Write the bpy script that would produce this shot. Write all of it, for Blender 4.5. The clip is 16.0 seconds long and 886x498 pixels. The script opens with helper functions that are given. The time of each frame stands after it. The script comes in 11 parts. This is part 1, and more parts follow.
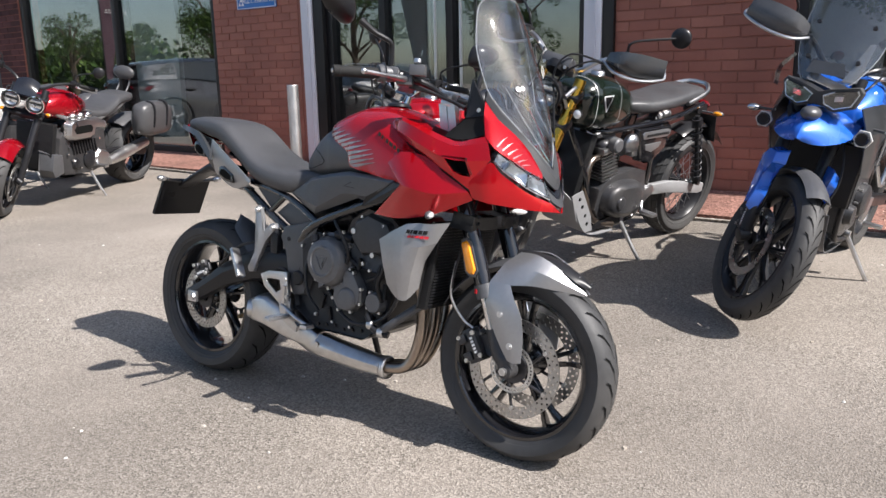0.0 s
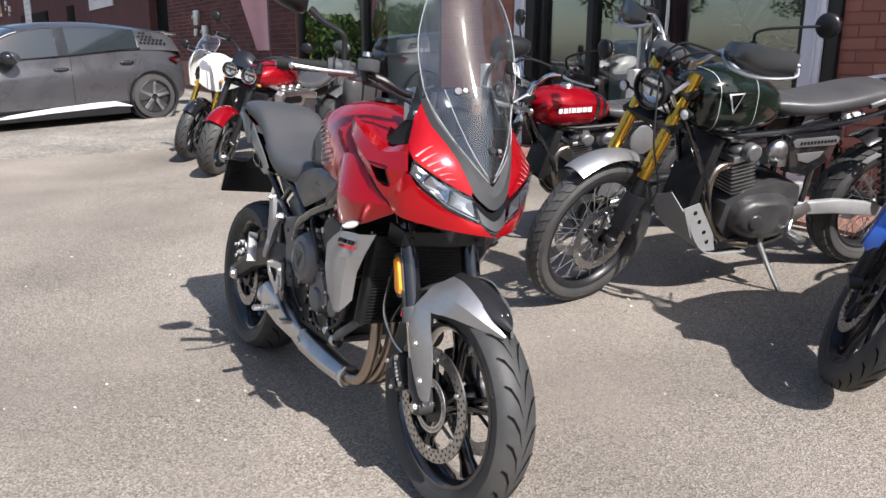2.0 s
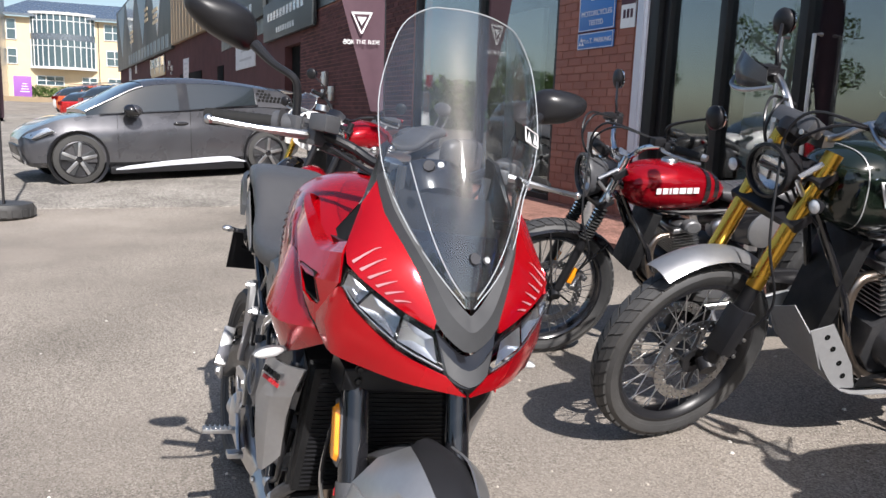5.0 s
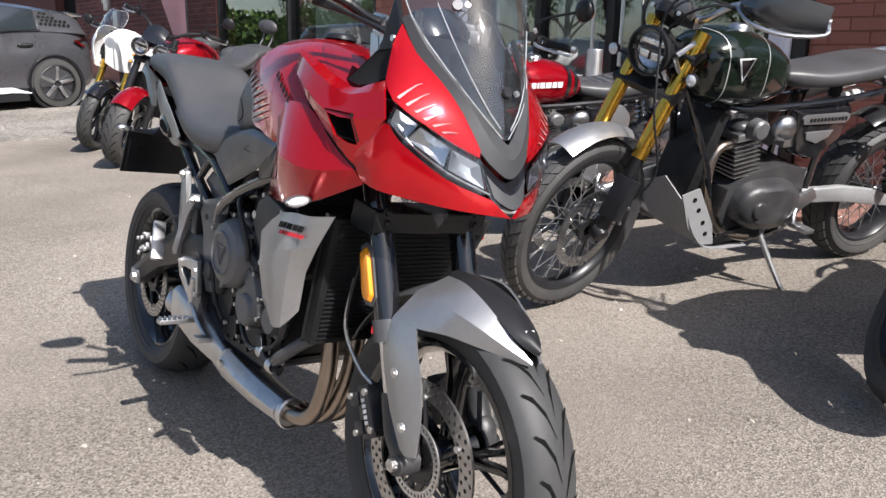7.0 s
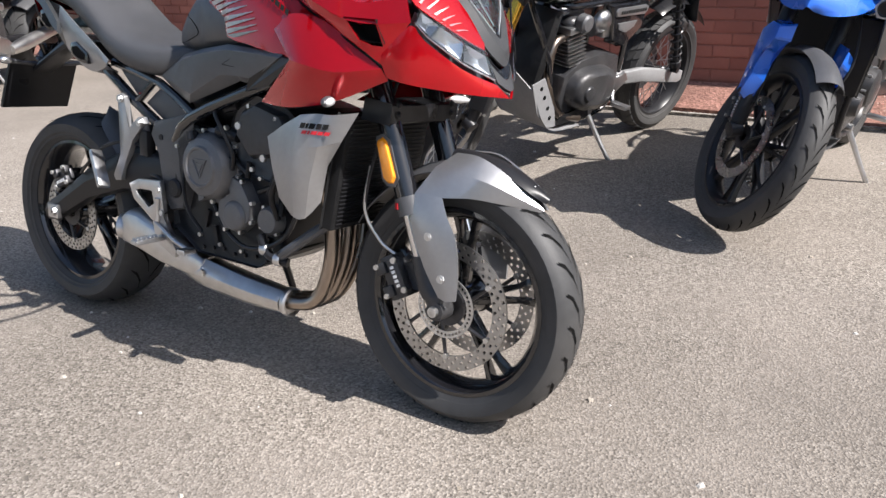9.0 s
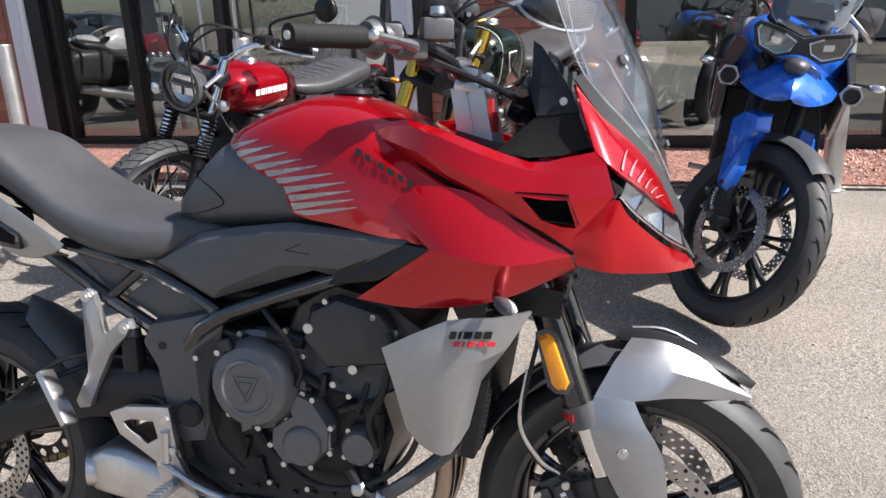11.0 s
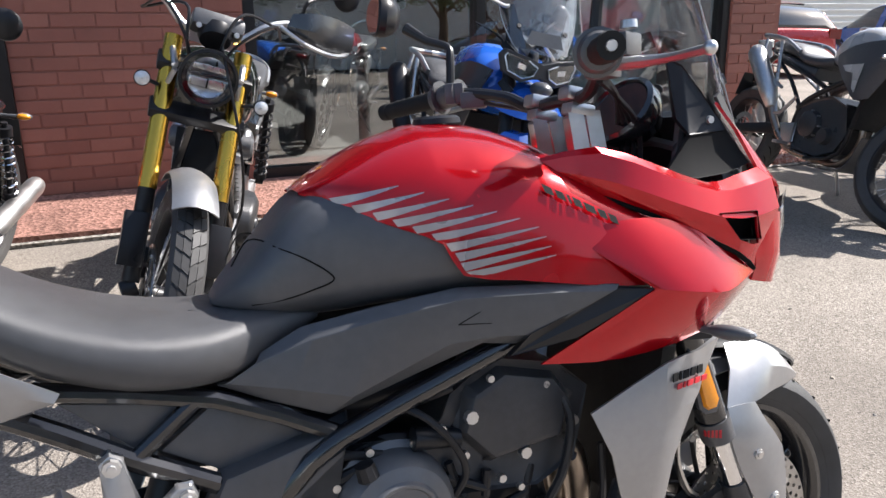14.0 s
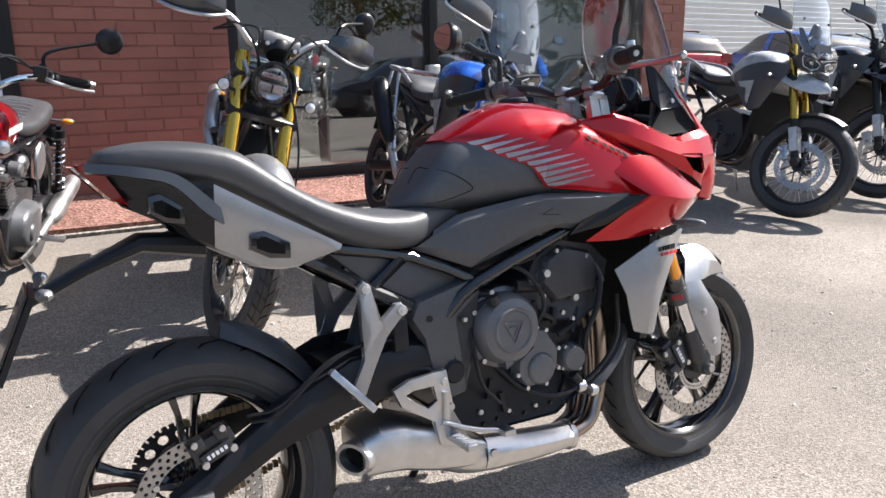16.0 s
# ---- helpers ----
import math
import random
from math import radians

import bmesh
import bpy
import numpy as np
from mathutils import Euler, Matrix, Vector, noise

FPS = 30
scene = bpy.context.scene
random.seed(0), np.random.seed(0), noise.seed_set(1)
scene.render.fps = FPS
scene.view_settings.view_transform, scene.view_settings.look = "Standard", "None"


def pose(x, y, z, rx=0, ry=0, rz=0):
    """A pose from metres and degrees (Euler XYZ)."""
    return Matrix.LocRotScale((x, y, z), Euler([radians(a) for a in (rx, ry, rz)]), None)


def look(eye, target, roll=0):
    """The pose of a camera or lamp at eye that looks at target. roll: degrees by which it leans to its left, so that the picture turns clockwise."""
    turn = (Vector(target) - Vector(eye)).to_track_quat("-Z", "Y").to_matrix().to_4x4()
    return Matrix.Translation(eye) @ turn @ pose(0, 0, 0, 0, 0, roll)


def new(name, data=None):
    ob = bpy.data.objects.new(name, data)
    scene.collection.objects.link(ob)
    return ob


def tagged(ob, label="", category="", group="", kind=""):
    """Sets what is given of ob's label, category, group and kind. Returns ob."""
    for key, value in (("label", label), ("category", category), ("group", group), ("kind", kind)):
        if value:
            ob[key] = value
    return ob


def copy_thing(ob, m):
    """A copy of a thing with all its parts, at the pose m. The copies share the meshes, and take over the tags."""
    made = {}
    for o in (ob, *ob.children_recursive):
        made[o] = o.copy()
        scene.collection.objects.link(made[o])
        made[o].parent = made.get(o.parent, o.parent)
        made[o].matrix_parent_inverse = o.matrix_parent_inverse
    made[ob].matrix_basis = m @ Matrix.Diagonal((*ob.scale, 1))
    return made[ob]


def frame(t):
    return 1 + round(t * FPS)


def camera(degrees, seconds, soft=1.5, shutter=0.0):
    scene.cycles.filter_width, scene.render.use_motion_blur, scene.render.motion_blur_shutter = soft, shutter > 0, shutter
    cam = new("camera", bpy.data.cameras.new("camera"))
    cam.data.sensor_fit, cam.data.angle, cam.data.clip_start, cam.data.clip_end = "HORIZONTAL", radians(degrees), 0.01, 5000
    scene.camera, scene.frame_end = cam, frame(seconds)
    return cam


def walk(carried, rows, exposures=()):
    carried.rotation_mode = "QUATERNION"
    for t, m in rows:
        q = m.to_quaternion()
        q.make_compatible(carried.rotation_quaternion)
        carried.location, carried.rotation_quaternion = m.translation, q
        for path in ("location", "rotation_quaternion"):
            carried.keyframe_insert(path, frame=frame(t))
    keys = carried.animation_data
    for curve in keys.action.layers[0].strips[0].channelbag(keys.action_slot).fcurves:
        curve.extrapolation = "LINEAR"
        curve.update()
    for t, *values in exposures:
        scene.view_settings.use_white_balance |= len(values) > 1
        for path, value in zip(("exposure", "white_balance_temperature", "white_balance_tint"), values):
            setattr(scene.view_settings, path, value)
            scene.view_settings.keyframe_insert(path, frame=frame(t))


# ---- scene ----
cam = camera(60.4, 16.0)
PATH = [
    (0, (0.516, 0.298, 1.123), (0.17, 2.22, 0.693), -1.2),
    (0.5, (0.794, 0.387, 1.152), (0.265, 2.261, 0.696), -1.0),
    (1, (0.951, 0.507, 1.139), (0.255, 2.32, 0.661), -0.7),
    (1.5, (1.117, 0.68, 1.164), (0.253, 2.415, 0.671), -0.2),
    (2, (1.298, 0.847, 1.176), (0.284, 2.501, 0.687), 0.3),
    (2.5, (1.48, 0.995, 1.216), (0.338, 2.57, 0.755), 0.8),
    (3, (1.528, 1.169, 1.227), (0.275, 2.67, 0.806), 1.3),
    (3.5, (1.49, 1.353, 1.236), (0.16, 2.798, 0.857), 1.7),
    (3.7, (1.464, 1.408, 1.241), (0.112, 2.835, 0.875), 1.9),
    (5.8, (0.985, 1.584, 1.091), (-0.19, 3.166, 0.752), 2.3),
    (6, (0.957, 1.548, 1.073), (-0.168, 3.163, 0.717), 2.2),
    (6.5, (0.93, 1.424, 1.03), (-0.058, 3.113, 0.617), 1.6),
    (7, (0.909, 1.268, 1.008), (0.064, 3.016, 0.526), 1.3),
    (7.5, (0.887, 1.125, 1.01), (0.19, 2.915, 0.452), 0.9),
    (8, (0.814, 0.972, 0.997), (0.268, 2.793, 0.376), 0.2),
    (8.5, (0.705, 0.839, 1.001), (0.307, 2.682, 0.334), -0.5),
    (9, (0.54, 0.848, 1.002), (0.287, 2.71, 0.319), -1.1),
    (9.5, (0.353, 0.925, 1.055), (0.23, 2.807, 0.39), -1.7),
    (10, (0.182, 1.034, 1.103), (0.193, 2.934, 0.478), -2.0),
    (10.2, (0.104, 1.086, 1.128), (0.171, 2.991, 0.522), -2.1),
    (12.3, (-0.473, 1.65, 1.188), (0.394, 3.366, 0.637), -3.1),
    (12.5, (-0.525, 1.685, 1.188), (0.427, 3.354, 0.633), -3.0),
    (13, (-0.644, 1.802, 1.185), (0.506, 3.339, 0.626), -2.5),
    (13.5, (-0.742, 1.899, 1.185), (0.572, 3.299, 0.627), -1.7),
    (14, (-0.892, 1.961, 1.175), (0.535, 3.251, 0.628), -0.9),
    (14.5, (-1.066, 1.955, 1.159), (0.429, 3.171, 0.625), -0.4),
    (15, (-1.29, 1.896, 1.148), (0.243, 3.069, 0.625), -0.3),
    (15.5, (-1.476, 1.835, 1.16), (0.082, 2.98, 0.649), -0.4),
    (16, (-1.685, 1.781, 1.159), (-0.105, 2.903, 0.665), -0.5),
]
EXPOSURES = [(0.0, 0.94), (2.0, 0.88), (3.5, 0.76), (6.0, 0.80), (8.0, 0.94), (10.0, 0.96), (12.5, 1.27), (16.0, 1.30)]
walk(cam, [(t, look(eye, target, roll)) for t, eye, target, roll in PATH], EXPOSURES)

# ---- sky and sun ----
SUN = Vector((0.650, -0.283, 0.705)).normalized()  # towards the sun
world = bpy.data.worlds.new("sky")
scene.world = world
world.use_nodes = True
sky = world.node_tree.nodes.new("ShaderNodeTexSky")
sky.sky_type, sky.sun_disc = "NISHITA", False
sky.sun_elevation = math.asin(SUN.z)
sky.sun_rotation = math.atan2(SUN.x, SUN.y)
sky.air_density, sky.dust_density, sky.ozone_density = 1.0, 1.5, 1.0
bg = world.node_tree.nodes["Background"]
bg.inputs["Strength"].default_value = 0.09
world.node_tree.links.new(sky.outputs[0], bg.inputs["Color"])
sun = new("sun", bpy.data.lights.new("sun", "SUN"))
sun.data.energy, sun.data.angle, sun.data.color = 4.7, radians(0.55), (1.0, 0.958, 0.93)
sun.matrix_basis = look(SUN * 40, (0, 0, 0))


# ---- materials ----
def pm(name, col, rough=0.5, metal=0.0, coat=0.0, var=0.12, scale=40.0, bump=0.0, bscale=400.0, spec=0.5, rvar=0.08, dirt=0.0):
    """A painted, moulded or metal surface: colour and gloss that vary at two scales, fine relief, dust."""
    m = bpy.data.materials.new(name)
    m.use_nodes = True
    nt = m.node_tree
    bs = nt.nodes["Principled BSDF"]
    tc = nt.nodes.new("ShaderNodeTexCoord")
    n1 = nt.nodes.new("ShaderNodeTexNoise")
    n1.inputs["Scale"].default_value, n1.inputs["Detail"].default_value = scale, 5
    n2 = nt.nodes.new("ShaderNodeTexNoise")
    n2.inputs["Scale"].default_value, n2.inputs["Detail"].default_value = scale * 0.12, 3
    for n in (n1, n2):
        nt.links.new(tc.outputs["Object"], n.inputs["Vector"])
    mix = nt.nodes.new("ShaderNodeMath")
    mix.operation = "ADD"
    nt.links.new(n1.outputs["Fac"], mix.inputs[0])
    nt.links.new(n2.outputs["Fac"], mix.inputs[1])
    ramp = nt.nodes.new("ShaderNodeMapRange")
    ramp.inputs["From Min"].default_value, ramp.inputs["From Max"].default_value = 0.6, 1.4
    ramp.inputs["To Min"].default_value, ramp.inputs["To Max"].default_value = 1 - var, 1 + var
    nt.links.new(mix.outputs[0], ramp.inputs["Value"])
    cm = nt.nodes.new("ShaderNodeMix")
    cm.data_type, cm.blend_type = "RGBA", "MULTIPLY"
    cm.inputs[0].default_value = 1
    cm.inputs[6].default_value = (*col, 1)
    nt.links.new(ramp.outputs[0], cm.inputs[7])
    base = cm.outputs[2]
    if dirt:
        dm = nt.nodes.new("ShaderNodeMix")
        dm.data_type = "RGBA"
        dm.inputs[7].default_value = (0.32, 0.27, 0.21, 1)
        dr = nt.nodes.new("ShaderNodeMapRange")
        dr.inputs["From Min"].default_value, dr.inputs["From Max"].default_value = 0.45, 0.75
        dr.inputs["To Max"].default_value = dirt
        nt.links.new(n2.outputs["Fac"], dr.inputs["Value"])
        nt.links.new(dr.outputs[0], dm.inputs[0])
        nt.links.new(base, dm.inputs[6])
        base = dm.outputs[2]
    nt.links.new(base, bs.inputs["Base Color"])
    rr = nt.nodes.new("ShaderNodeMapRange")
    rr.inputs["From Min"].default_value, rr.inputs["From Max"].default_value = 0.3, 0.7
    rr.inputs["To Min"].default_value, rr.inputs["To Max"].default_value = max(0.02, rough - rvar), min(1, rough + rvar)
    nt.links.new(n2.outputs["Fac"], rr.inputs["Value"])
    nt.links.new(rr.outputs[0], bs.inputs["Roughness"])
    bs.inputs["Metallic"].default_value = metal
    bs.inputs["Coat Weight"].default_value = coat
    bs.inputs["Coat Roughness"].default_value = 0.04
    bs.inputs["Specular IOR Level"].default_value = spec
    if bump:
        nb = nt.nodes.new("ShaderNodeTexNoise")
        nb.inputs["Scale"].default_value, nb.inputs["Detail"].default_value = bscale, 3
        nt.links.new(tc.outputs["Object"], nb.inputs["Vector"])
        bp = nt.nodes.new("ShaderNodeBump")
        bp.inputs["Strength"].default_value, bp.inputs["Distance"].default_value = bump, 0.001
        nt.links.new(nb.outputs["Fac"], bp.inputs["Height"])
        nt.links.new(bp.outputs[0], bs.inputs["Normal"])
    return m


def pane(name, tint=(0.9, 0.93, 0.93), rough=0.0, gain=1.0, floor=0.045, haze=0.0):
    """Sheet glass or clear plastic: see-through, with mirror gloss that grows at a slant; haze adds a pale film of dust
    and sky sheen.
    """
    m = bpy.data.materials.new(name)
    m.use_nodes = True
    nt = m.node_tree
    nt.nodes.remove(nt.nodes["Principled BSDF"])
    out = nt.nodes["Material Output"]
    tr = nt.nodes.new("ShaderNodeBsdfTransparent")
    tr.inputs["Color"].default_value = (*tint, 1)
    gl = nt.nodes.new("ShaderNodeBsdfGlossy")
    gl.inputs["Roughness"].default_value = rough
    lw = nt.nodes.new("ShaderNodeLayerWeight")
    lw.inputs["Blend"].default_value = 0.5
    pw = nt.nodes.new("ShaderNodeMath")
    pw.operation = "POWER"
    pw.inputs[1].default_value = 4.0
    nt.links.new(lw.outputs["Facing"], pw.inputs[0])
    ga = nt.nodes.new("ShaderNodeMath")
    ga.operation, ga.use_clamp = "MULTIPLY_ADD", True
    ga.inputs[1].default_value, ga.inputs[2].default_value = gain * 0.9, floor * gain
    nt.links.new(pw.outputs[0], ga.inputs[0])
    mx = nt.nodes.new("ShaderNodeMixShader")
    nt.links.new(ga.outputs[0], mx.inputs[0])
    clear = tr.outputs[0]
    # diffuse pale film: fine dust, plus some sky sheen put into colour
    if haze:
        df = nt.nodes.new("ShaderNodeBsdfDiffuse")
        df.inputs["Color"].default_value = (0.75, 0.76, 0.77, 1)
        tc = nt.nodes.new("ShaderNodeTexCoord")
        nz = nt.nodes.new("ShaderNodeTexNoise")
        nz.inputs["Scale"].default_value, nz.inputs["Detail"].default_value, nz.inputs["Distortion"].default_value = 9.0, 8, 1.5
        nt.links.new(tc.outputs["Object"], nz.inputs["Vector"])
        mr = nt.nodes.new("ShaderNodeMapRange")
        mr.inputs["From Min"].default_value, mr.inputs["From Max"].default_value = 0.3, 0.75
        mr.inputs["To Min"].default_value, mr.inputs["To Max"].default_value = haze * 0.4, haze * 1.8
        nt.links.new(nz.outputs["Fac"], mr.inputs["Value"])
        mh = nt.nodes.new("ShaderNodeMixShader")
        nt.links.new(mr.outputs[0], mh.inputs[0])
        nt.links.new(tr.outputs[0], mh.inputs[1])
        nt.links.new(df.outputs[0], mh.inputs[2])
        clear = mh.outputs[0]
    nt.links.new(clear, mx.inputs[1])
    nt.links.new(gl.outputs[0], mx.inputs[2])
    nt.links.new(mx.outputs[0], out.inputs["Surface"])
    return m


def grain(name, stops, scale, bump=0.5, dist=0.003, rough=0.9, kind="VORONOI", patch=0.25, pscale=0.6, island=False, obrand=False, calm=None, spec=0.3):
    """Ground, stone or brick: small grains coloured by stops, larger stains, real relief."""
    m = bpy.data.materials.new(name)
    m.use_nodes = True
    nt = m.node_tree
    bs = nt.nodes["Principled BSDF"]
    geo = nt.nodes.new("ShaderNodeNewGeometry")
    vo = nt.nodes.new("ShaderNodeTexVoronoi" if kind == "VORONOI" else "ShaderNodeTexNoise")
    vo.inputs["Scale"].default_value = scale
    nt.links.new(geo.outputs["Position"], vo.inputs["Vector"])
    ramp = nt.nodes.new("ShaderNodeValToRGB")
    el = ramp.color_ramp.elements
    while len(el) < len(stops):
        el.new(0.5)
    for e, (p, c) in zip(el, stops):
        e.position, e.color = p, (*c, 1)
    if obrand:
        oi = nt.nodes.new("ShaderNodeObjectInfo")
        ad = nt.nodes.new("ShaderNodeMath")
        ad.operation = "MULTIPLY_ADD"
        ad.inputs[1].default_value = 0.35
        nt.links.new(vo.outputs["Fac"], ad.inputs[0])
        sc = nt.nodes.new("ShaderNodeMath")
        sc.operation = "MULTIPLY"
        sc.inputs[1].default_value = 0.65
        nt.links.new(oi.outputs["Random"], sc.inputs[0])
        nt.links.new(sc.outputs[0], ad.inputs[2])
        nt.links.new(ad.outputs[0], ramp.inputs[0])
    elif island:
        nt.links.new(geo.outputs["Random Per Island"], ramp.inputs[0])
    elif kind == "VORONOI":
        sep = nt.nodes.new("ShaderNodeSeparateColor")
        nt.links.new(vo.outputs["Color"], sep.inputs[0])
        nt.links.new(sep.outputs[0], ramp.inputs[0])
    else:
        vo.inputs["Detail"].default_value = 6
        nt.links.new(vo.outputs["Fac"], ramp.inputs[0])
    colour = ramp.outputs[0]
    if calm:
        # dust fills the gaps between the grains here and there
        dn = nt.nodes.new("ShaderNodeTexNoise")
        dn.inputs["Scale"].default_value, dn.inputs["Detail"].default_value, dn.inputs["Roughness"].default_value = 0.45, 9, 0.7
        nt.links.new(geo.outputs["Position"], dn.inputs["Vector"])
        dr = nt.nodes.new("ShaderNodeMapRange")
        dr.inputs["From Min"].default_value, dr.inputs["From Max"].default_value = 0.44, 0.66
        dr.inputs["To Min"].default_value, dr.inputs["To Max"].default_value = 0.08, 0.88
        nt.links.new(dn.outputs["Fac"], dr.inputs["Value"])
        cm = nt.nodes.new("ShaderNodeMix")
        cm.data_type = "RGBA"
        cm.inputs[7].default_value = (*calm, 1)
        nt.links.new(dr.outputs[0], cm.inputs[0])
        nt.links.new(colour, cm.inputs[6])
        colour = cm.outputs[2]
    st = nt.nodes.new("ShaderNodeTexNoise")
    st.inputs["Scale"].default_value, st.inputs["Detail"].default_value = pscale, 6
    nt.links.new(geo.outputs["Position"], st.inputs["Vector"])
    mr = nt.nodes.new("ShaderNodeMapRange")
    mr.inputs["From Min"].default_value, mr.inputs["From Max"].default_value = 0.3, 0.7
    mr.inputs["To Min"].default_value, mr.inputs["To Max"].default_value = 1 - patch, 1 + patch * 0.6
    nt.links.new(st.outputs["Fac"], mr.inputs["Value"])
    mx = nt.nodes.new("ShaderNodeMix")
    mx.data_type, mx.blend_type = "RGBA", "MULTIPLY"
    mx.inputs[0].default_value = 1
    nt.links.new(colour, mx.inputs[6])
    nt.links.new(mr.outputs[0], mx.inputs[7])
    nt.links.new(mx.outputs[2], bs.inputs["Base Color"])
    bs.inputs["Roughness"].default_value = rough
    bs.inputs["Specular IOR Level"].default_value = spec
    nz = nt.nodes.new("ShaderNodeTexNoise")
    nz.inputs["Scale"].default_value, nz.inputs["Detail"].default_value = scale * 0.8, 4
    nt.links.new(geo.outputs["Position"], nz.inputs["Vector"])
    bp = nt.nodes.new("ShaderNodeBump")
    bp.inputs["Strength"].default_value, bp.inputs["Distance"].default_value = bump, dist
    nt.links.new((vo.outputs["Distance"] if kind == "VORONOI" else nz.outputs["Fac"]), bp.inputs["Height"])
    bp2 = nt.nodes.new("ShaderNodeBump")
    bp2.inputs["Strength"].default_value, bp2.inputs["Distance"].default_value = bump * 0.6, dist
    nt.links.new(nz.outputs["Fac"], bp2.inputs["Height"])
    nt.links.new(bp.outputs[0], bp2.inputs["Normal"])
    nt.links.new(bp2.outputs[0], bs.inputs["Normal"])
    return m


M_RED = pm("red_metallic_paint", (0.45, 0.002, 0.008), 0.20, 0.5, 0.85, 0.05, 60, spec=0.15)
M_REDTANK = pm("cherry_tank_paint", (0.30, 0.003, 0.010), 0.24, 0.4, 0.7, 0.06, 60, spec=0.12)
M_BLUE = pm("blue_paint", (0.015, 0.13, 0.62), 0.25, 0.2, 1.0, 0.06, 50)
M_GREEN = pm("dark_green_paint", (0.007, 0.012, 0.008), 0.2, 0.0, 1.0, 0.08, 50, spec=0.3)
M_WHITE = pm("white_paint", (0.78, 0.78, 0.77), 0.3, 0.0, 0.6, 0.04, 30)
M_SILVERP = pm("matt_silver_paint", (0.36, 0.36, 0.368), 0.38, 0.75, 0.15, 0.06, 80, bump=0.05)
M_GREYP = pm("graphite_paint", (0.070, 0.073, 0.078), 0.34, 0.5, 0.4, 0.06, 60)
M_BLACKP = pm("black_plastic", (0.068, 0.069, 0.074), 0.38, 0.0, 0.0, 0.15, 60, bump=0.22, bscale=900, spec=0.6)
M_SATIN = pm("satin_black", (0.015, 0.015, 0.017), 0.34, 0.0, 0.0, 0.12, 50, bump=0.08, bscale=700, spec=0.3)
M_GLOSSB = pm("gloss_black", (0.010, 0.010, 0.012), 0.16, 0.0, 0.8, 0.08, 40)
M_ENGINE = pm("black_engine_casting", (0.050, 0.050, 0.053), 0.34, 0.3, 0.0, 0.2, 70, bump=0.4, bscale=600, dirt=0.05, spec=0.4)
M_COVER = pm("charcoal_engine_cover", (0.135, 0.136, 0.141), 0.38, 0.35, 0.0, 0.12, 60, bump=0.25, bscale=700)
M_VINYL = pm("black_seat_vinyl", (0.056, 0.056, 0.059), 0.40, 0.0, 0.0, 0.12, 60, bump=0.35, bscale=1400, spec=0.55)
M_RUBBER = pm("tyre_rubber", (0.042, 0.042, 0.043), 0.58, 0.0, 0.0, 0.25, 25, bump=0.35, bscale=500, dirt=0.06, spec=0.4)
# Near-black that puts the shade of grooves, gaps and hollows into colour.
M_HOLLOWSHADE = pm("tyre_groove", (0.006, 0.006, 0.006), 0.9, spec=0.1)
M_NOSE = pm("dark_nose_plastic", (0.048, 0.049, 0.052), 0.50, bump=0.2, bscale=900, spec=0.3)
M_GRIP = pm("grip_rubber", (0.016, 0.016, 0.016), 0.75, bump=0.6, bscale=500, spec=0.25)
M_ALU = pm("cast_aluminium", (0.55, 0.55, 0.56), 0.35, 1.0, 0.0, 0.1, 60, bump=0.12, bscale=500)
M_CHROME = pm("chrome", (0.75, 0.75, 0.76), 0.09, 1.0, 0.0, 0.04, 30, rvar=0.03)
M_STEEL = pm("brushed_steel", (0.62, 0.61, 0.60), 0.42, 1.0, 0.0, 0.12, 40, bump=0.1, bscale=300)
M_EXH = pm("heat_tinted_steel", (0.36, 0.30, 0.25), 0.30, 1.0, 0.0, 0.2, 18)
M_GOLD = pm("gold_anodised", (0.72, 0.42, 0.06), 0.25, 1.0, 0.2, 0.06, 40)
M_DISC = pm("brake_disc_steel", (0.42, 0.41, 0.40), 0.32, 1.0, 0.0, 0.12, 90, bump=0.15, bscale=800)
M_DARKM = pm("dark_metal", (0.07, 0.07, 0.075), 0.4, 0.9, 0.0, 0.15, 50)
M_AMBER = pm("amber_lens", (0.85, 0.30, 0.012), 0.2, 0.0, 0.6, 0.1, 300, bump=0.5, bscale=300)
M_REDLENS = pm("red_lens", (0.15, 0.001, 0.003), 0.18, 0.0, 0.6, 0.1, 120, spec=0.2)
M_LENS = pane("clear_lens", (0.97, 0.98, 0.99), 0.0, 1.0)
M_SCREEN = pane("clear_windscreen", (0.95, 0.965, 0.98), 0.035, 1.0, 0.07, 0.010)
M_MIRROR = pm("mirror_glass", (0.85, 0.86, 0.88), 0.03, 1.0, 0.0, 0.01, 10, rvar=0.01)
M_PLATE = pm("dark_plate", (0.018, 0.018, 0.018), 0.35, 0.0, 0.3, 0.1, 20)
M_RADIATOR = pm("radiator_core", (0.012, 0.012, 0.013), 0.6, 0.4, 0.0, 0.3, 300, bump=0.8, bscale=700)
M_INKRED = pm("red_ink", (0.55, 0.02, 0.03), 0.45)
M_INKBLK = pm("black_ink", (0.015, 0.015, 0.015), 0.75, spec=0.1)
M_INKWHT = pm("white_ink", (0.8, 0.8, 0.8), 0.5)
M_GREYDEC = pm("grey_decal", (0.36, 0.34, 0.35), 0.3, 0.5, 0.6, 0.08, 90)
M_SATINALU = pm("satin_aluminium", (0.34, 0.34, 0.345), 0.48, 0.35, 0.0, 0.1, 60, bump=0.12, bscale=500)
M_CLEARLENS = pm("clear_ribbed_lens", (0.66, 0.67, 0.68), 0.12, 0.2, 0.8, 0.25, 160, bump=0.6, bscale=220)
M_BROWDEC = pm("faint_grey_decal", (0.40, 0.20, 0.21), 0.3, 0.0, 0.5, 0.08, 90)
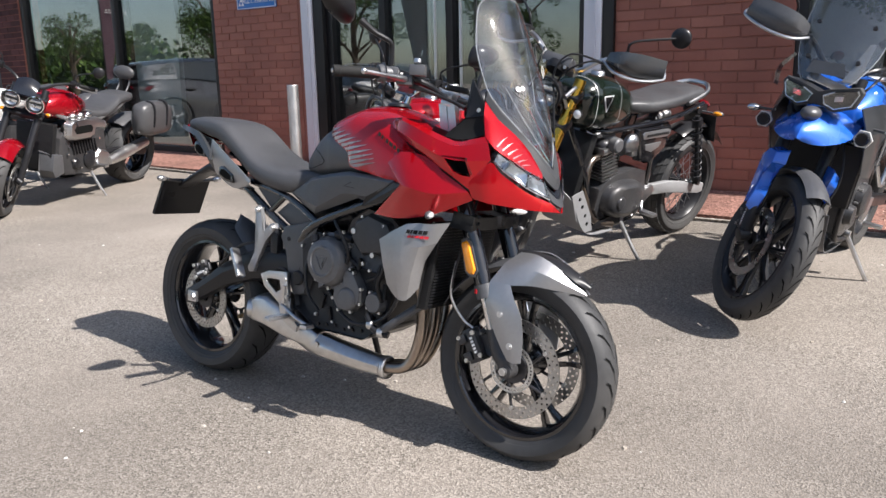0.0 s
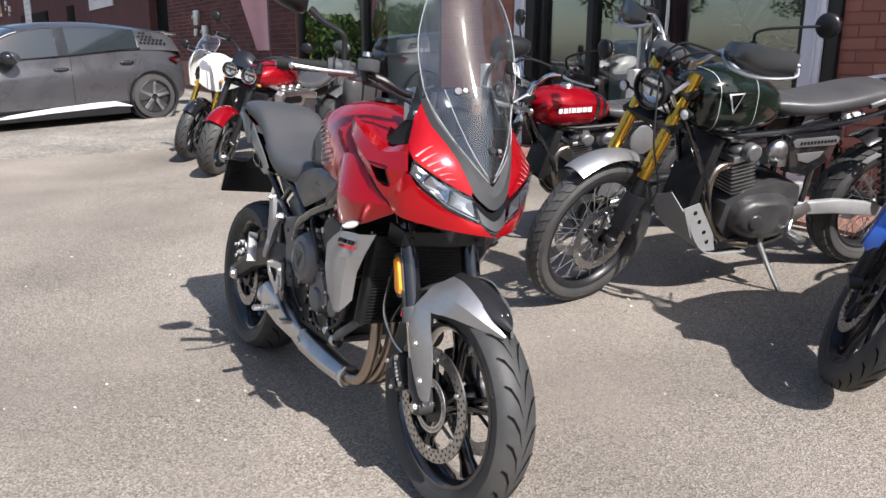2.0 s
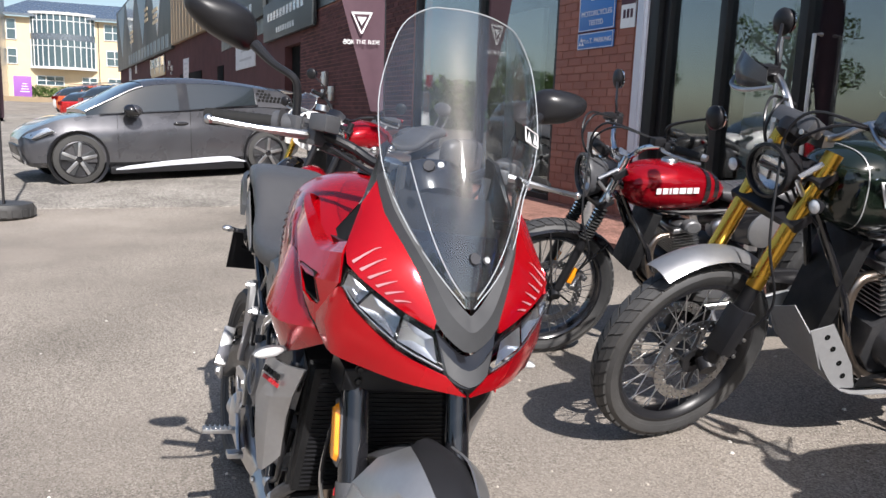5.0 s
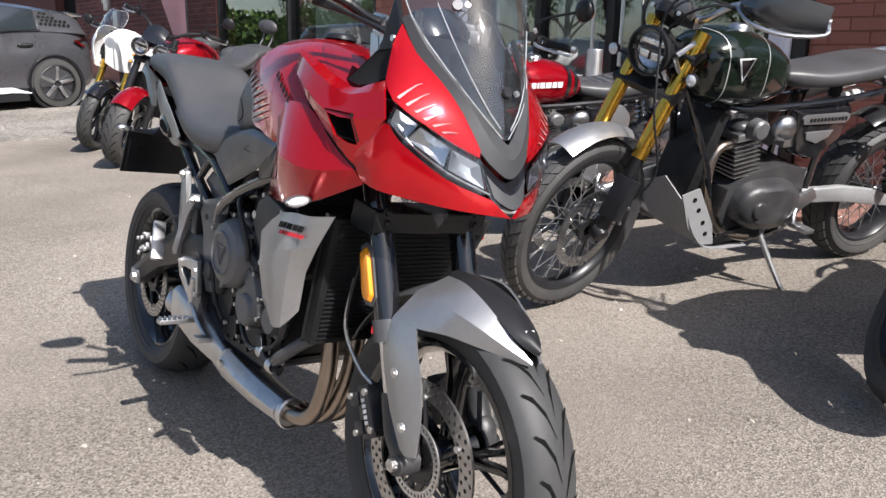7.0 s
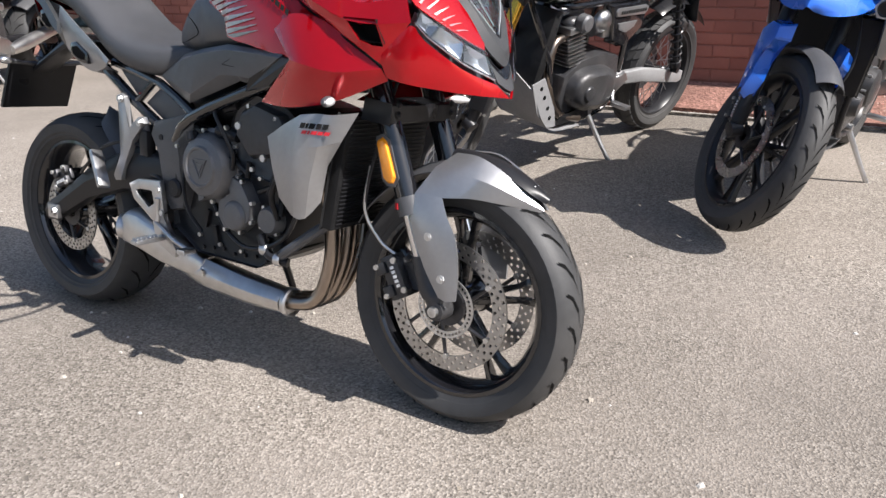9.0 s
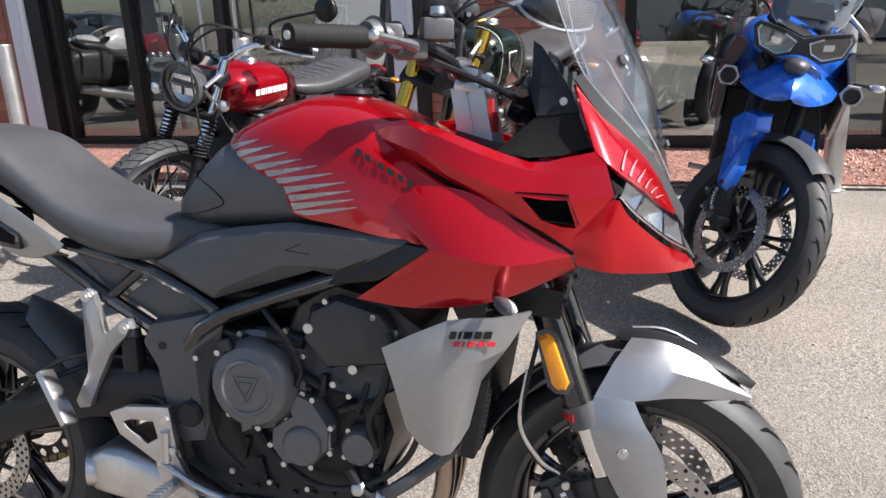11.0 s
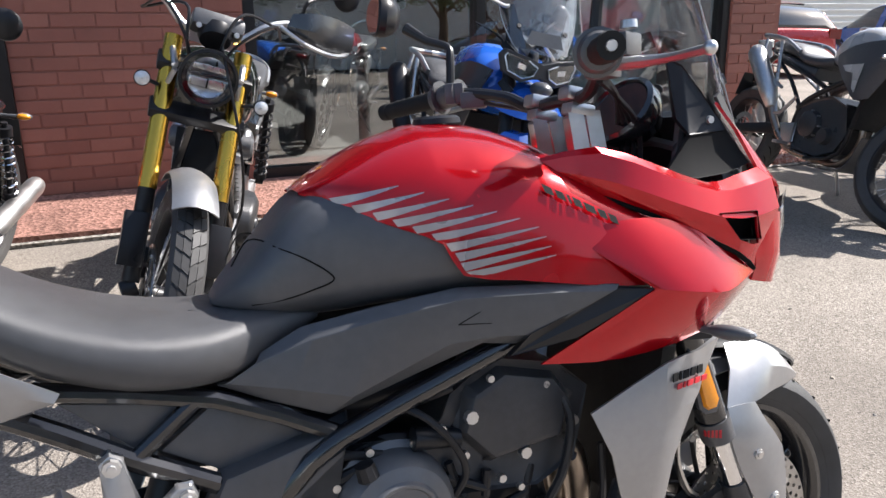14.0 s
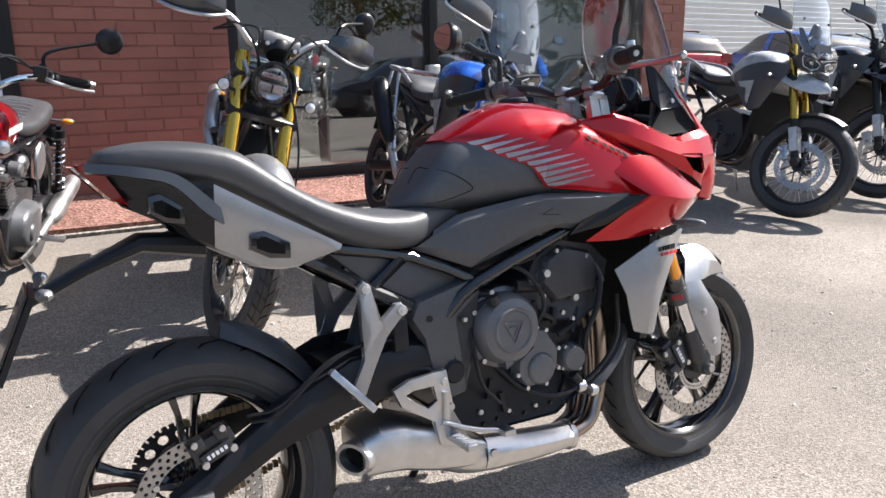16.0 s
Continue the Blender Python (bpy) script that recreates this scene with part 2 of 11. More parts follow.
M_REFLECT = pm("lamp_reflector", (0.82, 0.83, 0.85), 0.30, 1.0, 0.0, 0.05, 60)
M_DULLREF = pm("smoked_reflector", (0.58, 0.59, 0.62), 0.32, 1.0, 0.0, 0.1, 60)
M_BRONZE = pm("bronze_casting", (0.32, 0.25, 0.15), 0.4, 0.8, 0.0, 0.15, 50)
M_GREYBIKE = pm("grey_white_paint", (0.50, 0.50, 0.50), 0.3, 0.2, 0.8, 0.05, 40)
M_CAR = pm("graphite_car_paint", (0.085, 0.085, 0.094), 0.30, 0.5, 1.0, 0.05, 30)
M_CARGLASS = pm("dark_car_glass", (0.022, 0.028, 0.032), 0.04, 0.0, 1.0, 0.02, 10, spec=0.9)
M_TARMAC = grain("worn_tarmac", [(0.0, (0.100, 0.087, 0.073)), (0.25, (0.192, 0.169, 0.144)), (0.70, (0.280, 0.247, 0.212)), (1.0, (0.40, 0.360, 0.315))], 185, 0.6, 0.0036, 0.95, patch=0.36, pscale=0.7, calm=(0.255, 0.222, 0.192))
M_PAVING = grain("gritty_paving", [(0.0, (0.14, 0.125, 0.11)), (0.5, (0.24, 0.22, 0.195)), (1.0, (0.40, 0.37, 0.33))], 60, 0.9, 0.006, 0.95, patch=0.35, pscale=1.2)
M_BRICK = grain("red_brick", [(0.0, (0.25, 0.090, 0.062)), (0.5, (0.305, 0.110, 0.074)), (1.0, (0.37, 0.148, 0.102))], 60, 0.16, 0.002, 0.55, "NOISE", 0.18, 2.0, obrand=True, spec=0.5)
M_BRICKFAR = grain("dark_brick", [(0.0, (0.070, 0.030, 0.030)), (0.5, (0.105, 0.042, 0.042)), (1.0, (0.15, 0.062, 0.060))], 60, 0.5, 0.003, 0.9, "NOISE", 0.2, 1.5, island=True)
M_MORTAR = grain("dark_mortar", [(0.0, (0.27, 0.115, 0.085)), (1.0, (0.38, 0.170, 0.128))], 90, 0.5, 0.002, 0.95, "NOISE", 0.2, 2.0)
M_PEBBLE = grain("pink_chippings", [(0.0, (0.30, 0.13, 0.10)), (0.35, (0.45, 0.22, 0.17)), (0.7, (0.55, 0.33, 0.27)), (1.0, (0.62, 0.52, 0.46))], 60, 0.6, 0.003, 0.9, "NOISE", 0.2, 3.0, island=True)
M_SOIL = grain("chippings_bed", [(0.0, (0.16, 0.08, 0.06)), (1.0, (0.36, 0.19, 0.15))], 50, 0.9, 0.008, 0.95, patch=0.3, pscale=3)
M_FRAME = pm("black_window_frame", (0.012, 0.012, 0.013), 0.4, 0.2, 0.0, 0.1, 20)
M_WHITEM = pm("white_aluminium", (0.62, 0.64, 0.70), 0.4, 0.1, 0.2, 0.05, 10)
M_GLASS = pane("shop_glass", (0.84, 0.87, 0.86), 0.0, 1.0, 0.19)
M_INTWALL = pm("showroom_wall", (0.10, 0.10, 0.105), 0.8, var=0.2, scale=4)
M_INTFLOOR = pm("showroom_floor", (0.16, 0.155, 0.15), 0.35, var=0.2, scale=3)
# Pale colour that stands for light caught on screen rims and folds.
M_GLINT = pm("polished_screen_rim", (0.40, 0.42, 0.44), 0.15, 0.1, 0.6, 0.05, 60)


# ---- mesh helpers ----
def V(*a):
    return Vector(a)


def finish(bm, sharp=32, bevel=0.0):
    bmesh.ops.remove_doubles(bm, verts=bm.verts, dist=1e-6)
    if bevel:
        edges = [e for e in bm.edges if len(e.link_faces) == 2 and e.calc_face_angle(0) > radians(40)]
        bmesh.ops.bevel(bm, geom=edges, offset=bevel, segments=2, profile=0.6, affect="EDGES", clamp_overlap=True)
    bmesh.ops.recalc_face_normals(bm, faces=bm.faces)
    for f in bm.faces:
        f.smooth = True
    for e in bm.edges:
        if len(e.link_faces) == 2 and e.calc_face_angle(0) > radians(sharp):
            e.smooth = False
    return bm


def mesh_of(name, bm, mats):
    me = bpy.data.meshes.new(name)
    bm.to_mesh(me)
    bm.free()
    for m in (mats if isinstance(mats, (list, tuple)) else [mats]):
        me.materials.append(m)
    return me


SINGLES = {"plate_hole", "pivot_cap", "printed_shape", "bolt", "screw", "radiator_fin", "cooling_fin", "brow_stripe", "decal_stripe", "mark_bar", "spoke", "carrier_arm", "cable", "engine_fitting", "screen_screw", "door_seam", "door_handle"}


def islands(bm):
    """Each loose piece of a bmesh as a bmesh of its own."""
    left, groups = set(bm.verts), []
    while left:
        todo = [left.pop()]
        seen = []
        while todo:
            v = todo.pop()
            seen.append(v)
            for e in v.link_edges:
                o = e.other_vert(v)
                if o in left:
                    left.remove(o)
                    todo.append(o)
        groups.append(seen)
    bm.verts.index_update()
    bm.faces.index_update()
    out = []
    for g in sorted(groups, key=lambda g: min(v.index for v in g)):
        b = bmesh.new()
        idx = {v: b.verts.new(v.co) for v in g}
        for f in sorted({f for v in g for f in v.link_faces}, key=lambda f: f.index):
            n = b.faces.new([idx[v] for v in f.verts])
            n.smooth, n.material_index = f.smooth, f.material_index
        for e in {e for v in g for e in v.link_edges}:
            q = b.edges.get((idx[e.verts[0]], idx[e.verts[1]]))
            if q:
                q.smooth = e.smooth
        out.append(b)
    bm.free()
    return out


def part(name, bm, material, parent, label="", bevel=0.0, sharp=32):
    """One mesh object under a thing or under a part."""
    finish(bm, sharp, bevel)
    if name in SINGLES:
        first = None
        for piece in islands(bm):
            ob = new(name, mesh_of(name, piece, material))
            ob.parent = parent
            first = first or ob
            if label:
                tagged(ob, label)
        return first
    ob = new(name, mesh_of(name, bm, material))
    ob.parent = parent
    if label:
        tagged(ob, label)
    return ob


def thing(name, m, label, category, group="", kind=""):
    ob = new(name)
    ob.empty_display_size = 0.1
    ob.matrix_basis = m
    return tagged(ob, label, category, group, kind)


def solid(name, bm, material, label, category, m=None, group="", kind="", bevel=0.0, sharp=32):
    """A thing that is one mesh."""
    finish(bm, sharp, bevel)
    ob = new(name, mesh_of(name, bm, material))
    if m is not None:
        ob.matrix_basis = m
    return tagged(ob, label, category, group, kind)


def pair(name, bm, material, parent, label="", bevel=0.0, sharp=32):
    """A part and its mirror image across the thing's middle plane."""
    twin = bm.copy()
    for v in twin.verts:
        v.co.y = -v.co.y
    bmesh.ops.reverse_faces(twin, faces=twin.faces)
    return (part(name, bm, material, parent, label, bevel, sharp), part(name, twin, material, parent, label, bevel, sharp))


def spline(pts, sub):
    """Points on a smooth curve through pts."""
    P = [Vector(p) for p in pts]
    if len(P) < 3 or sub < 2:
        return P
    out = []
    for i in range(len(P) - 1):
        a, b = P[i], P[i + 1]
        p0 = P[i - 1] if i else a * 2 - b
        p3 = P[i + 2] if i + 2 < len(P) else b * 2 - a
        for k in range(sub):
            t = k / sub
            out.append(0.5 * (2 * a + (b - p0) * t + (2 * p0 - 5 * a + 4 * b - p3) * t * t + (3 * a - p0 - 3 * b + p3) * t ** 3))
    out.append(P[-1])
    return out


def loft(bm, rings, cap=True, closed=True, mi=0):
    """Skin a list of rings of equally many points."""
    rows = [[bm.verts.new(p) for p in r] for r in rings]
    n = len(rows[0])
    for a, b in zip(rows, rows[1:]):
        for k in range(n if closed else n - 1):
            j = (k + 1) % n
            f = bm.faces.new((a[k], a[j], b[j], b[k]))
            f.material_index = mi
    if cap and closed:
        for r in (rows[0], rows[-1]):
            bm.faces.new(r).material_index = mi
    return rows


def tube(bm, pts, r, seg=8, sub=4, mi=0):
    """A round bar along a smooth line; r is one radius or a radius for each point."""
    P = spline(pts, sub)
    n = len(P)
    if isinstance(r, (int, float)):
        R = [r] * n
    else:
        R = [float(v) for v in np.interp(np.linspace(0, len(r) - 1, n), range(len(r)), r)]
    d = (P[1] - P[0]).normalized()
    u = d.orthogonal().normalized()
    rings = []
    for i, p in enumerate(P):
        d = (P[min(i + 1, n - 1)] - P[max(i - 1, 0)]).normalized()
        u = (u - d * u.dot(d)).normalized()
        w = d.cross(u)
        rings.append([p + R[i] * (u * math.cos(a) + w * math.sin(a)) for a in (2 * math.pi * k / seg for k in range(seg))])
    loft(bm, rings, mi=mi)


def cyl(bm, p0, p1, r0, r1=None, seg=16, mi=0):
    tube(bm, [p0, p1], [r0, r0 if r1 is None else r1], seg, 1, mi)


def lathe(bm, profile, origin=(0, 0, 0), axis="Y", seg=32, mi=0, arc=None):
    """Turn (radius, height) points about an axis."""
    o = Vector(origin)
    full = arc is None
    a0, a1 = (0, 2 * math.pi) if full else arc
    rings = []
    count = seg if full else seg + 1
    for k in range(count):
        a = a0 + (a1 - a0) * k / seg
        c, s = math.cos(a), math.sin(a)
        row = []
        for r, h in profile:
            p = {"Y": (r * c, h, r * s), "Z": (r * c, r * s, h), "X": (h, r * c, r * s)}[axis]
            row.append(bm.verts.new(o + Vector(p)))
        rings.append(row)
    if full:
        rings.append(rings[0])
    for a, b in zip(rings, rings[1:]):
        for k in range(len(profile) - 1):
            quad = (a[k], a[k + 1], b[k + 1], b[k])
            try:
                bm.faces.new(quad).material_index = mi
            except ValueError:
                pass


def ellipsoid(bm, c, r, seg=16, rings=10, m=None, mi=0):
    mat = Matrix.Translation(c) @ (m or Matrix()) @ Matrix.Diagonal((*r, 1))
    out = bmesh.ops.create_uvsphere(bm, u_segments=seg, v_segments=rings, radius=1, matrix=mat)
    for f in {f for v in out["verts"] for f in v.link_faces}:
        f.material_index = mi


def box(bm, c, size, m=None, mi=0, taper=None):
    """A box about c; taper scales its top in x and y."""
    mat = Matrix.Translation(c) @ (m or Matrix())
    sx, sy, sz = (v / 2 for v in size)
    tx, ty = taper or (1, 1)
    co = [(x * sx * (tx if z > 0 else 1), y * sy * (ty if z > 0 else 1), z * sz) for z in (-1, 1) for x, y in ((-1, -1), (1, -1), (1, 1), (-1, 1))]
    vs = [bm.verts.new(mat @ Vector(p)) for p in co]
    for q in ((0, 3, 2, 1), (4, 5, 6, 7), (0, 1, 5, 4), (1, 2, 6, 5), (2, 3, 7, 6), (3, 0, 4, 7)):
        bm.faces.new([vs[i] for i in q]).material_index = mi


def prism(bm, outline, y0, y1, mi=0, inset=0.0):
    """A plate: an outline in x, z pushed from y0 to y1; inset shrinks the far face."""
    cx = sum(p[0] for p in outline) / len(outline)
    cz = sum(p[1] for p in outline) / len(outline)
    k = 1 - inset
    a = [bm.verts.new((x, y0, z)) for x, z in outline]
    b = [bm.verts.new((cx + (x - cx) * k, y1, cz + (z - cz) * k)) for x, z in outline]
    n = len(a)
    for i in range(n):
        j = (i + 1) % n
        bm.faces.new((a[i], a[j], b[j], b[i])).material_index = mi
    for ring in (a, b):
        f = bm.faces.new(ring)
        f.material_index = mi
    bmesh.ops.triangulate(bm, faces=[f for f in bm.faces if len(f.verts) > 4])


def slab(bm, pts, depth, mi=0):
    """A panel: an outline in space, given a depth vector."""
    a = [bm.verts.new(p) for p in pts]
    b = [bm.verts.new(Vector(p) + Vector(depth)) for p in pts]
    n = len(a)
    for i in range(n):
        j = (i + 1) % n
        bm.faces.new((a[i], a[j], b[j], b[i])).material_index = mi
    fs = [bm.faces.new(a), bm.faces.new(b)]
    for f in fs:
        f.material_index = mi
    if n > 4:
        bmesh.ops.triangulate(bm, faces=fs)


def skin(bm, rows, su=3, sv=3, thick=0.004, mi=0, skip=()):
    """A shell through a grid of points, smooth along rows (su) and across them (sv); 1 keeps straight creases."""
    fine = [spline(r, su) for r in rows]
    cols = [spline(c, sv) for c in zip(*fine)]
    tmp = bmesh.new()
    vs = [[tmp.verts.new(p) for p in c] for c in cols]
    for i, (a, b) in enumerate(zip(vs, vs[1:])):
        for k in range(len(a) - 1):
            if (i, k) not in skip:
                tmp.faces.new((a[k], a[k + 1], b[k + 1], b[k])).material_index = mi
    bmesh.ops.remove_doubles(tmp, verts=tmp.verts, dist=1e-5)
    bmesh.ops.recalc_face_normals(tmp, faces=tmp.faces)
    # thickness towards the middle plane
    mid = sum((f.calc_center_median() for f in tmp.faces), Vector()) / max(1, len(tmp.faces))
    side = -1 if mid.y < -0.01 else (1 if mid.y > 0.01 else 0)
    out = sum((f.normal.y * side if side else f.normal.z) for f in tmp.faces)
    if out < 0:
        bmesh.ops.reverse_faces(tmp, faces=tmp.faces)
    if thick:
        bmesh.ops.solidify(tmp, geom=tmp.faces[:], thickness=thick)
    merge(bm, tmp)


def merge(bm, other, m=None):
    if m is not None:
        other.transform(m)
    me = bpy.data.meshes.new("tmp")
    other.to_mesh(me)
    other.free()
    bm.from_mesh(me)
    bpy.data.meshes.remove(me)


def oval(x, zc, w, h, n=2.6, count=20, y=0.0):
    """A rounded cross-section across the thing at x."""
    out = []
    for k in range(count):
        a = 2 * math.pi * k / count
        c, s = math.cos(a), math.sin(a)
        out.append((x, y + w * math.copysign(abs(c) ** (2 / n), c), zc + h * math.copysign(abs(s) ** (2 / n), s)))
    return out


def bolt(bm, p, n, r=0.006, h=0.004, mi=0):
    p, n = Vector(p), Vector(n).normalized()
    cyl(bm, p, p + n * h, r, r * 0.9, 8, mi)


def bars(bm, origin, along, up, cells, height, depth, slant=0.0):
    """A row of plain bars in place of lettering that must not be spelled; cells are (start, width) pairs."""
    o, a, u = Vector(origin), Vector(along), Vector(up)
    n = a.cross(u).normalized() * depth
    for s, w in cells:
        q = [o + a * s, o + a * (s + w), o + a * (s + w + slant) + u * height, o + a * (s + slant) + u * height]
        slab(bm, q, n)


def words(name, body, size, m, material, parent=None, extrude=0.001, label="", category="sign"):
    """Raised lettering in the built-in font, as a mesh."""
    cu = bpy.data.curves.new(name, "FONT")
    cu.body, cu.size, cu.extrude, cu.align_x, cu.align_y = body, size, extrude, "CENTER", "CENTER"
    tmp = new(name, cu)
    me = bpy.data.meshes.new_from_object(tmp.evaluated_get(bpy.context.evaluated_depsgraph_get()))
    bpy.data.objects.remove(tmp)
    bpy.data.curves.remove(cu)
    me.materials.append(material)
    ob = new(name, me)
    ob.parent = parent
    ob.matrix_basis = m
    return ob


# ---- the setting ----
SLOPE_X, SLOPE_Y = 0.0177, 0.0426  # the forecourt climbs towards the building and its far corner


def gz(x, y):
    return SLOPE_X * max(-1.0, min(5.0, x)) + SLOPE_Y * max(-14.0, min(40.0, y)) - 0.0841


YARD = pose(-26.42, 19.17, 0, 0, 0, -21.1)  # the next unit's front, which bends away from the showroom's
WALL = pose(0, 7.186, -0.04, 0, 0, -24.4) @ Matrix.Diagonal((1.087, 1, 1.087, 1))  # x along the front of the building, y into it


def on_wall(s, d, z=None):
    """A world point s metres along the building's front and d metres out from it, on the ground or at height z."""
    p = WALL @ Vector((s, -d, 0))
    p.z = gz(p.x, p.y) if z is None else z
    return p


def on_ground(x, y, heading=0.0, lean=0.0, lift=0.0):
    """The pose of a thing that stands on the sloping ground: heading in degrees, leaning to its left."""
    f = Vector((math.cos(radians(heading)), math.sin(radians(heading)), 0))
    up = Vector((-SLOPE_X if -1 < x < 5 else 0.0, -SLOPE_Y if -14 < y < 40 else 0.0, 1)).normalized()
    f = (f - up * f.dot(up)).normalized()
    l = up.cross(f).normalized()
    n = up
    a = radians(lean)
    l2, n2 = l * math.cos(a) - n * math.sin(a), n * math.cos(a) + l * math.sin(a)
    m = Matrix((f, l2, n2)).transposed().to_4x4()
    m.translation = Vector((x, y, gz(x, y) + lift))
    return m


def build_ground():
    bm = bmesh.new()
    xs = [-400, -120, -40, -20, -12, -8, -4, -1, 0, 2, 5, 8, 14, 24, 60, 160, 400]
    ys = [-400, -120, -40, -14, -8, -4, -1, 1, 3, 5, 7, 9, 14, 18, 40, 120, 400]

    grid = [[bm.verts.new((x, y, gz(x, y))) for x in xs] for y in ys]
    for a, b in zip(grid, grid[1:]):
        for k in range(len(a) - 1):
            bm.faces.new((a[k], a[k + 1], b[k + 1], b[k]))
    solid("ground", bm, M_TARMAC, "worn light grey tarmac forecourt with fine chippings", "ground", kind="structure")


build_ground()


def flat_strip(name, pts, lift, material, label, category):
    """A thin sheet that lies on the sloping ground."""
    bm = bmesh.new()
    slab(bm, [(x, y, gz(x, y) + lift) for x, y in pts], (0, 0, -0.05))
    return solid(name, bm, material, label, category, kind="structure")


# coarse paving in front of the parked car, edging kerb and bed of chippings along the building
p = [on_wall(s, d) for s, d in ((-4.62, 3.4), (-4.5, 0.95), (-40, 0.02), (-40, 12.0), (-5.6, 7.5))]
flat_strip("pavement", [(v.x, v.y) for v in p], 0.006, M_PAVING, "pale gritty worn paving under the parked cars", "pavement")
p = [on_wall(s, d) for s, d in ((-7.9, 0.92), (6.4, 0.92), (6.4, 0.0), (-7.9, 0.0))]
flat_strip("chippings_bed", [(v.x, v.y) for v in p], 0.008, M_SOIL, "pink stone chippings bed along the building's foot", "gravel bed")


def build_chippings():
    rng = random.Random(5)
    shapes = []
    for k in range(6):
        b = bmesh.new()
        bmesh.ops.create_icosphere(b, subdivisions=1, radius=1)
        shapes.append([(v.co * rng.uniform(0.7, 1.2)).copy() for v in b.verts])
        faces = [[v.index for v in f.verts] for f in b.faces]
        b.free()
    verts, polys = [], []

    def scatter(count, s0, s1, d0, d1, lo, hi):
        for _ in range(count):
            s, d = rng.uniform(s0, s1), rng.uniform(d0, d1)
            if -2.1 < s < 0.55:
                continue
            p = on_wall(s, d)
            r = rng.uniform(lo, hi)
            rot = Euler((rng.uniform(0, 6), rng.uniform(0, 6), rng.uniform(0, 6))).to_matrix()
            sq = Vector((1, rng.uniform(0.6, 1), rng.uniform(0.45, 0.8)))
            base = len(verts)
            for c in rng.choice(shapes):
                q = rot @ Vector((c.x * sq.x, c.y * sq.y, c.z * sq.z)) * r
                verts.append((p.x + q.x, p.y + q.y, p.z + 0.012 + q.z))
            polys.extend([[base + i for i in f] for f in faces])

    scatter(8200, 0.6, 6.35, 0.03, 0.90, 0.009, 0.021)
    scatter(3600, -7.8, -2.2, 0.03, 0.90, 0.010, 0.022)
    me = bpy.data.meshes.new("chippings")
    me.from_pydata(verts, [], polys)
    me.materials.append(M_PEBBLE)
    tagged(new("chippings", me), "loose pink and grey stone chippings beside the wall", "gravel", kind="stuff")


build_chippings()


def kerb(s0, s1):
    a, b = on_wall(s0, 0.96), on_wall(s1, 0.96)
    bm = bmesh.new()
    o = WALL.to_3x3() @ Vector((0, -1, 0))
    slab(bm, [a + V(0, 0, 0.022), b + V(0, 0, 0.022), b - o * 0.05 + V(0, 0, 0.022), a - o * 0.05 + V(0, 0, 0.022)], (0, 0, -0.1))
    solid("kerb", bm, M_PAVING, "low concrete edging between tarmac and chippings", "kerb", kind="structure", bevel=0.006)


kerb(0.6, 6.4)
kerb(-7.9, -2.3)

TOP = 4.6  # height of the front wall


def wall_core(name, s0, s1, z0, z1, material, label, back=0.3, front=0.0, base=WALL):
    bm = bmesh.new()
    box(bm, ((s0 + s1) / 2, (back - front) / 2, (z0 + z1) / 2), (s1 - s0, back + front, z1 - z0))
    return solid(name, bm, material, label, "wall", base, kind="structure")


PIERS = [("wall_west", -3.68, -2.36), ("wall_middle", 0.80, 2.04), ("wall_east", 5.74, 6.24)]
CORES = {n: wall_core(n, a, b, -0.2, 3.3, M_MORTAR, "dark red brick pier of the showroom front", 0.3, -0.005) for n, a, b in PIERS}
CORES["wall_far_west"] = wall_core("wall_far_west", -14.6, -7.60, -0.2, 3.3, M_MORTAR, "dark red brick wall beyond the showroom", 0.3, -0.005)
wall_core("wall_yard", -26.7, -16.2, 0.0, 3.3, M_BRICKFAR, "long dark brick wall of the next unit")
wall_core("wall_yard_far", -45.6, 0.05, 0.3, 9.0, M_BRICKFAR, "long dark brick front further down the yard", base=YARD)
wall_core("wall_doorhead", -16.2, -14.6, 2.75, 3.3, M_BRICKFAR, "dark brick over a doorway")
wall_core("parapet", -26.7, 6.24, 3.3, TOP, M_FRAME, "dark grey metal cladding above the shop windows", 0.3, 0.03)
wall_core("wall_end", 5.94, 6.24, -0.2, 3.3, M_MORTAR, "brick return wall at the corner", 9.0, -0.3)
wall_core("wall_back", -13.0, 6.24, 0.0, TOP, M_INTWALL, "plain dark rear wall of the showroom", 9.0, -8.7)
wall_core("wall_inner_west", -7.9, -7.6, 0.0, TOP, M_INTWALL, "plain inner partition", 9.0, -0.3)
bm = bmesh.new()
slab(bm, [on_wall(-7.6, -0.3) + V(0, 0, 0.02), on_wall(5.94, -0.3) + V(0, 0, 0.02), on_wall(5.94, -8.7) + V(0, 0, 0.02), on_wall(-7.6, -8.7) + V(0, 0, 0.02)], (0, 0, -0.1))
solid("floor", bm, M_INTFLOOR, "grey polished showroom floor behind the glass", "floor", kind="structure")
bm = bmesh.new()
box(bm, (-3.6, 4.6, TOP + 0.1), (19.7, 9.4, 0.2))
solid("ceiling", bm, M_INTWALL, "flat roof of the showroom", "ceiling", WALL, kind="structure")


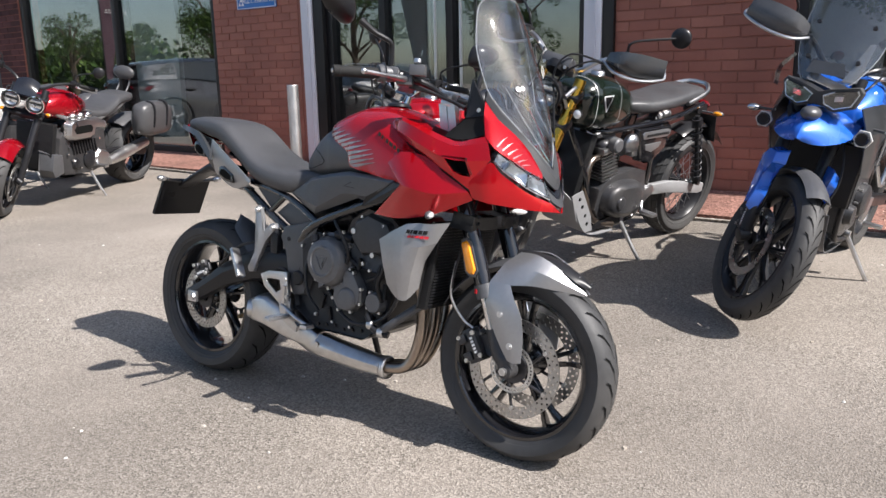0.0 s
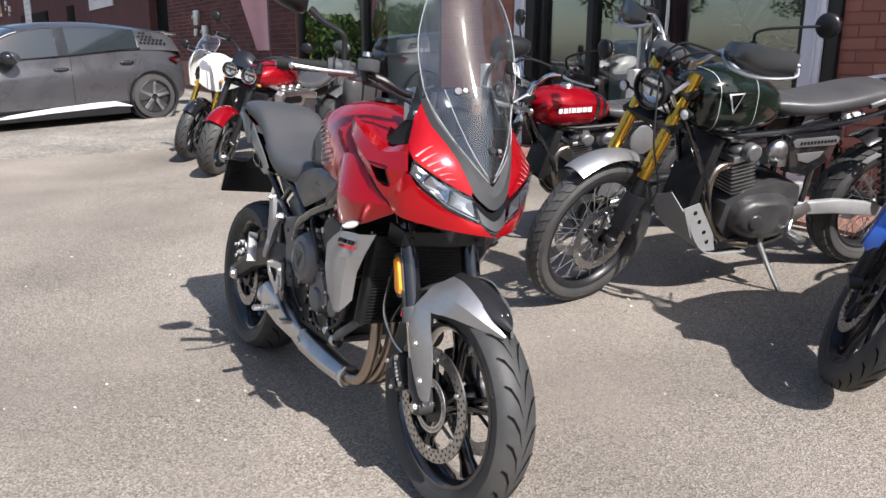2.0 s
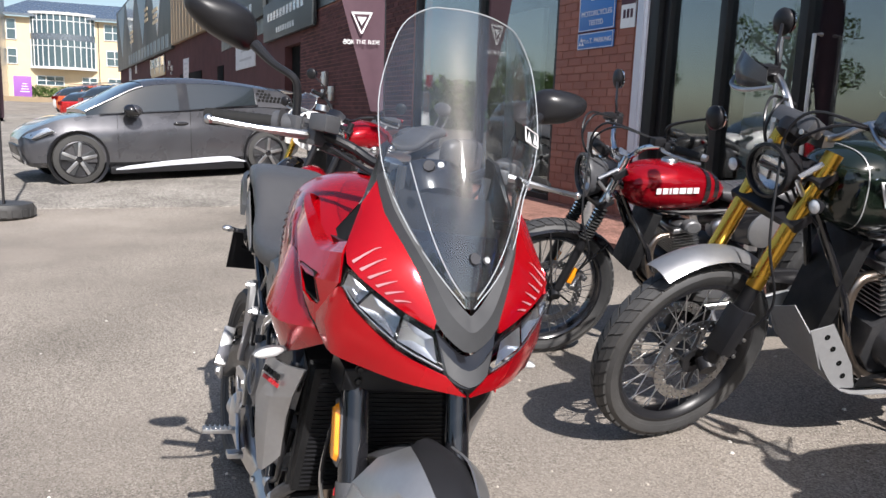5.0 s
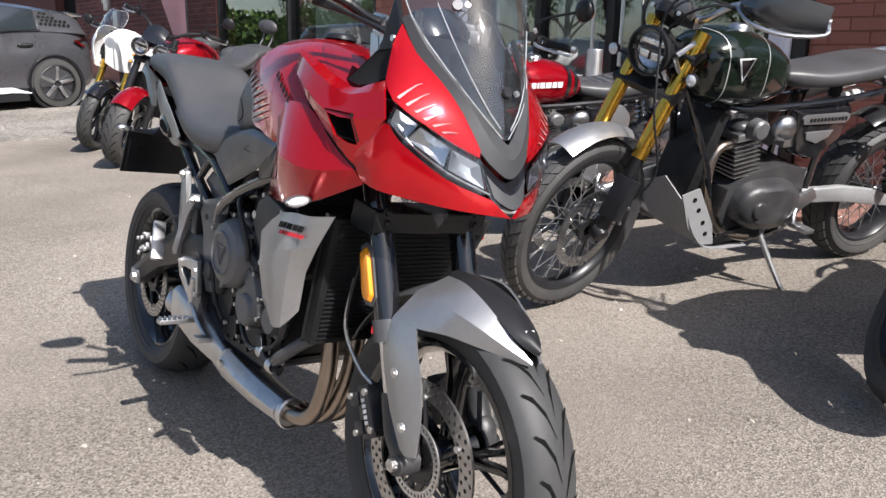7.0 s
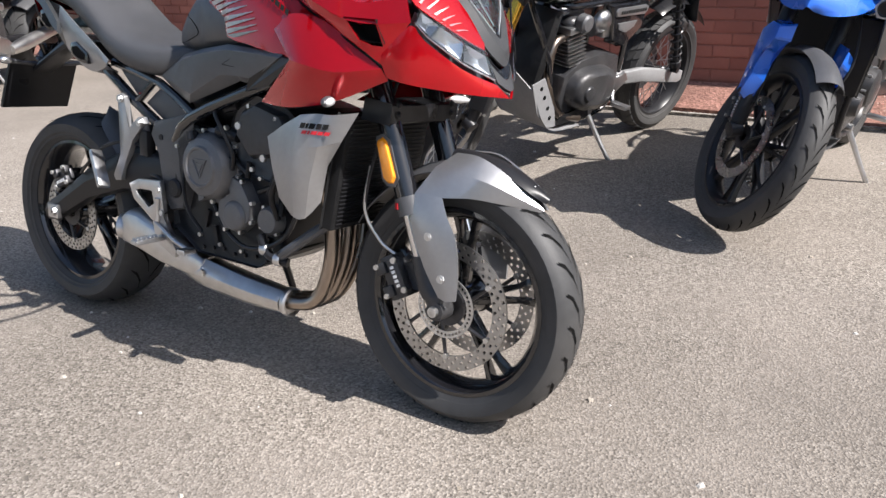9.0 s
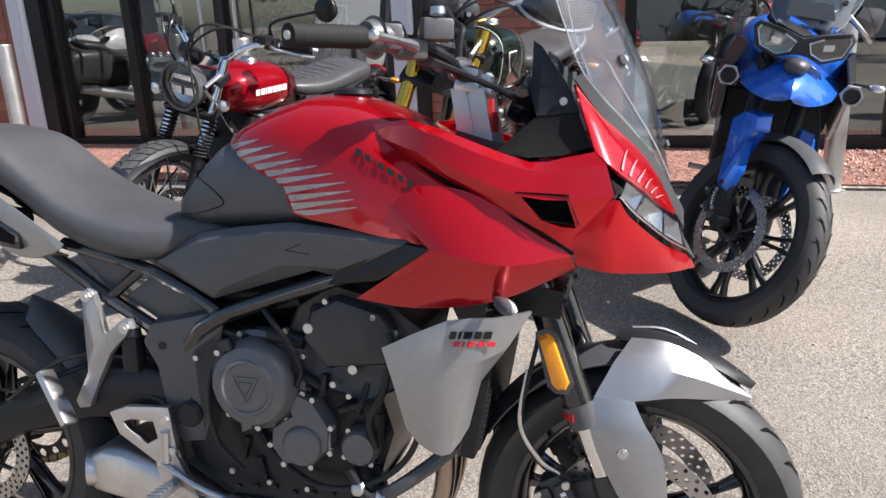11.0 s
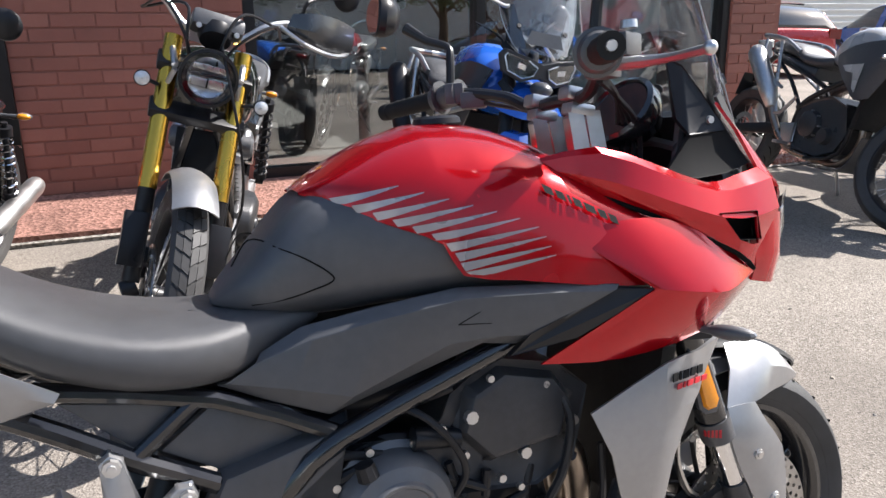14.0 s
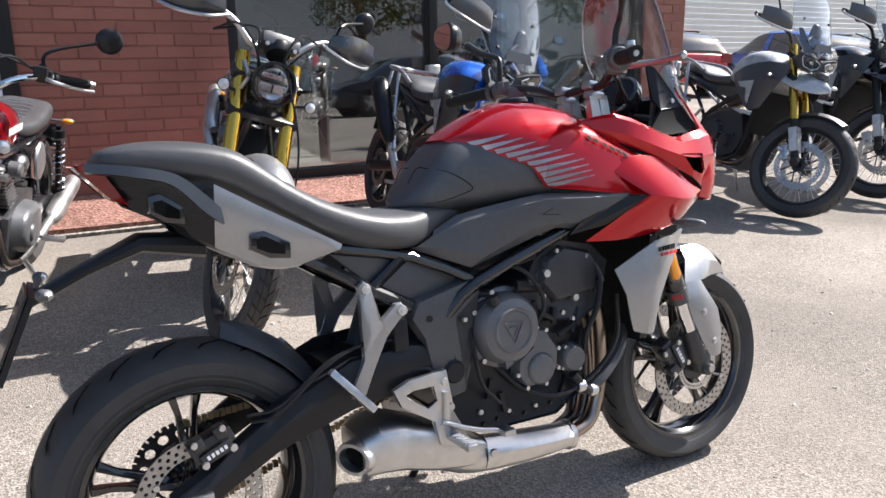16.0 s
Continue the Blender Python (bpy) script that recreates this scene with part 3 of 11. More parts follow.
def glazing(name, s0, s1, mull, label, z0=None, frame=0.07, transoms=()):
    """A shopfront window: black frame, mullions and one pane in each bay."""
    t = tagged(new(name), label, "window", kind="structure")
    t.matrix_basis = WALL
    base = min(on_wall(s0, 0).z, on_wall(s1, 0).z) - 0.02
    bz = [on_wall(s0, 0).z + 0.0, on_wall(s1, 0).z + 0.0]
    b = bmesh.new()
    slab(b, [(s0, 0.02, bz[0] - 0.15), (s1, 0.02, bz[1] - 0.15), (s1, 0.02, bz[1] + 0.10), (s0, 0.02, bz[0] + 0.10)], (0, 0.14, 0))
    part("window_sill", b, M_FRAME, t, bevel=0.004)
    b = bmesh.new()
    box(b, ((s0 + s1) / 2, 0.09, 3.25), (s1 - s0, 0.14, 0.1))
    part("window_head", b, M_FRAME, t)
    for s in (s0 + frame / 2, *mull, s1 - frame / 2):
        b = bmesh.new()
        box(b, (s, 0.095, (3.2 + base) / 2), (frame, 0.15, 3.2 - base))
        part("window_frame", b, M_FRAME, t, bevel=0.004)
    edges = [s0 + frame / 2, *mull, s1 - frame / 2]
    for a, c in zip(edges, edges[1:]):
        b = bmesh.new()
        slab(b, [(a, 0.08, base), (c, 0.08, base), (c, 0.08, 3.2), (a, 0.08, 3.2)], (0, 0.006, 0))
        o = part("pane", b, M_GLASS, t, sharp=10)
        o.visible_shadow = False
    return t


glazing("window_1", -7.60, -3.68, [-5.51], "tall black-framed showroom window with reflections")
glazing("window_2", 2.04, 5.74, [3.60], "wide black-framed showroom window to the ground")
DOOR = glazing("door_1", -2.10, 0.57, [-1.43, -0.70], "black-framed glazed double doors with steel pull handles")
for s in (-0.80, -0.54):
    b = bmesh.new()
    tube(b, [(s, 0.02, 0.95), (s, -0.05, 0.95), (s, -0.05, 1.75), (s, 0.02, 1.75)], 0.014, 8, 1)
    part("door_handle", b, M_STEEL, DOOR, "brushed steel pull handle")
for s0, s1 in ((-2.36, -2.22), (0.57, 0.71)):
    b = bmesh.new()
    z = on_wall(s0, 0).z
    box(b, ((s0 + s1) / 2, -0.01, (3.3 + z) / 2), (s1 - s0, 0.10, 3.3 - z))
    box(b, ((s0 + s1) / 2 + 0.02, -0.066, (3.3 + z) / 2), (0.02, 0.012, 3.3 - z))
    solid("door_post", b, M_WHITEM, "white aluminium upright beside the entrance", "trim", WALL, kind="structure", bevel=0.004)
for s0, s1 in ((-2.22, -2.10), (0.71, 0.80)):
    b = bmesh.new()
    z = on_wall(s0, 0).z
    box(b, ((s0 + s1) / 2, 0.06, (3.3 + z) / 2), (s1 - s0, 0.20, 3.3 - z))
    solid("door_reveal", b, M_FRAME, "black metal reveal beside the entrance", "trim", WALL, kind="structure", bevel=0.004)


# ---- parts that all motorcycles share ----
def ring_with_holes(bm, r0, r1, y, thick, n, rows, hole, centre):
    """A brake disc: a flat ring with rows of real holes through it."""
    cx, cz = centre
    step = 2 * math.pi / n
    rr = (r1 - r0) / rows
    for row in range(rows):
        ra, rb = r0 + rr * row, r0 + rr * (row + 1)
        for k in range(n):
            a0 = step * k + row * step * 0.5
            a1 = a0 + step
            am, rm = (a0 + a1) / 2, (ra + rb) / 2
            edge = [(ra, a0), (ra, am), (ra, a1), (rm, a1), (rb, a1), (rb, am), (rb, a0), (rm, a0)]
            outer = [(cx + r * math.cos(a), cz + r * math.sin(a)) for r, a in edge]
            mx, mz = cx + rm * math.cos(am), cz + rm * math.sin(am)
            inner = []
            for x, z in outer:
                d = math.hypot(x - mx, z - mz)
                inner.append((mx + (x - mx) / d * hole, mz + (z - mz) / d * hole))
            sides = []
            for yy in (y - thick / 2, y + thick / 2):
                o = [bm.verts.new((x, yy, z)) for x, z in outer]
                i = [bm.verts.new((x, yy, z)) for x, z in inner]
                for q in range(8):
                    w = (q + 1) % 8
                    bm.faces.new((o[q], o[w], i[w], i[q]))
                sides.append((o, i))
            for q in range(8):
                w = (q + 1) % 8
                bm.faces.new((sides[0][1][q], sides[0][1][w], sides[1][1][w], sides[1][1][q]))
                if (row == 0 and q in (0, 1)) or (row == rows - 1 and q in (4, 5)):
                    bm.faces.new((sides[0][0][q], sides[0][0][w], sides[1][0][w], sides[1][0][q]))


def make_tyre(cx, cz, R, w, rim, knobs=0, groove_marks=0, seg=56):
    """A tyre about (cx, cz): rounded crown, sidewalls, tread blocks or dark strips for groove shade."""
    bm = bmesh.new()
    h = w / 2
    prof = [(rim - 0.012, -h * 0.62), (rim + 0.004, -h * 0.72), (rim + (R - rim) * 0.35, -h * 0.97), (rim + (R - rim) * 0.62, -h), (R - (R - rim) * 0.24, -h * 0.86),
            (R - (R - rim) * 0.09, -h * 0.58), (R - 0.002, -h * 0.28), (R, 0)]
    if knobs:
        prof = [(r - 0.004 if r > rim + (R - rim) * 0.6 else r, y) for r, y in prof]
    prof = prof + [(r, -y) for r, y in prof[-2::-1]]
    lathe(bm, prof, (cx, 0, cz), "Y", seg)
    # a raised band on each sidewall
    for s in (-1, 1):
        lathe(bm, [(rim + 0.018, s * h * 0.87), (rim + 0.020, s * h * 0.90), (rim + 0.024, s * h * 0.915), (rim + 0.026, s * h * 0.91)], (cx, 0, cz), "Y", seg)

    def surf(a, y, lift):
        k = abs(y) / h
        r = R - (R - rim) * (0.10 * (k / 0.6) ** 2 if k < 0.6 else 0.10 + 0.5 * (k - 0.6) ** 1.5) + lift
        return Vector((cx + r * math.cos(a), y, cz + r * math.sin(a)))

    if knobs:
        step = 2 * math.pi / knobs
        for k in range(knobs):
            for s in (-1, 1):
                for y0, y1, da, wid in ((0.03, 0.42, 0.16, 0.82), (0.45, 0.80, 0.46, 0.80)):
                    a0 = step * (k + (0.5 if s > 0 else 0)) + da * step
                    ya, yb = s * y0 * h, s * y1 * h
                    sl = step * 0.35
                    q = [(a0, ya), (a0 + step * wid, ya), (a0 + step * wid + sl, yb), (a0 + sl, yb)]
                    top = [bm.verts.new(surf(a, y, 0.0)) for a, y in q]
                    bot = [bm.verts.new(surf(a, y, -0.012)) for a, y in q]
                    bm.faces.new(top)
                    for i in range(4):
                        j = (i + 1) % 4
                        bm.faces.new((top[i], top[j], bot[j], bot[i]))
    # Dark strips laid on the crown carry the shade of tread channels.
    if groove_marks:
        step = 2 * math.pi / groove_marks
        for k in range(groove_marks):
            for s in (-1, 1):
                a0 = step * (k + (0.5 if s > 0 else 0))
                pts = [(a0, 0.06), (a0 + step * 0.55, 0.22), (a0 + step * 0.95, 0.46), (a0 + step * 1.15, 0.72)]
                wid = [0.0015, 0.0055, 0.006, 0.002]
                last = None
                for (a, k2), ww in zip(pts, wid):
                    da = ww / R
                    u = bm.verts.new(surf(a - da, s * k2 * h, 0.0016))
                    v = bm.verts.new(surf(a + da, s * k2 * h, 0.0016))
                    if last:
                        bm.faces.new((last[0], last[1], v, u)).material_index = 1
                    last = (u, v)
    return bm


def make_wheel(parent, name, cx, cz, R, w, rim, kind="cast", spokes=5, knobs=0, groove_marks=0, discs=(), disc_r=0.15, hub=0.03, rim_mat=None, spoke_mat=None, holes=40, lip=False):
    """A wheel: rim > tyre, spokes, discs."""
    rim_mat = rim_mat or M_GLOSSB
    bm = bmesh.new()
    h = w * 0.36
    prof = [(rim + 0.006, -h * 1.06), (rim - 0.004, -h * 1.08), (rim - 0.012, -h * 0.9), (rim - 0.022, -h * 0.45), (rim - 0.026, 0)]
    prof = prof + [(r, -y) for r, y in prof[-2::-1]]
    lathe(bm, prof, (cx, 0, cz), "Y", 56)
    lathe(bm, [(rim + 0.006, -h), (rim - 0.012, -h * 0.4), (rim - 0.012, h * 0.4), (rim + 0.006, h)], (cx, 0, cz), "Y", 56)
    rim_ob = part(name, bm, rim_mat, parent, bevel=0)
    part("tyre", make_tyre(cx, cz, R, w, rim, knobs, groove_marks), [M_RUBBER, M_HOLLOWSHADE], rim_ob, "black treaded tyre with dusty tread")
    bm = bmesh.new()
    lathe(bm, [(0.012, -hub - 0.012), (0.034, -hub - 0.010), (0.042, -hub), (0.034, -hub * 0.5), (0.032, 0), (0.034, hub * 0.5), (0.042, hub), (0.034, hub + 0.010), (0.012, hub + 0.012)], (cx, 0, cz), "Y", 24)
    part("hub", bm, rim_mat, rim_ob)
    bm = bmesh.new()
    if kind == "cast":
        for k in range(spokes):
            a = 2 * math.pi * k / spokes + 0.3
            d = V(math.cos(a), 0, math.sin(a))
            t = V(-math.sin(a), 0, math.cos(a))
            o = V(cx, 0, cz)
            for sgn in (-1, 1):
                st = []
                for f, wd, th, off in ((0.03, 0.022, 0.028, 0.003), (0.35, 0.015, 0.022, 0.010), (0.75, 0.013, 0.018, 0.017), (1.0, 0.018, 0.024, 0.028)):
                    c = o + d * (0.03 + (rim - 0.05) * f) + t * off * sgn
                    st.append([c + t * sgn * wd * 0.5 + V(0, th * 0.5, 0), c - t * sgn * wd * 0.5 + V(0, th * 0.7, 0), c - t * sgn * wd * 0.5 - V(0, th * 0.7, 0), c + t * sgn * wd * 0.5 - V(0, th * 0.5, 0)])
                loft(bm, st)
        part("spoke", bm, rim_mat, rim_ob, bevel=0.002)
    else:
        for k in range(spokes):
            a = 2 * math.pi * k / spokes
            side = -1 if k % 2 else 1
            lean = 0.75 if (k // 2) % 2 else -0.75
            p = V(cx + 0.038 * math.cos(a + lean), side * hub, cz + 0.038 * math.sin(a + lean))
            q = V(cx + (rim - 0.014) * math.cos(a), side * 0.008, cz + (rim - 0.014) * math.sin(a))
            cyl(bm, p, q, 0.0019, None, 4)
        part("spoke", bm, spoke_mat or M_STEEL, rim_ob, "thin steel wire spoke")
    for y in discs:
        bm = bmesh.new()
        ring_with_holes(bm, disc_r - 0.036, disc_r, y, 0.005, holes, 3, 0.0044, (cx, cz))
        d = part("brake_disc", bm, M_DISC, rim_ob, "drilled steel brake disc", sharp=50)
        bm = bmesh.new()
        for k in range(6):
            a = k * math.pi / 3 + 0.2
            c0 = V(cx + 0.040 * math.cos(a), y, cz + 0.040 * math.sin(a))
            c1 = V(cx + (disc_r - 0.030) * math.cos(a + 0.35), y, cz + (disc_r - 0.030) * math.sin(a + 0.35))
            cyl(bm, c0, c1, 0.0055, 0.0045, 6)
        part("carrier_arm", bm, M_DARKM, rim_ob)
        bm = bmesh.new()
        for k in range(6):
            a = k * math.pi / 3 + 0.55
            c1 = V(cx + (disc_r - 0.033) * math.cos(a), y, cz + (disc_r - 0.033) * math.sin(a))
            cyl(bm, c1 - V(0, 0.006, 0), c1 + V(0, 0.006, 0), 0.0065, None, 10)
        part("bolt", bm, M_STEEL, rim_ob)
        bm = bmesh.new()
        lathe(bm, [(0.020, y - 0.004), (0.046, y - 0.004), (0.046, y + 0.004), (0.020, y + 0.004)], (cx, 0, cz), "Y", 24)
        part("disc_carrier", bm, M_DARKM, rim_ob)
    return rim_ob


def caliper(parent, c, a, side, material=None, label="black brake caliper", size=1.0):
    """A brake caliper body with bolts and a pale bar for its maker's mark."""
    bm = bmesh.new()
    m = Matrix.Rotation(a, 4, "Y")
    box(bm, (0, 0, 0), (0.050 * size, 0.050, 0.105 * size), None, 0, (0.8, 0.9))
    box(bm, (0.018 * size, side * 0.02, 0.0), (0.030 * size, 0.028, 0.080 * size), None)
    box(bm, (-0.020 * size, side * 0.018, 0.028 * size), (0.03 * size, 0.03, 0.028 * size), None)
    box(bm, (-0.020 * size, side * 0.018, -0.028 * size), (0.03 * size, 0.03, 0.028 * size), None)
    bmesh.ops.transform(bm, matrix=Matrix.Translation(c) @ m, verts=bm.verts)
    ob = part("brake_caliper", bm, material or M_ENGINE, parent, label, bevel=0.005)
    bm = bmesh.new()
    for z in (-0.036, 0.036):
        bolt(bm, (0.028 * size, side * 0.034, z * size), (0, side, 0), 0.008, 0.006)
        bolt(bm, (-0.028 * size, side * 0.032, z * size), (0, side, 0), 0.007, 0.006)
    bmesh.ops.transform(bm, matrix=Matrix.Translation(c) @ m, verts=bm.verts)
    part("bolt", bm, M_STEEL, ob)
    bm = bmesh.new()
    for k in range(5):
        box(bm, (0.016 * size, side * 0.0355, (-0.022 + 0.011 * k) * size), (0.010 * size, 0.0015, 0.007 * size))
    bmesh.ops.transform(bm, matrix=Matrix.Translation(c) @ m, verts=bm.verts)
    part("mark_bar", bm, M_INKWHT, ob)
    return ob


def indicator(parent, p, q, lens=None, r=0.016, body=None, long=1.9):
    """A turn signal on a short stalk from p out to q."""
    p, q = Vector(p), Vector(q)
    bm = bmesh.new()
    tube(bm, [p, (p + q) / 2, q], [0.006, 0.006, 0.008], 8, 2)
    d = (q - p).normalized()
    ellipsoid(bm, q + d * 0.018, (r * 1.1, r * long, r), 12, 8, d.to_track_quat("Y", "Z").to_matrix().to_4x4())
    ob = part("indicator", bm, body or M_BLACKP, parent, "small turn signal with a clear lens")
    bm = bmesh.new()
    ellipsoid(bm, q + d * 0.018 + V(0.006, 0, 0.0), (r * 0.9, r * (long - 0.2), r * 0.85), 12, 8, d.to_track_quat("Y", "Z").to_matrix().to_4x4())
    part("lens", bm, lens or M_REFLECT, ob)
    return ob


def round_lamp(parent, c, d, r, depth=0.10, shell=None, name="headlight"):
    """A round headlight facing d: shell, rim, reflector, lens."""
    c, d = Vector(c), Vector(d).normalized()
    m = Matrix.Translation(c) @ d.to_track_quat("Z", "Y").to_matrix().to_4x4()
    bm = bmesh.new()
    lathe(bm, [(0.001, -depth), (r * 0.55, -depth * 0.9), (r * 0.9, -depth * 0.5), (r * 1.0, -0.01), (r * 1.04, 0.0), (r * 1.04, 0.014), (r * 0.93, 0.016), (r * 0.92, 0.0)], (0, 0, 0), "Z", 28)
    bm.transform(m)
    ob = part(name, bm, shell or M_GLOSSB, parent, "round headlight in a dark shell")
    bm = bmesh.new()
    lathe(bm, [(0.001, -r * 0.42), (r * 0.45, -r * 0.34), (r * 0.74, -0.010)], (0, 0, 0), "Z", 28)
    bm.transform(m)
    part("reflector", bm, M_DULLREF, ob)
    bm = bmesh.new()
    lathe(bm, [(r * 0.72, -0.012), (r * 0.74, 0.000), (r * 0.93, 0.003), (r * 0.93, -0.006)], (0, 0, 0), "Z", 32)
    bm.transform(m)
    part("inner_bezel", bm, M_GLOSSB, ob)
    for y, hh, mat in ((0.34, 0.20, M_REFLECT), (-0.20, 0.30, M_REFLECT), (0.06, 0.10, M_DARKM)):
        bm = bmesh.new()
        box(bm, (0, y * r, -0.014), (2 * r * math.sqrt(max(0.05, 0.46 - y * y)), hh * r, 0.014))
        bm.transform(m)
        part("lamp_cell", bm, mat, ob, bevel=0.002)
    bm = bmesh.new()
    box(bm, (0, -0.2 * r, -0.004), (r * 0.05, r * 0.34, 0.010))
    bm.transform(m)
    part("lamp_divider", bm, M_SATIN, ob)
    bm = bmesh.new()
    lathe(bm, [(0.001, 0.014), (r * 0.5, 0.012), (r * 0.93, 0.004)], (0, 0, 0), "Z", 24)
    bm.transform(m)
    part("lens", bm, M_LENS, ob)
    return ob


def side_stand(parent, p, foot, material=None):
    bm = bmesh.new()
    p, foot = Vector(p), Vector(foot)
    tube(bm, [p, p.lerp(foot, 0.5) + V(0.012, 0, 0), foot], [0.013, 0.011, 0.010], 8, 4)
    box(bm, foot, (0.075, 0.04, 0.014))
    cyl(bm, p - V(0, 0.02, 0), p + V(0, 0.02, 0), 0.018, None, 10)
    return part("side_stand", bm, material or M_ALU, parent, "side stand, folded down")


def mirror_on(parent, base, bend, head, face, size=(0.055, 0.10), round_=False, body=None):
    """A rear-view mirror: stem, shell, glass."""
    bm = bmesh.new()
    tube(bm, [base, bend, head], [0.0065, 0.006, 0.0055], 8, 5)
    bolt(bm, Vector(base) - V(0, 0, 0.01), (0, 0, 1), 0.012, 0.022)
    head = Vector(head)
    q = Vector(face).normalized().to_track_quat("Z", "Y").to_matrix().to_4x4()
    r = (size[0], size[0]) if round_ else size
    if round_:
        ellipsoid(bm, head, (r[1], r[0], 0.022), 20, 10, q)
    else:
        shell = bmesh.new()
        rings = []
        for dz, k in ((0.021, 0.95), (0.012, 1.0), (-0.006, 0.97), (-0.022, 0.80), (-0.032, 0.50)):
            ring = []
            for i in range(24):
                a = 2 * math.pi * i / 24
                c, w = math.cos(a), math.sin(a)
                ring.append((r[1] * k * math.copysign(abs(c) ** 0.62, c), r[0] * k * (1 + 0.18 * c) * math.copysign(abs(w) ** 0.62, w), dz))
            rings.append(ring)
        loft(shell, rings)
        merge(bm, shell, Matrix.Translation(head) @ q)
    ob = part("mirror", bm, body or M_SATIN, parent, "black rear-view mirror on a stem")
    bm = bmesh.new()
    lathe(bm, [(0.001, 0.0215), (0.9, 0.0215), (0.93, 0.014)], (0, 0, 0), "Z", 24)
    bm.transform(Matrix.Translation(head) @ q @ Matrix.Diagonal((r[1], r[0], 1, 1)))
    part("mirror_glass", bm, M_MIRROR, ob)
    return ob


def fender_arc(bm, cx, cz, r, half, a0, a1, drop=0.03, n=14, thick=0.003):
    """A curved mudguard over a wheel, from angle a0 to a1."""
    rows = []
    for k in range(n + 1):
        a = radians(a0 + (a1 - a0) * k / n)
        c, s = math.cos(a), math.sin(a)
        rows.append([(cx + (r - drop * e * e) * c, half * e, cz + (r - drop * e * e) * s) for e in (-1, -0.75, -0.4, 0, 0.4, 0.75, 1)])
    skin(bm, rows, 1, 1, thick)


def screen_edge(scr, rows, r=0.0013):
    """A pale tube round a clear screen; the rim's glint is put into its colour."""
    rim = [q[0] for q in rows[::-1]] + list(rows[0][1:-1]) + [q[-1] for q in rows]
    bm = bmesh.new()
    tube(bm, [tuple(p) for p in rim], r, 6, 3)
    part("screen_edge", bm, M_GLINT, scr, "pale tube with the rim's glint in its colour")


# ---- the red sport tourer in the middle of the forecourt ----
LEAN_Y, LEAN_Z = 0.020, 0.047
HERO = on_ground(-0.261, 2.674, -25.2, 10.1, 0.0) @ Matrix.Scale(0.9504, 4)


def build_hero():
    t = thing("motorcycle", HERO, "red and silver sports touring motorcycle leaning on its stand", "motorcycle")
    FX, FZ, RX, RZ = 0.714, 0.300, -0.712, 0.313
    make_wheel(t, "front_wheel", FX, FZ, 0.300, 0.122, 0.222, "cast", 5, groove_marks=26, discs=(-0.068, 0.068), disc_r=0.155, hub=0.05, holes=36)
    make_wheel(t, "rear_wheel", RX, RZ, 0.314, 0.182, 0.222, "cast", 5, groove_marks=22, discs=(-0.085,), disc_r=0.127, hub=0.06, holes=36)
    # slotted sensor ring on the front hub
    bm = bmesh.new()
    ring_with_holes(bm, 0.058, 0.074, -0.078, 0.003, 40, 1, 0.0036, (FX, FZ))
    part("sensor_ring", bm, M_STEEL, t, sharp=50)
    # chain and sprocket on the far side
    bm = bmesh.new()
    ring_with_holes(bm, 0.070, 0.105, 0.085, 0.006, 14, 1, 0.012, (RX, RZ))
    for k in range(40):
        a = 2 * math.pi * k / 40
        box(bm, (RX + 0.108 * math.cos(a), 0.085, RZ + 0.108 * math.sin(a)), (0.010, 0.006, 0.012), Matrix.Rotation(-a, 4, "Y"))
    part("sprocket", bm, M_DARKM, t)
    for z0, z1 in ((RZ + 0.106, 0.46), (RZ - 0.106, 0.40)):
        bm = bmesh.new()
        n = 44
        for k in range(n):
            f = k / n
            box(bm, (RX + (-0.12 - RX) * f, 0.085, z0 + (z1 - z0) * f), (0.011, 0.016 if k % 2 else 0.010, 0.014))
        part("chain", bm, M_BRONZE, t)
    # forks
    for y in (-0.103, 0.103):
        bm = bmesh.new()
        a, b = V(0.490, y, 0.890), V(0.617, y, 0.535)
        cyl(bm, a, b, 0.0265, 0.027, 20)
        f = part("fork_tube", bm, M_GLOSSB, t, "gloss black upper fork tube")
        bm = bmesh.new()
        d = (b - a).normalized()
        cyl(bm, b - d * 0.012, b + d * 0.030, 0.0305, 0.0300, 20)
        part("fork_collar", bm, M_BLACKP, f)
        if y < 0:
            bm = bmesh.new()
            for k in range(5):
                an = math.pi * 1.10 + 0.20 * k
                c = b + d * 0.010
                box(bm, c + V(math.cos(an) * 0.031 + 0.0, math.sin(an) * 0.031, 0.0), (0.004, 0.004, 0.014), Matrix.Rotation(an, 4, "Z"))
            part("mark_bar", bm, M_INKRED, f)
        bm = bmesh.new()
        cyl(bm, b + d * 0.02, b + d * 0.16, 0.0205, 0.0205, 18)
        part("stanchion", bm, M_CHROME, f, "chromed fork stanchion")
        bm = bmesh.new()
        s = 1 if y > 0 else -1
        loft(bm, [oval(0, 0, 0.026, 0.030, 2.4, 12)[0:12] for _ in range(1)], cap=False)
        bm.clear()
        tube(bm, [b + d * 0.125, b + d * 0.20, V(FX - 0.012, y * 0.96, FZ + 0.03), V(FX, y * 0.95, FZ - 0.01)], [0.024, 0.026, 0.030, 0.026], 14, 3)
        cyl(bm, V(FX, y - s * 0.02, FZ), V(FX, y + s * 0.022, FZ), 0.026, 0.022, 16)
        prism(bm, [(0.655, 0.44), (0.640, 0.40), (0.600, 0.385), (0.590, 0.345), (0.640, 0.330), (0.690, 0.330)], y * 0.86 - 0.008, y * 0.86 + 0.008)
        part("fork_leg", bm, M_ENGINE, t, "black cast fork bottom", bevel=0.003)
        caliper(t, (0.588, y * 0.86, 0.352), radians(-28), s)
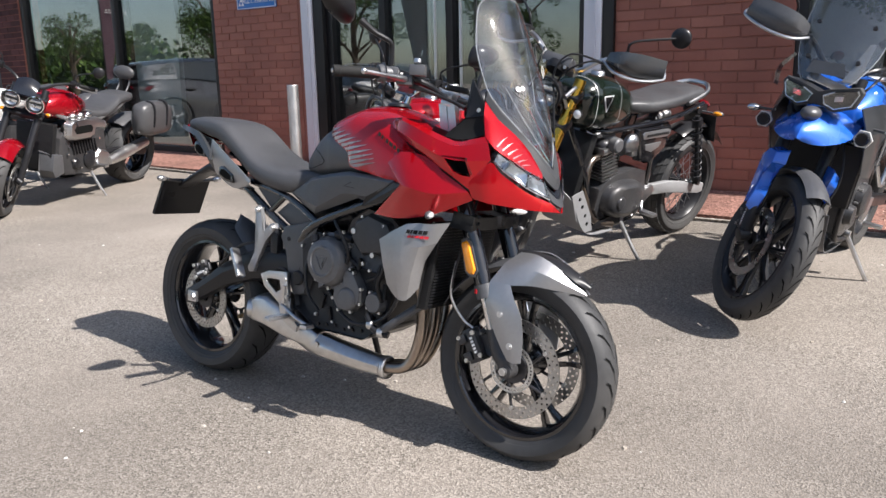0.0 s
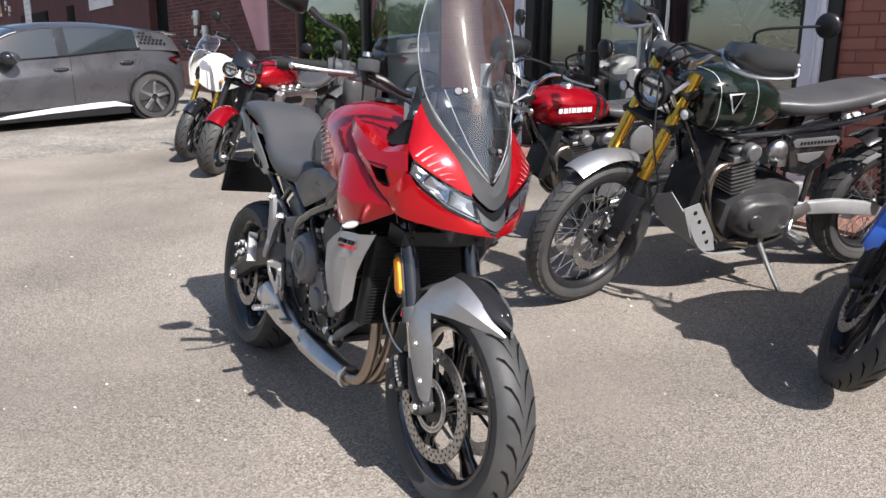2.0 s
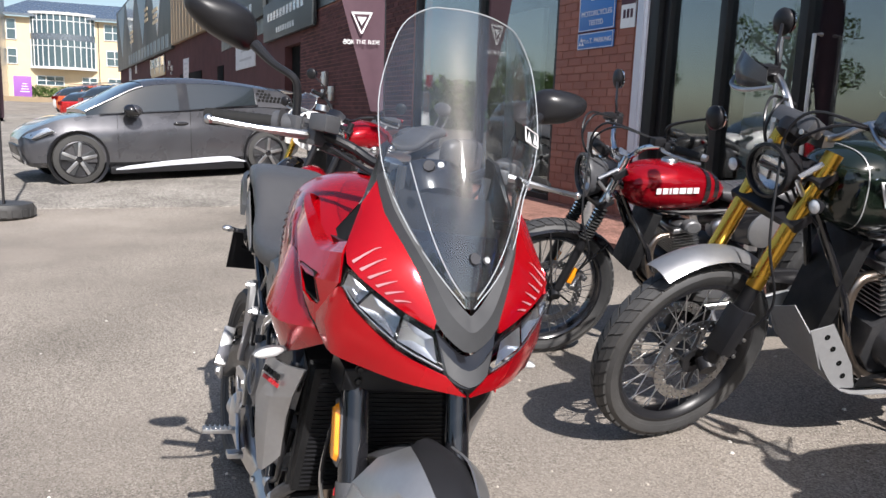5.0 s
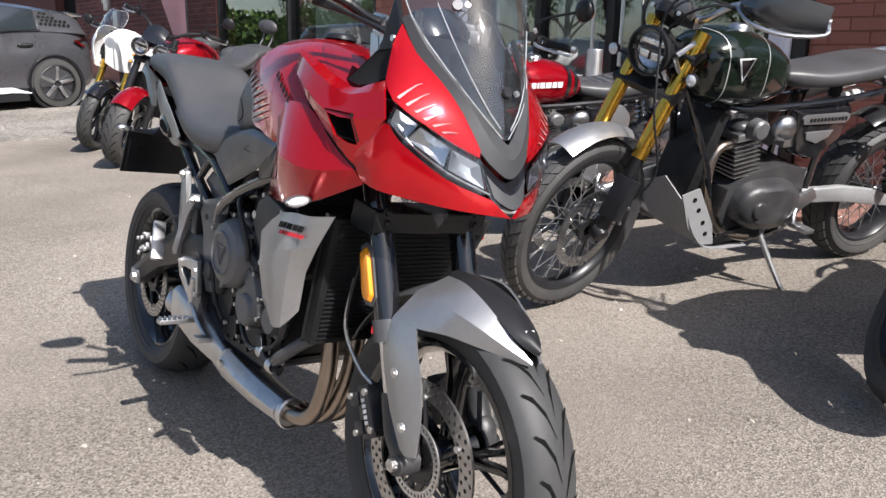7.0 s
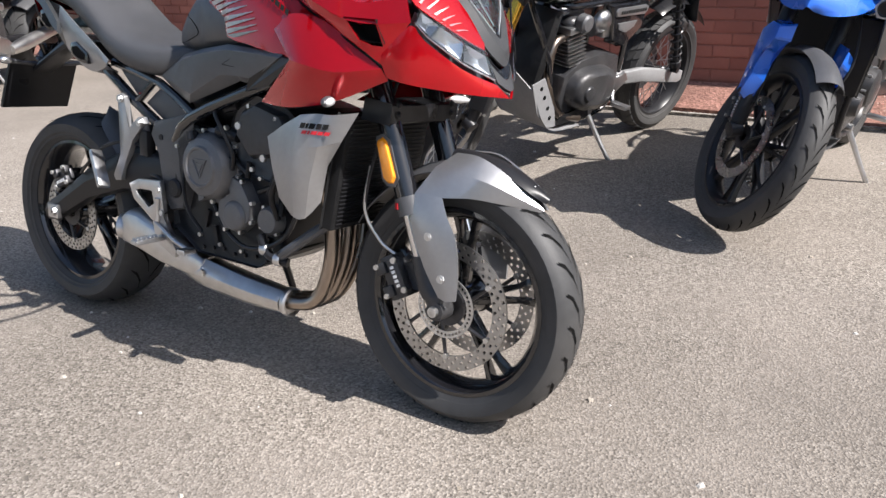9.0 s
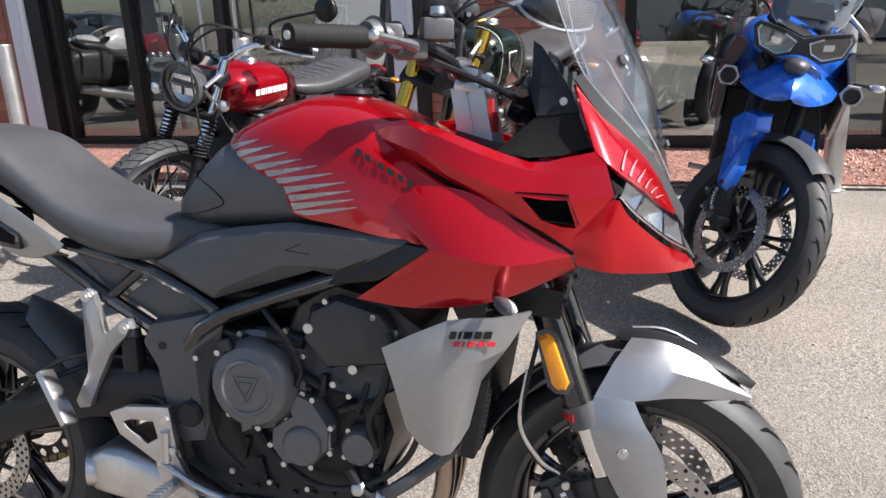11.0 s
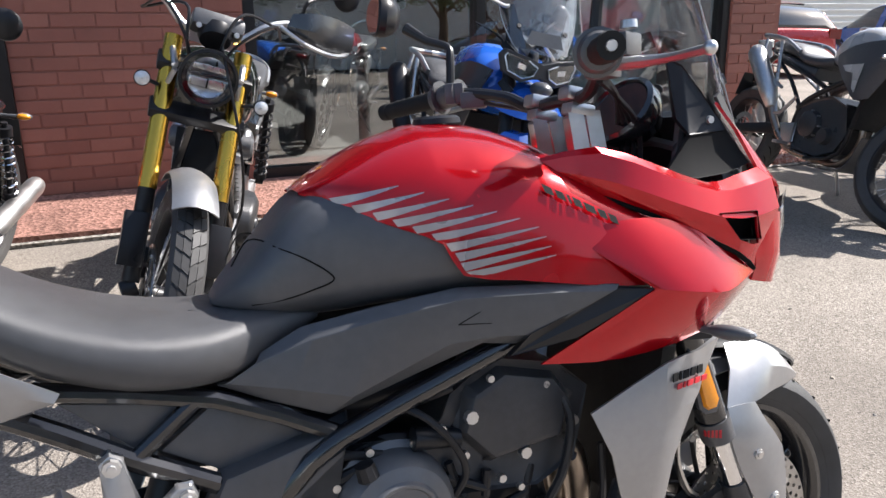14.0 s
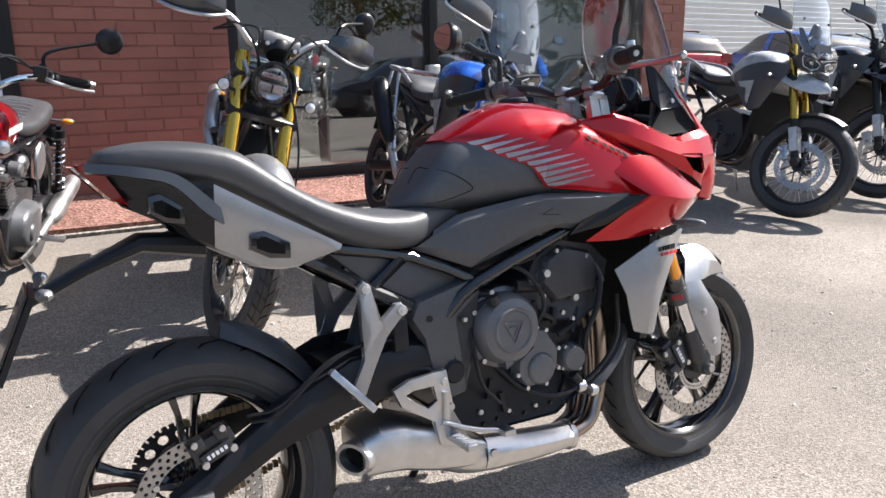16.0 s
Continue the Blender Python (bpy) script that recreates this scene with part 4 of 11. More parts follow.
    bm = bmesh.new()
    cyl(bm, V(FX, -0.135, FZ), V(FX, 0.135, FZ), 0.012, None, 16)
    lathe(bm, [(0.006, -0.136), (0.012, -0.136), (0.013, -0.128)], (FX, 0, FZ), "Y", 6)
    part("axle", bm, M_STEEL, t)
    bm = bmesh.new()
    for z, x in ((0.735, 0.546), (0.905, 0.485)):
        prism(bm, [(x - 0.04, z - 0.022), (x + 0.035, z - 0.030), (x + 0.04, z + 0.012), (x - 0.03, z + 0.024)], -0.14, 0.14)
    for y in (-0.138, 0.138):
        for z in (-0.010, 0.012):
            bolt(bm, (0.585, y * 0.8, 0.735 + z), (1, 0, 0), 0.007, 0.006)
    part("fork_yoke", bm, M_SATIN, t, bevel=0.006)
    # amber side reflector on the fork
    bm = bmesh.new()
    prism(bm, [(0.545, 0.668), (0.560, 0.676), (0.572, 0.668), (0.600, 0.590), (0.594, 0.575), (0.580, 0.574), (0.570, 0.582)], -0.131, -0.140, inset=0.12)
    part("reflector", bm, M_AMBER, t, "amber side reflector", bevel=0.002)
    bm = bmesh.new()
    prism(bm, [(0.540, 0.674), (0.560, 0.684), (0.578, 0.672), (0.607, 0.588), (0.598, 0.568), (0.576, 0.568), (0.562, 0.580)], -0.124, -0.132)
    part("reflector_bracket", bm, M_BLACKP, t)
    # front mudguard: silver cheeks with a leg to the fork, black spine
    rows = [
        [(0.700, -0.040, 0.650), (0.760, -0.046, 0.648), (0.820, -0.040, 0.620), (0.865, -0.028, 0.584), (0.908, -0.010, 0.548)],
        [(0.672, -0.085, 0.618), (0.740, -0.088, 0.612), (0.810, -0.072, 0.594), (0.862, -0.046, 0.570), (0.910, -0.012, 0.544)],
        [(0.640, -0.112, 0.560), (0.705, -0.108, 0.556), (0.770, -0.088, 0.560), (0.835, -0.058, 0.552), (0.902, -0.016, 0.540)],
    ]
    bm = bmesh.new()
    skin(bm, rows, 3, 1, 0.004)
    cheeks = pair("mudguard_cheek", bm, M_SILVERP, t, "matt silver mudguard cheek")
    rows = [
        [(0.640, -0.113, 0.560), (0.676, -0.116, 0.562), (0.708, -0.108, 0.556)],
        [(0.636, -0.124, 0.514), (0.676, -0.130, 0.519), (0.728, -0.116, 0.516)],
        [(0.650, -0.126, 0.464), (0.700, -0.134, 0.467), (0.758, -0.122, 0.468)],
        [(0.683, -0.126, 0.394), (0.725, -0.134, 0.394), (0.768, -0.122, 0.396)],
        [(0.722, -0.124, 0.334), (0.744, -0.128, 0.330), (0.766, -0.122, 0.334)],
    ]
    bm = bmesh.new()
    skin(bm, rows, 1, 2, 0.005)
    legs = pair("mudguard_leg", bm, M_SILVERP, t, "matt silver mudguard stay")
    for leg, s in zip(legs, (-1, 1)):
        bm = bmesh.new()
        for x, z in ((0.692, 0.470), (0.730, 0.380)):
            bolt(bm, (x, s * 0.131, z), (0, s, 0), 0.0105, 0.004)
            bolt(bm, (x, s * 0.134, z), (0, s, 0), 0.006, 0.004)
        part("bolt", bm, M_STEEL, leg)
    bm = bmesh.new()
    rows = []
    for k in range(13):
        f = k / 12
        a = radians(96 - 43 * f)
        half = 0.050 * (1 - 0.55 * f * f) * math.sqrt(max(0.02, 1 - max(0.0, (f - 0.8) / 0.2) ** 2)) * (0.55 + 0.45 * min(1, f * 4))
        r = 0.357 - 0.020 * f
        rows.append([(FX + (r - 0.014 * e * e) * math.cos(a), half * e, FZ + (r - 0.014 * e * e) * math.sin(a)) for e in (-1, -0.6, 0, 0.6, 1)])
    skin(bm, rows, 2, 1, 0.004)
    part("mudguard_spine", bm, M_SATIN, t, "black plastic mudguard spine")
    bm = bmesh.new()
    fender_arc(bm, FX, FZ, 0.332, 0.066, 92, 150, 0.022)
    part("mudguard_rear", bm, M_BLACKP, t)
    bm = bmesh.new()
    slab(bm, [(0.878, -0.011, 0.590), (0.878, 0.011, 0.590), (0.896, 0, 0.568)], (0.004, 0, 0.005))
    part("badge", bm, M_INKWHT, t)
    # seat
    bm = bmesh.new()
    rings = []
    for x, top, bot, w in ((-0.868, 1.008, 0.992, 0.075), (-0.845, 1.026, 0.982, 0.105), (-0.78, 1.036, 0.968, 0.122), (-0.69, 1.034, 0.950, 0.130), (-0.61, 1.022, 0.930, 0.133), (-0.56, 1.004, 0.902, 0.134),
                           (-0.515, 0.972, 0.874, 0.134), (-0.465, 0.934, 0.842, 0.138), (-0.40, 0.896, 0.804, 0.150), (-0.31, 0.864, 0.772, 0.156), (-0.215, 0.851, 0.760, 0.142), (-0.14, 0.856, 0.772, 0.112), (-0.085, 0.852, 0.806, 0.092), (-0.06, 0.842, 0.822, 0.080)):
        rings.append(oval(x, (top + bot) / 2, w, (top - bot) / 2, 3.4, 28))
    loft(bm, [r for r in zip(*[spline(c, 3) for c in zip(*rings)])])
    part("seat", bm, M_VINYL, t, "stepped black vinyl seat", sharp=60)
    # tail cowl, grab rail, tail light, number plate carrier
    rows = [
        [(-0.860, -0.088, 0.988), (-0.760, -0.120, 0.970), (-0.640, -0.136, 0.946), (-0.560, -0.141, 0.902), (-0.480, -0.146, 0.856), (-0.385, -0.154, 0.800)],
        [(-0.845, -0.092, 0.955), (-0.745, -0.124, 0.934), (-0.645, -0.140, 0.904), (-0.570, -0.145, 0.866), (-0.490, -0.149, 0.828), (-0.392, -0.155, 0.790)],
        [(-0.805, -0.085, 0.908), (-0.705, -0.102, 0.866), (-0.635, -0.114, 0.822), (-0.560, -0.120, 0.780), (-0.495, -0.126, 0.764), (-0.418, -0.138, 0.780)],
        [(-0.770, -0.040, 0.892), (-0.690, -0.060, 0.850), (-0.620, -0.072, 0.808), (-0.560, -0.080, 0.772), (-0.495, -0.088, 0.756), (-0.420, -0.100, 0.765)],
    ]
    bm = bmesh.new()
    skin(bm, [[p for p in r[2:]] for r in rows], 3, 1, 0.004)
    tails = pair("tail_panel", bm, M_SILVERP, t, "matt silver tail side panel")
    bm = bmesh.new()
    skin(bm, [[p for p in r[:3]] for r in rows], 3, 1, 0.004)
    pair("tail_cowl", bm, M_SATIN, t, "black plastic tail cowl")
    for x, z, s, o in ((-0.532, 0.815, 1.0, 0.0), (-0.740, 0.905, 0.9, 0.021)):
        bm = bmesh.new()
        prism(bm, [(x - 0.040 * s, z + 0.026), (x - 0.012, z + 0.030), (x + 0.038 * s, z + 0.002), (x + 0.036 * s, z - 0.030), (x - 0.006, z - 0.024), (x - 0.040 * s, z - 0.004)], -0.118 + o, -0.1465 + o, inset=-0.04)
        a, _ = pair("grab_slot", bm, M_GLOSSB, t, bevel=0.003)
        # near-black plate on the slot stands for its shaded hollow
        bm = bmesh.new()
        prism(bm, [(x - 0.030 * s, z + 0.016), (x - 0.010, z + 0.019), (x + 0.028 * s, z - 0.003), (x + 0.026 * s, z - 0.020), (x - 0.004, z - 0.015), (x - 0.030 * s, z - 0.002)], -0.1465 + o, -0.148 + o)
        pair("grab_recess", bm, M_HOLLOWSHADE, t)
    bm = bmesh.new()
    skin(bm, [[(-0.890, -0.104, 1.002), (-0.800, -0.136, 0.990), (-0.718, -0.147, 0.970), (-0.662, -0.151, 0.927), (-0.634, -0.152, 0.900)],
              [(-0.891, -0.110, 0.986), (-0.800, -0.142, 0.970), (-0.728, -0.151, 0.950), (-0.668, -0.154, 0.894), (-0.630, -0.155, 0.868)]], 4, 1, 0.014)
    pair("grab_rail", bm, M_GREYP, t, "dark grey passenger grab rail")
    bm = bmesh.new()
    slab(bm, [(-0.905, -0.086, 0.994), (-0.905, 0.086, 0.994), (-0.842, 0.080, 0.932), (-0.842, -0.080, 0.932)], (0.02, 0, 0.010))
    for s in (-1, 1):
        slab(bm, [(-0.906, s * 0.086, 0.996), (-0.864, s * 0.105, 0.990), (-0.818, s * 0.105, 0.922), (-0.842, s * 0.084, 0.932)], (0.004, -s * 0.016, 0))
    part("tail_light", bm, M_REDLENS, t, "red tail light", bevel=0.003)
    bm = bmesh.new()
    loft(bm, [oval(-0.64, 0.820, 0.055, 0.028, 3, 12), oval(-0.76, 0.838, 0.050, 0.020, 3, 12), oval(-0.86, 0.800, 0.040, 0.014, 3, 12), oval(-0.985, 0.742, 0.036, 0.012, 3, 12)])
    slab(bm, [(-0.965, -0.115, 0.775), (-0.965, 0.115, 0.775), (-1.035, 0.115, 0.625), (-1.035, -0.115, 0.625)], (0.010, 0, -0.004))
    carrier = part("plate_carrier", bm, M_SATIN, t, "black number plate carrier")
    bm = bmesh.new()
    slab(bm, [(-0.972, -0.112, 0.776), (-0.972, 0.112, 0.776), (-1.042, 0.112, 0.626), (-1.042, -0.112, 0.626)], (0.004, 0, -0.002))
    part("number_plate", bm, M_PLATE, carrier, "blank dark display plate")
    for s in (-1, 1):
        indicator(t, (-0.955, s * 0.03, 0.765), (-0.945, s * 0.12, 0.775), M_REFLECT, 0.012)
    # tank: black lower shell, red cover
    st = [(-0.195, 0.862, 0.852, 0.030), (-0.175, 0.884, 0.846, 0.066), (-0.150, 0.908, 0.840, 0.092), (-0.100, 0.962, 0.830, 0.114), (-0.062, 0.996, 0.826, 0.122), (-0.03, 1.004, 0.826, 0.132), (0.0, 1.004, 0.828, 0.143), (0.08, 0.990, 0.832, 0.160), (0.16, 0.985, 0.832, 0.170), (0.26, 0.975, 0.820, 0.176), (0.34, 0.945, 0.808, 0.180), (0.44, 0.920, 0.790, 0.180)]
    bm = bmesh.new()
    rings = [oval(x, (a + b) / 2, w, (a - b) / 2, 3.3, 32) for x, a, b, w in st]
    loft(bm, [r for r in zip(*[spline(c, 3) for c in zip(*rings)])])
    part("tank_pad", bm, M_BLACKP, t, "black textured knee panels of the tank", sharp=60)
    line = []
    for x, z in spline([(-0.165, 0.905), (-0.140, 0.940), (-0.105, 0.930), (-0.075, 0.914), (-0.048, 0.893), (-0.047, 0.882), (-0.075, 0.872), (-0.115, 0.862), (-0.150, 0.858)], 4):
        xs = [q[0] for q in st]
        hi, lo, wd = (float(np.interp(x, xs, [q[i] for q in st])) for i in (1, 2, 3))
        u = min(0.98, abs(z - (hi + lo) / 2) / ((hi - lo) / 2))
        line.append((x, -wd * (1 - u ** 3.3) ** (1 / 3.3), z))
    # dark thread along the pad draws the shade of its crease
    bm = bmesh.new()
    tube(bm, line, 0.0011, 6, 1)
    pair("pad_seam", bm, M_HOLLOWSHADE, t)
    sec = [(-0.066, 1.002, 0.996, 0.050), (-0.035, 1.022, 0.986, 0.102), (0.0, 1.042, 0.966, 0.134), (0.05, 1.066, 0.944, 0.154), (0.10, 1.080, 0.920, 0.169), (0.122, 1.084, 0.876, 0.180), (0.20, 1.080, 0.862, 0.196), (0.28, 1.054, 0.848, 0.211), (0.36, 1.012, 0.836, 0.220), (0.44, 0.965, 0.830, 0.224)]
    rows = []
    for x, top, bot, w in sec:
        row = []
        for k in range(17):
            e = -1 + k / 8
            y = w * math.sin(e * math.pi / 2) ** 1 if abs(e) < 1 else w * e
            z = bot + (top - bot) * max(0.0, math.cos(e * math.pi / 2)) ** 0.56
            row.append((x, y, z))
        rows.append(row)
    bm = bmesh.new()
    skin(bm, rows, 1, 2, 0.005)
    tank = part("fuel_tank", bm, M_RED, t, "glossy red fuel tank cover", sharp=45)
    # raised crease along the tank top and the filler
    bm = bmesh.new()
    lathe(bm, [(0.001, 0.012), (0.030, 0.012), (0.036, 0.008), (0.038, 0.0)], (0.17, 0, 1.083), "Z", 24)
    part("filler_cap", bm, M_SATIN, t)
    # grey speed-line decal on the tank flank
    bm = bmesh.new()

    def flank(x, f):
        xs = [q[0] for q in sec]
        top, bot, w = (float(np.interp(x, xs, [q[i] for q in sec])) for i in (1, 2, 3))
        z = bot + (top - bot) * f
        e = math.acos(min(1.0, f ** (1 / 0.56))) / (math.pi / 2)
        return V(x, -(w * math.sin(e * math.pi / 2)) - 0.0016, z)

    def flank_z(x, z):
        xs = [q[0] for q in sec]
        top, bot = (float(np.interp(x, xs, [q[i] for q in sec])) for i in (1, 2))
        return flank(x, max(0.015, min(0.97, (z - bot) / (top - bot))))

    starts = [(-0.036, 0.992), (-0.012, 0.981), (0.012, 0.970), (0.036, 0.959), (0.060, 0.948), (0.084, 0.936), (0.102, 0.922), (0.112, 0.908), (0.118, 0.894), (0.124, 0.881)]
    for k, (x0, z0) in enumerate(starts):
        run = 0.085 + 0.007 * min(k, 6)
        prev = None
        for q in range(8):
            fr = q / 7
            x = x0 + run * fr
            z = z0 + 0.012 * fr
            wd = 0.0105 * (1 - fr) + 0.0012
            u, v = flank_z(x + 0.006 * (1 - fr), z - wd), flank_z(x, z)
            if prev:
                bm.faces.new([bm.verts.new(p) for p in (prev[0], prev[1], v, u)])
            prev = (u, v)
    bmesh.ops.remove_doubles(bm, verts=bm.verts, dist=1e-6)
    bmesh.ops.solidify(bm, geom=bm.faces[:], thickness=0.0006)
    pair("decal_stripe", bm, M_GREYDEC, tank, "grey speed-line stripe")
    # maker's name on the flank as plain dark bars
    bm = bmesh.new()
    for s, wd in ((0, 0.013), (0.017, 0.012), (0.033, 0.004), (0.041, 0.012), (0.057, 0.016), (0.077, 0.012), (0.093, 0.012)):
        u0, u1 = 0.246 + s, 0.246 + s + wd
        za, zb = 0.986 - 0.52 * s, 0.986 - 0.52 * (s + wd)
        q = [flank_z(u0, za - 0.008), flank_z(u1, zb - 0.008), flank_z(u1 - 0.002, zb + 0.004), flank_z(u0 - 0.002, za + 0.004)]
        bm.faces.new([bm.verts.new(p + V(0, -0.0024, 0.0012)) for p in q])
    bmesh.ops.solidify(bm, geom=bm.faces[:], thickness=0.0006)
    pair("mark_bar", bm, M_INKBLK, tank)
    # black side cover between seat and red panel
    rows = [
        [(-0.150, -0.118, 0.800), (-0.096, -0.128, 0.829), (0.0, -0.150, 0.846), (0.113, -0.170, 0.860), (0.245, -0.196, 0.852), (0.345, -0.222, 0.842)],
        [(-0.158, -0.128, 0.790), (-0.085, -0.151, 0.815), (0.005, -0.173, 0.832), (0.118, -0.188, 0.846), (0.240, -0.206, 0.840), (0.335, -0.226, 0.834)],
        [(-0.197, -0.126, 0.768), (-0.118, -0.149, 0.752), (-0.040, -0.160, 0.730), (0.095, -0.183, 0.785), (0.165, -0.190, 0.786), (0.225, -0.194, 0.780)],
        [(-0.209, -0.110, 0.764), (-0.140, -0.128, 0.733), (-0.069, -0.138, 0.704), (0.04, -0.150, 0.738), (0.15, -0.166, 0.773), (0.200, -0.176, 0.766)],
    ]
    bm = bmesh.new()
    skin(bm, rows, 1, 1, 0.006)
    covers = pair("side_cover", bm, M_BLACKP, t, "faceted matt black side cover", bevel=0.002, sharp=12)
    bm = bmesh.new()
    slab(bm, [(0.394, -0.247, 0.832), (0.335, -0.222, 0.834), (0.212, -0.196, 0.782), (0.184, -0.181, 0.752), (0.282, -0.205, 0.770)], (0, 0.012, 0))
    pair("cover_tip", bm, M_SATIN, t, "dark pointed cover beside the red panel", bevel=0.0015)
    # dark thread on the flat face stands for the crease's shade
    bm = bmesh.new()
    tube(bm, [(0.107, -0.1855, 0.811), (0.146, -0.1895, 0.828), (0.231, -0.1962, 0.821), (0.195, -0.1930, 0.803), (0.107, -0.1855, 0.811)], 0.0008, 6, 1)
    pair("cover_groove", bm, M_HOLLOWSHADE, t)
    # red side panel
    rows = [
        [(0.280, -0.200, 0.915), (0.350, -0.212, 0.930), (0.435, -0.216, 0.925), (0.520, -0.222, 0.886)],
        [(0.386, -0.248, 0.832), (0.438, -0.262, 0.824), (0.515, -0.252, 0.812), (0.606, -0.208, 0.824)],
        [(0.234, -0.180, 0.730), (0.352, -0.210, 0.726), (0.490, -0.222, 0.748), (0.612, -0.190, 0.800)],
    ]
    bm = bmesh.new()
    skin(bm, rows, 3, 1, 0.005)
    pair("side_panel", bm, M_RED, t, "glossy red side fairing panel", bevel=0.0015, sharp=20)
    # upper fairing flank
    rows = [
        [(0.257, -0.140, 1.022), (0.335, -0.186, 1.036), (0.434, -0.190, 1.004), (0.534, -0.184, 0.968), (0.585, -0.186, 0.974), (0.636, -0.184, 0.984)],
        [(0.259, -0.146, 1.018), (0.340, -0.194, 1.026), (0.440, -0.206, 0.988), (0.536, -0.206, 0.956), (0.592, -0.204, 0.958), (0.654, -0.196, 0.966)],
        [(0.263, -0.152, 1.010), (0.352, -0.202, 0.985), (0.440, -0.220, 0.950), (0.528, -0.230, 0.918), (0.598, -0.222, 0.912), (0.668, -0.199, 0.918)],
        [(0.266, -0.154, 1.006), (0.360, -0.196, 0.968), (0.440, -0.218, 0.932), (0.560, -0.228, 0.880), (0.612, -0.212, 0.868), (0.648, -0.203, 0.894)],
        [(0.269, -0.152, 1.000), (0.364, -0.190, 0.958), (0.446, -0.212, 0.921), (0.562, -0.222, 0.862), (0.608, -0.208, 0.830), (0.612, -0.206, 0.836)],
    ]
    bm = bmesh.new()
    skin(bm, rows, 2, 1, 0.004, skip=((6, 2), (7, 2)))
    pair("upper_fairing", bm, M_RED, t, "glossy red upper fairing flank", sharp=20)
    # dark seam along its lower edge
    bm = bmesh.new()
    tube(bm, [(x, y + 0.004, z - 0.002) for x, y, z in rows[4][:5]], 0.005, 6, 2)
    pair("seam", bm, M_HOLLOWSHADE, t)
    # nose panels round the headlights
    rows = [
        [(0.606, -0.212, 0.852), (0.666, -0.198, 0.912), (0.690, -0.178, 0.884), (0.744, -0.114, 0.832), (0.785, -0.036, 0.803)],
        [(0.608, -0.210, 0.832), (0.658, -0.204, 0.850), (0.700, -0.168, 0.828), (0.752, -0.104, 0.804), (0.796, -0.022, 0.789)],
        [(0.612, -0.196, 0.806), (0.658, -0.190, 0.796), (0.704, -0.148, 0.788), (0.756, -0.090, 0.780), (0.804, -0.004, 0.775)],
    ]
    bm = bmesh.new()
    skin(bm, rows, 3, 1, 0.005)
    pair("nose_panel", bm, M_RED, t, "glossy red nose panel under the headlight", sharp=28)
    rows = [
        [(0.600, -0.136, 1.090), (0.642, -0.128, 1.038), (0.692, -0.106, 0.994), (0.730, -0.082, 0.946), (0.761, -0.057, 0.886)],
        [(0.614, -0.162, 1.048), (0.656, -0.162, 1.004), (0.704, -0.134, 0.962), (0.738, -0.100, 0.922), (0.763, -0.059, 0.880)],
        [(0.636, -0.184, 0.985), (0.674, -0.191, 0.952), (0.712, -0.152, 0.920), (0.740, -0.104, 0.892), (0.764, -0.060, 0.873)],
    ]
    bm = bmesh.new()
    skin(bm, rows, 2, 1, 0.005)
    pair("brow_panel", bm, M_RED, t, "glossy red brow panel over the headlight", sharp=24)
    # pale stripes on the brow
    bm = bmesh.new()
    grid = [[Vector(p) for p in r] for r in rows]

    def brow(u, v):
        c, r = min(3, int(u * 4)), min(1, int(v * 2))
        fu, fv = u * 4 - c, v * 2 - r
        a, b = grid[r][c].lerp(grid[r][c + 1], fu), grid[r + 1][c].lerp(grid[r + 1][c + 1], fu)
        n = (grid[r][c + 1] - grid[r][c]).cross(grid[r + 1][c] - grid[r][c]).normalized()
        n = n if n.y < 0 else -n
        return a.lerp(b, fv) + n * 0.0022

    for k in range(6):
        u0 = 0.27 + 0.075 * k
        long = 0.52 - 0.045 * k
        for q in range(5):
            f, g = q / 5, (q + 1) / 5
            q4 = [brow(u0 + 0.13 * e + (0.019 * (1 - e) + 0.003 if lo else 0), 0.93 - long * e) for e, lo in ((f, 0), (g, 0), (g, 1), (f, 1))]
            bm.faces.new([bm.verts.new(p) for p in q4])
    bmesh.ops.remove_doubles(bm, verts=bm.verts, dist=1e-5)
    bmesh.ops.solidify(bm, geom=bm.faces[:], thickness=0.0006)
    pair("brow_stripe", bm, M_BROWDEC, t)
    # air inlet beside the nose seam, its inner shade put into a near-black lining
    bm = bmesh.new()
    mouth = [V(0.520, -0.230, 0.925), V(0.598, -0.224, 0.921), V(0.616, -0.214, 0.874), V(0.556, -0.226, 0.880)]
    back = [p + V(0.012, 0.030, 0.0) for p in mouth]
    ring = [[bm.verts.new(p) for p in q] for q in (mouth, back)]
    for k in range(4):
        bm.faces.new((ring[0][k], ring[0][(k + 1) % 4], ring[1][(k + 1) % 4], ring[1][k]))
    bm.faces.new(ring[1])
    pair("air_inlet", bm, M_HOLLOWSHADE, t)
    # headlights
    for s in (1, -1):
        bm = bmesh.new()
        q = [(0.682, -0.190, 0.945), (0.714, -0.150, 0.917), (0.742, -0.103, 0.889), (0.766, -0.058, 0.868), (0.783, -0.042, 0.806), (0.746, -0.112, 0.835), (0.696, -0.173, 0.882), (0.672, -0.194, 0.912)]
        slab(bm, [(x - 0.020, (y + 0.012) * s, z - 0.004) for x, y, z in q], (-0.030, 0, -0.012))
        lamp = part("headlight", bm, M_GLOSSB, t, "slanted twin LED headlight with a clear lens")
        bm = bmesh.new()
        top = [Vector(v) for v in q[:4]]
        low = [Vector(v) for v in q[:3:-1]]
        for fa, fb in ((0.03, 0.30), (0.33, 0.63), (0.66, 0.97)):
            cell = []
            for f, g in ((fa, 0.16), (fb, 0.16), (fb, 0.80), (fa, 0.80)):
                i = min(2, int(f * 3))
                a, b = top[i].lerp(top[i + 1], f * 3 - i), low[i].lerp(low[i + 1], f * 3 - i)
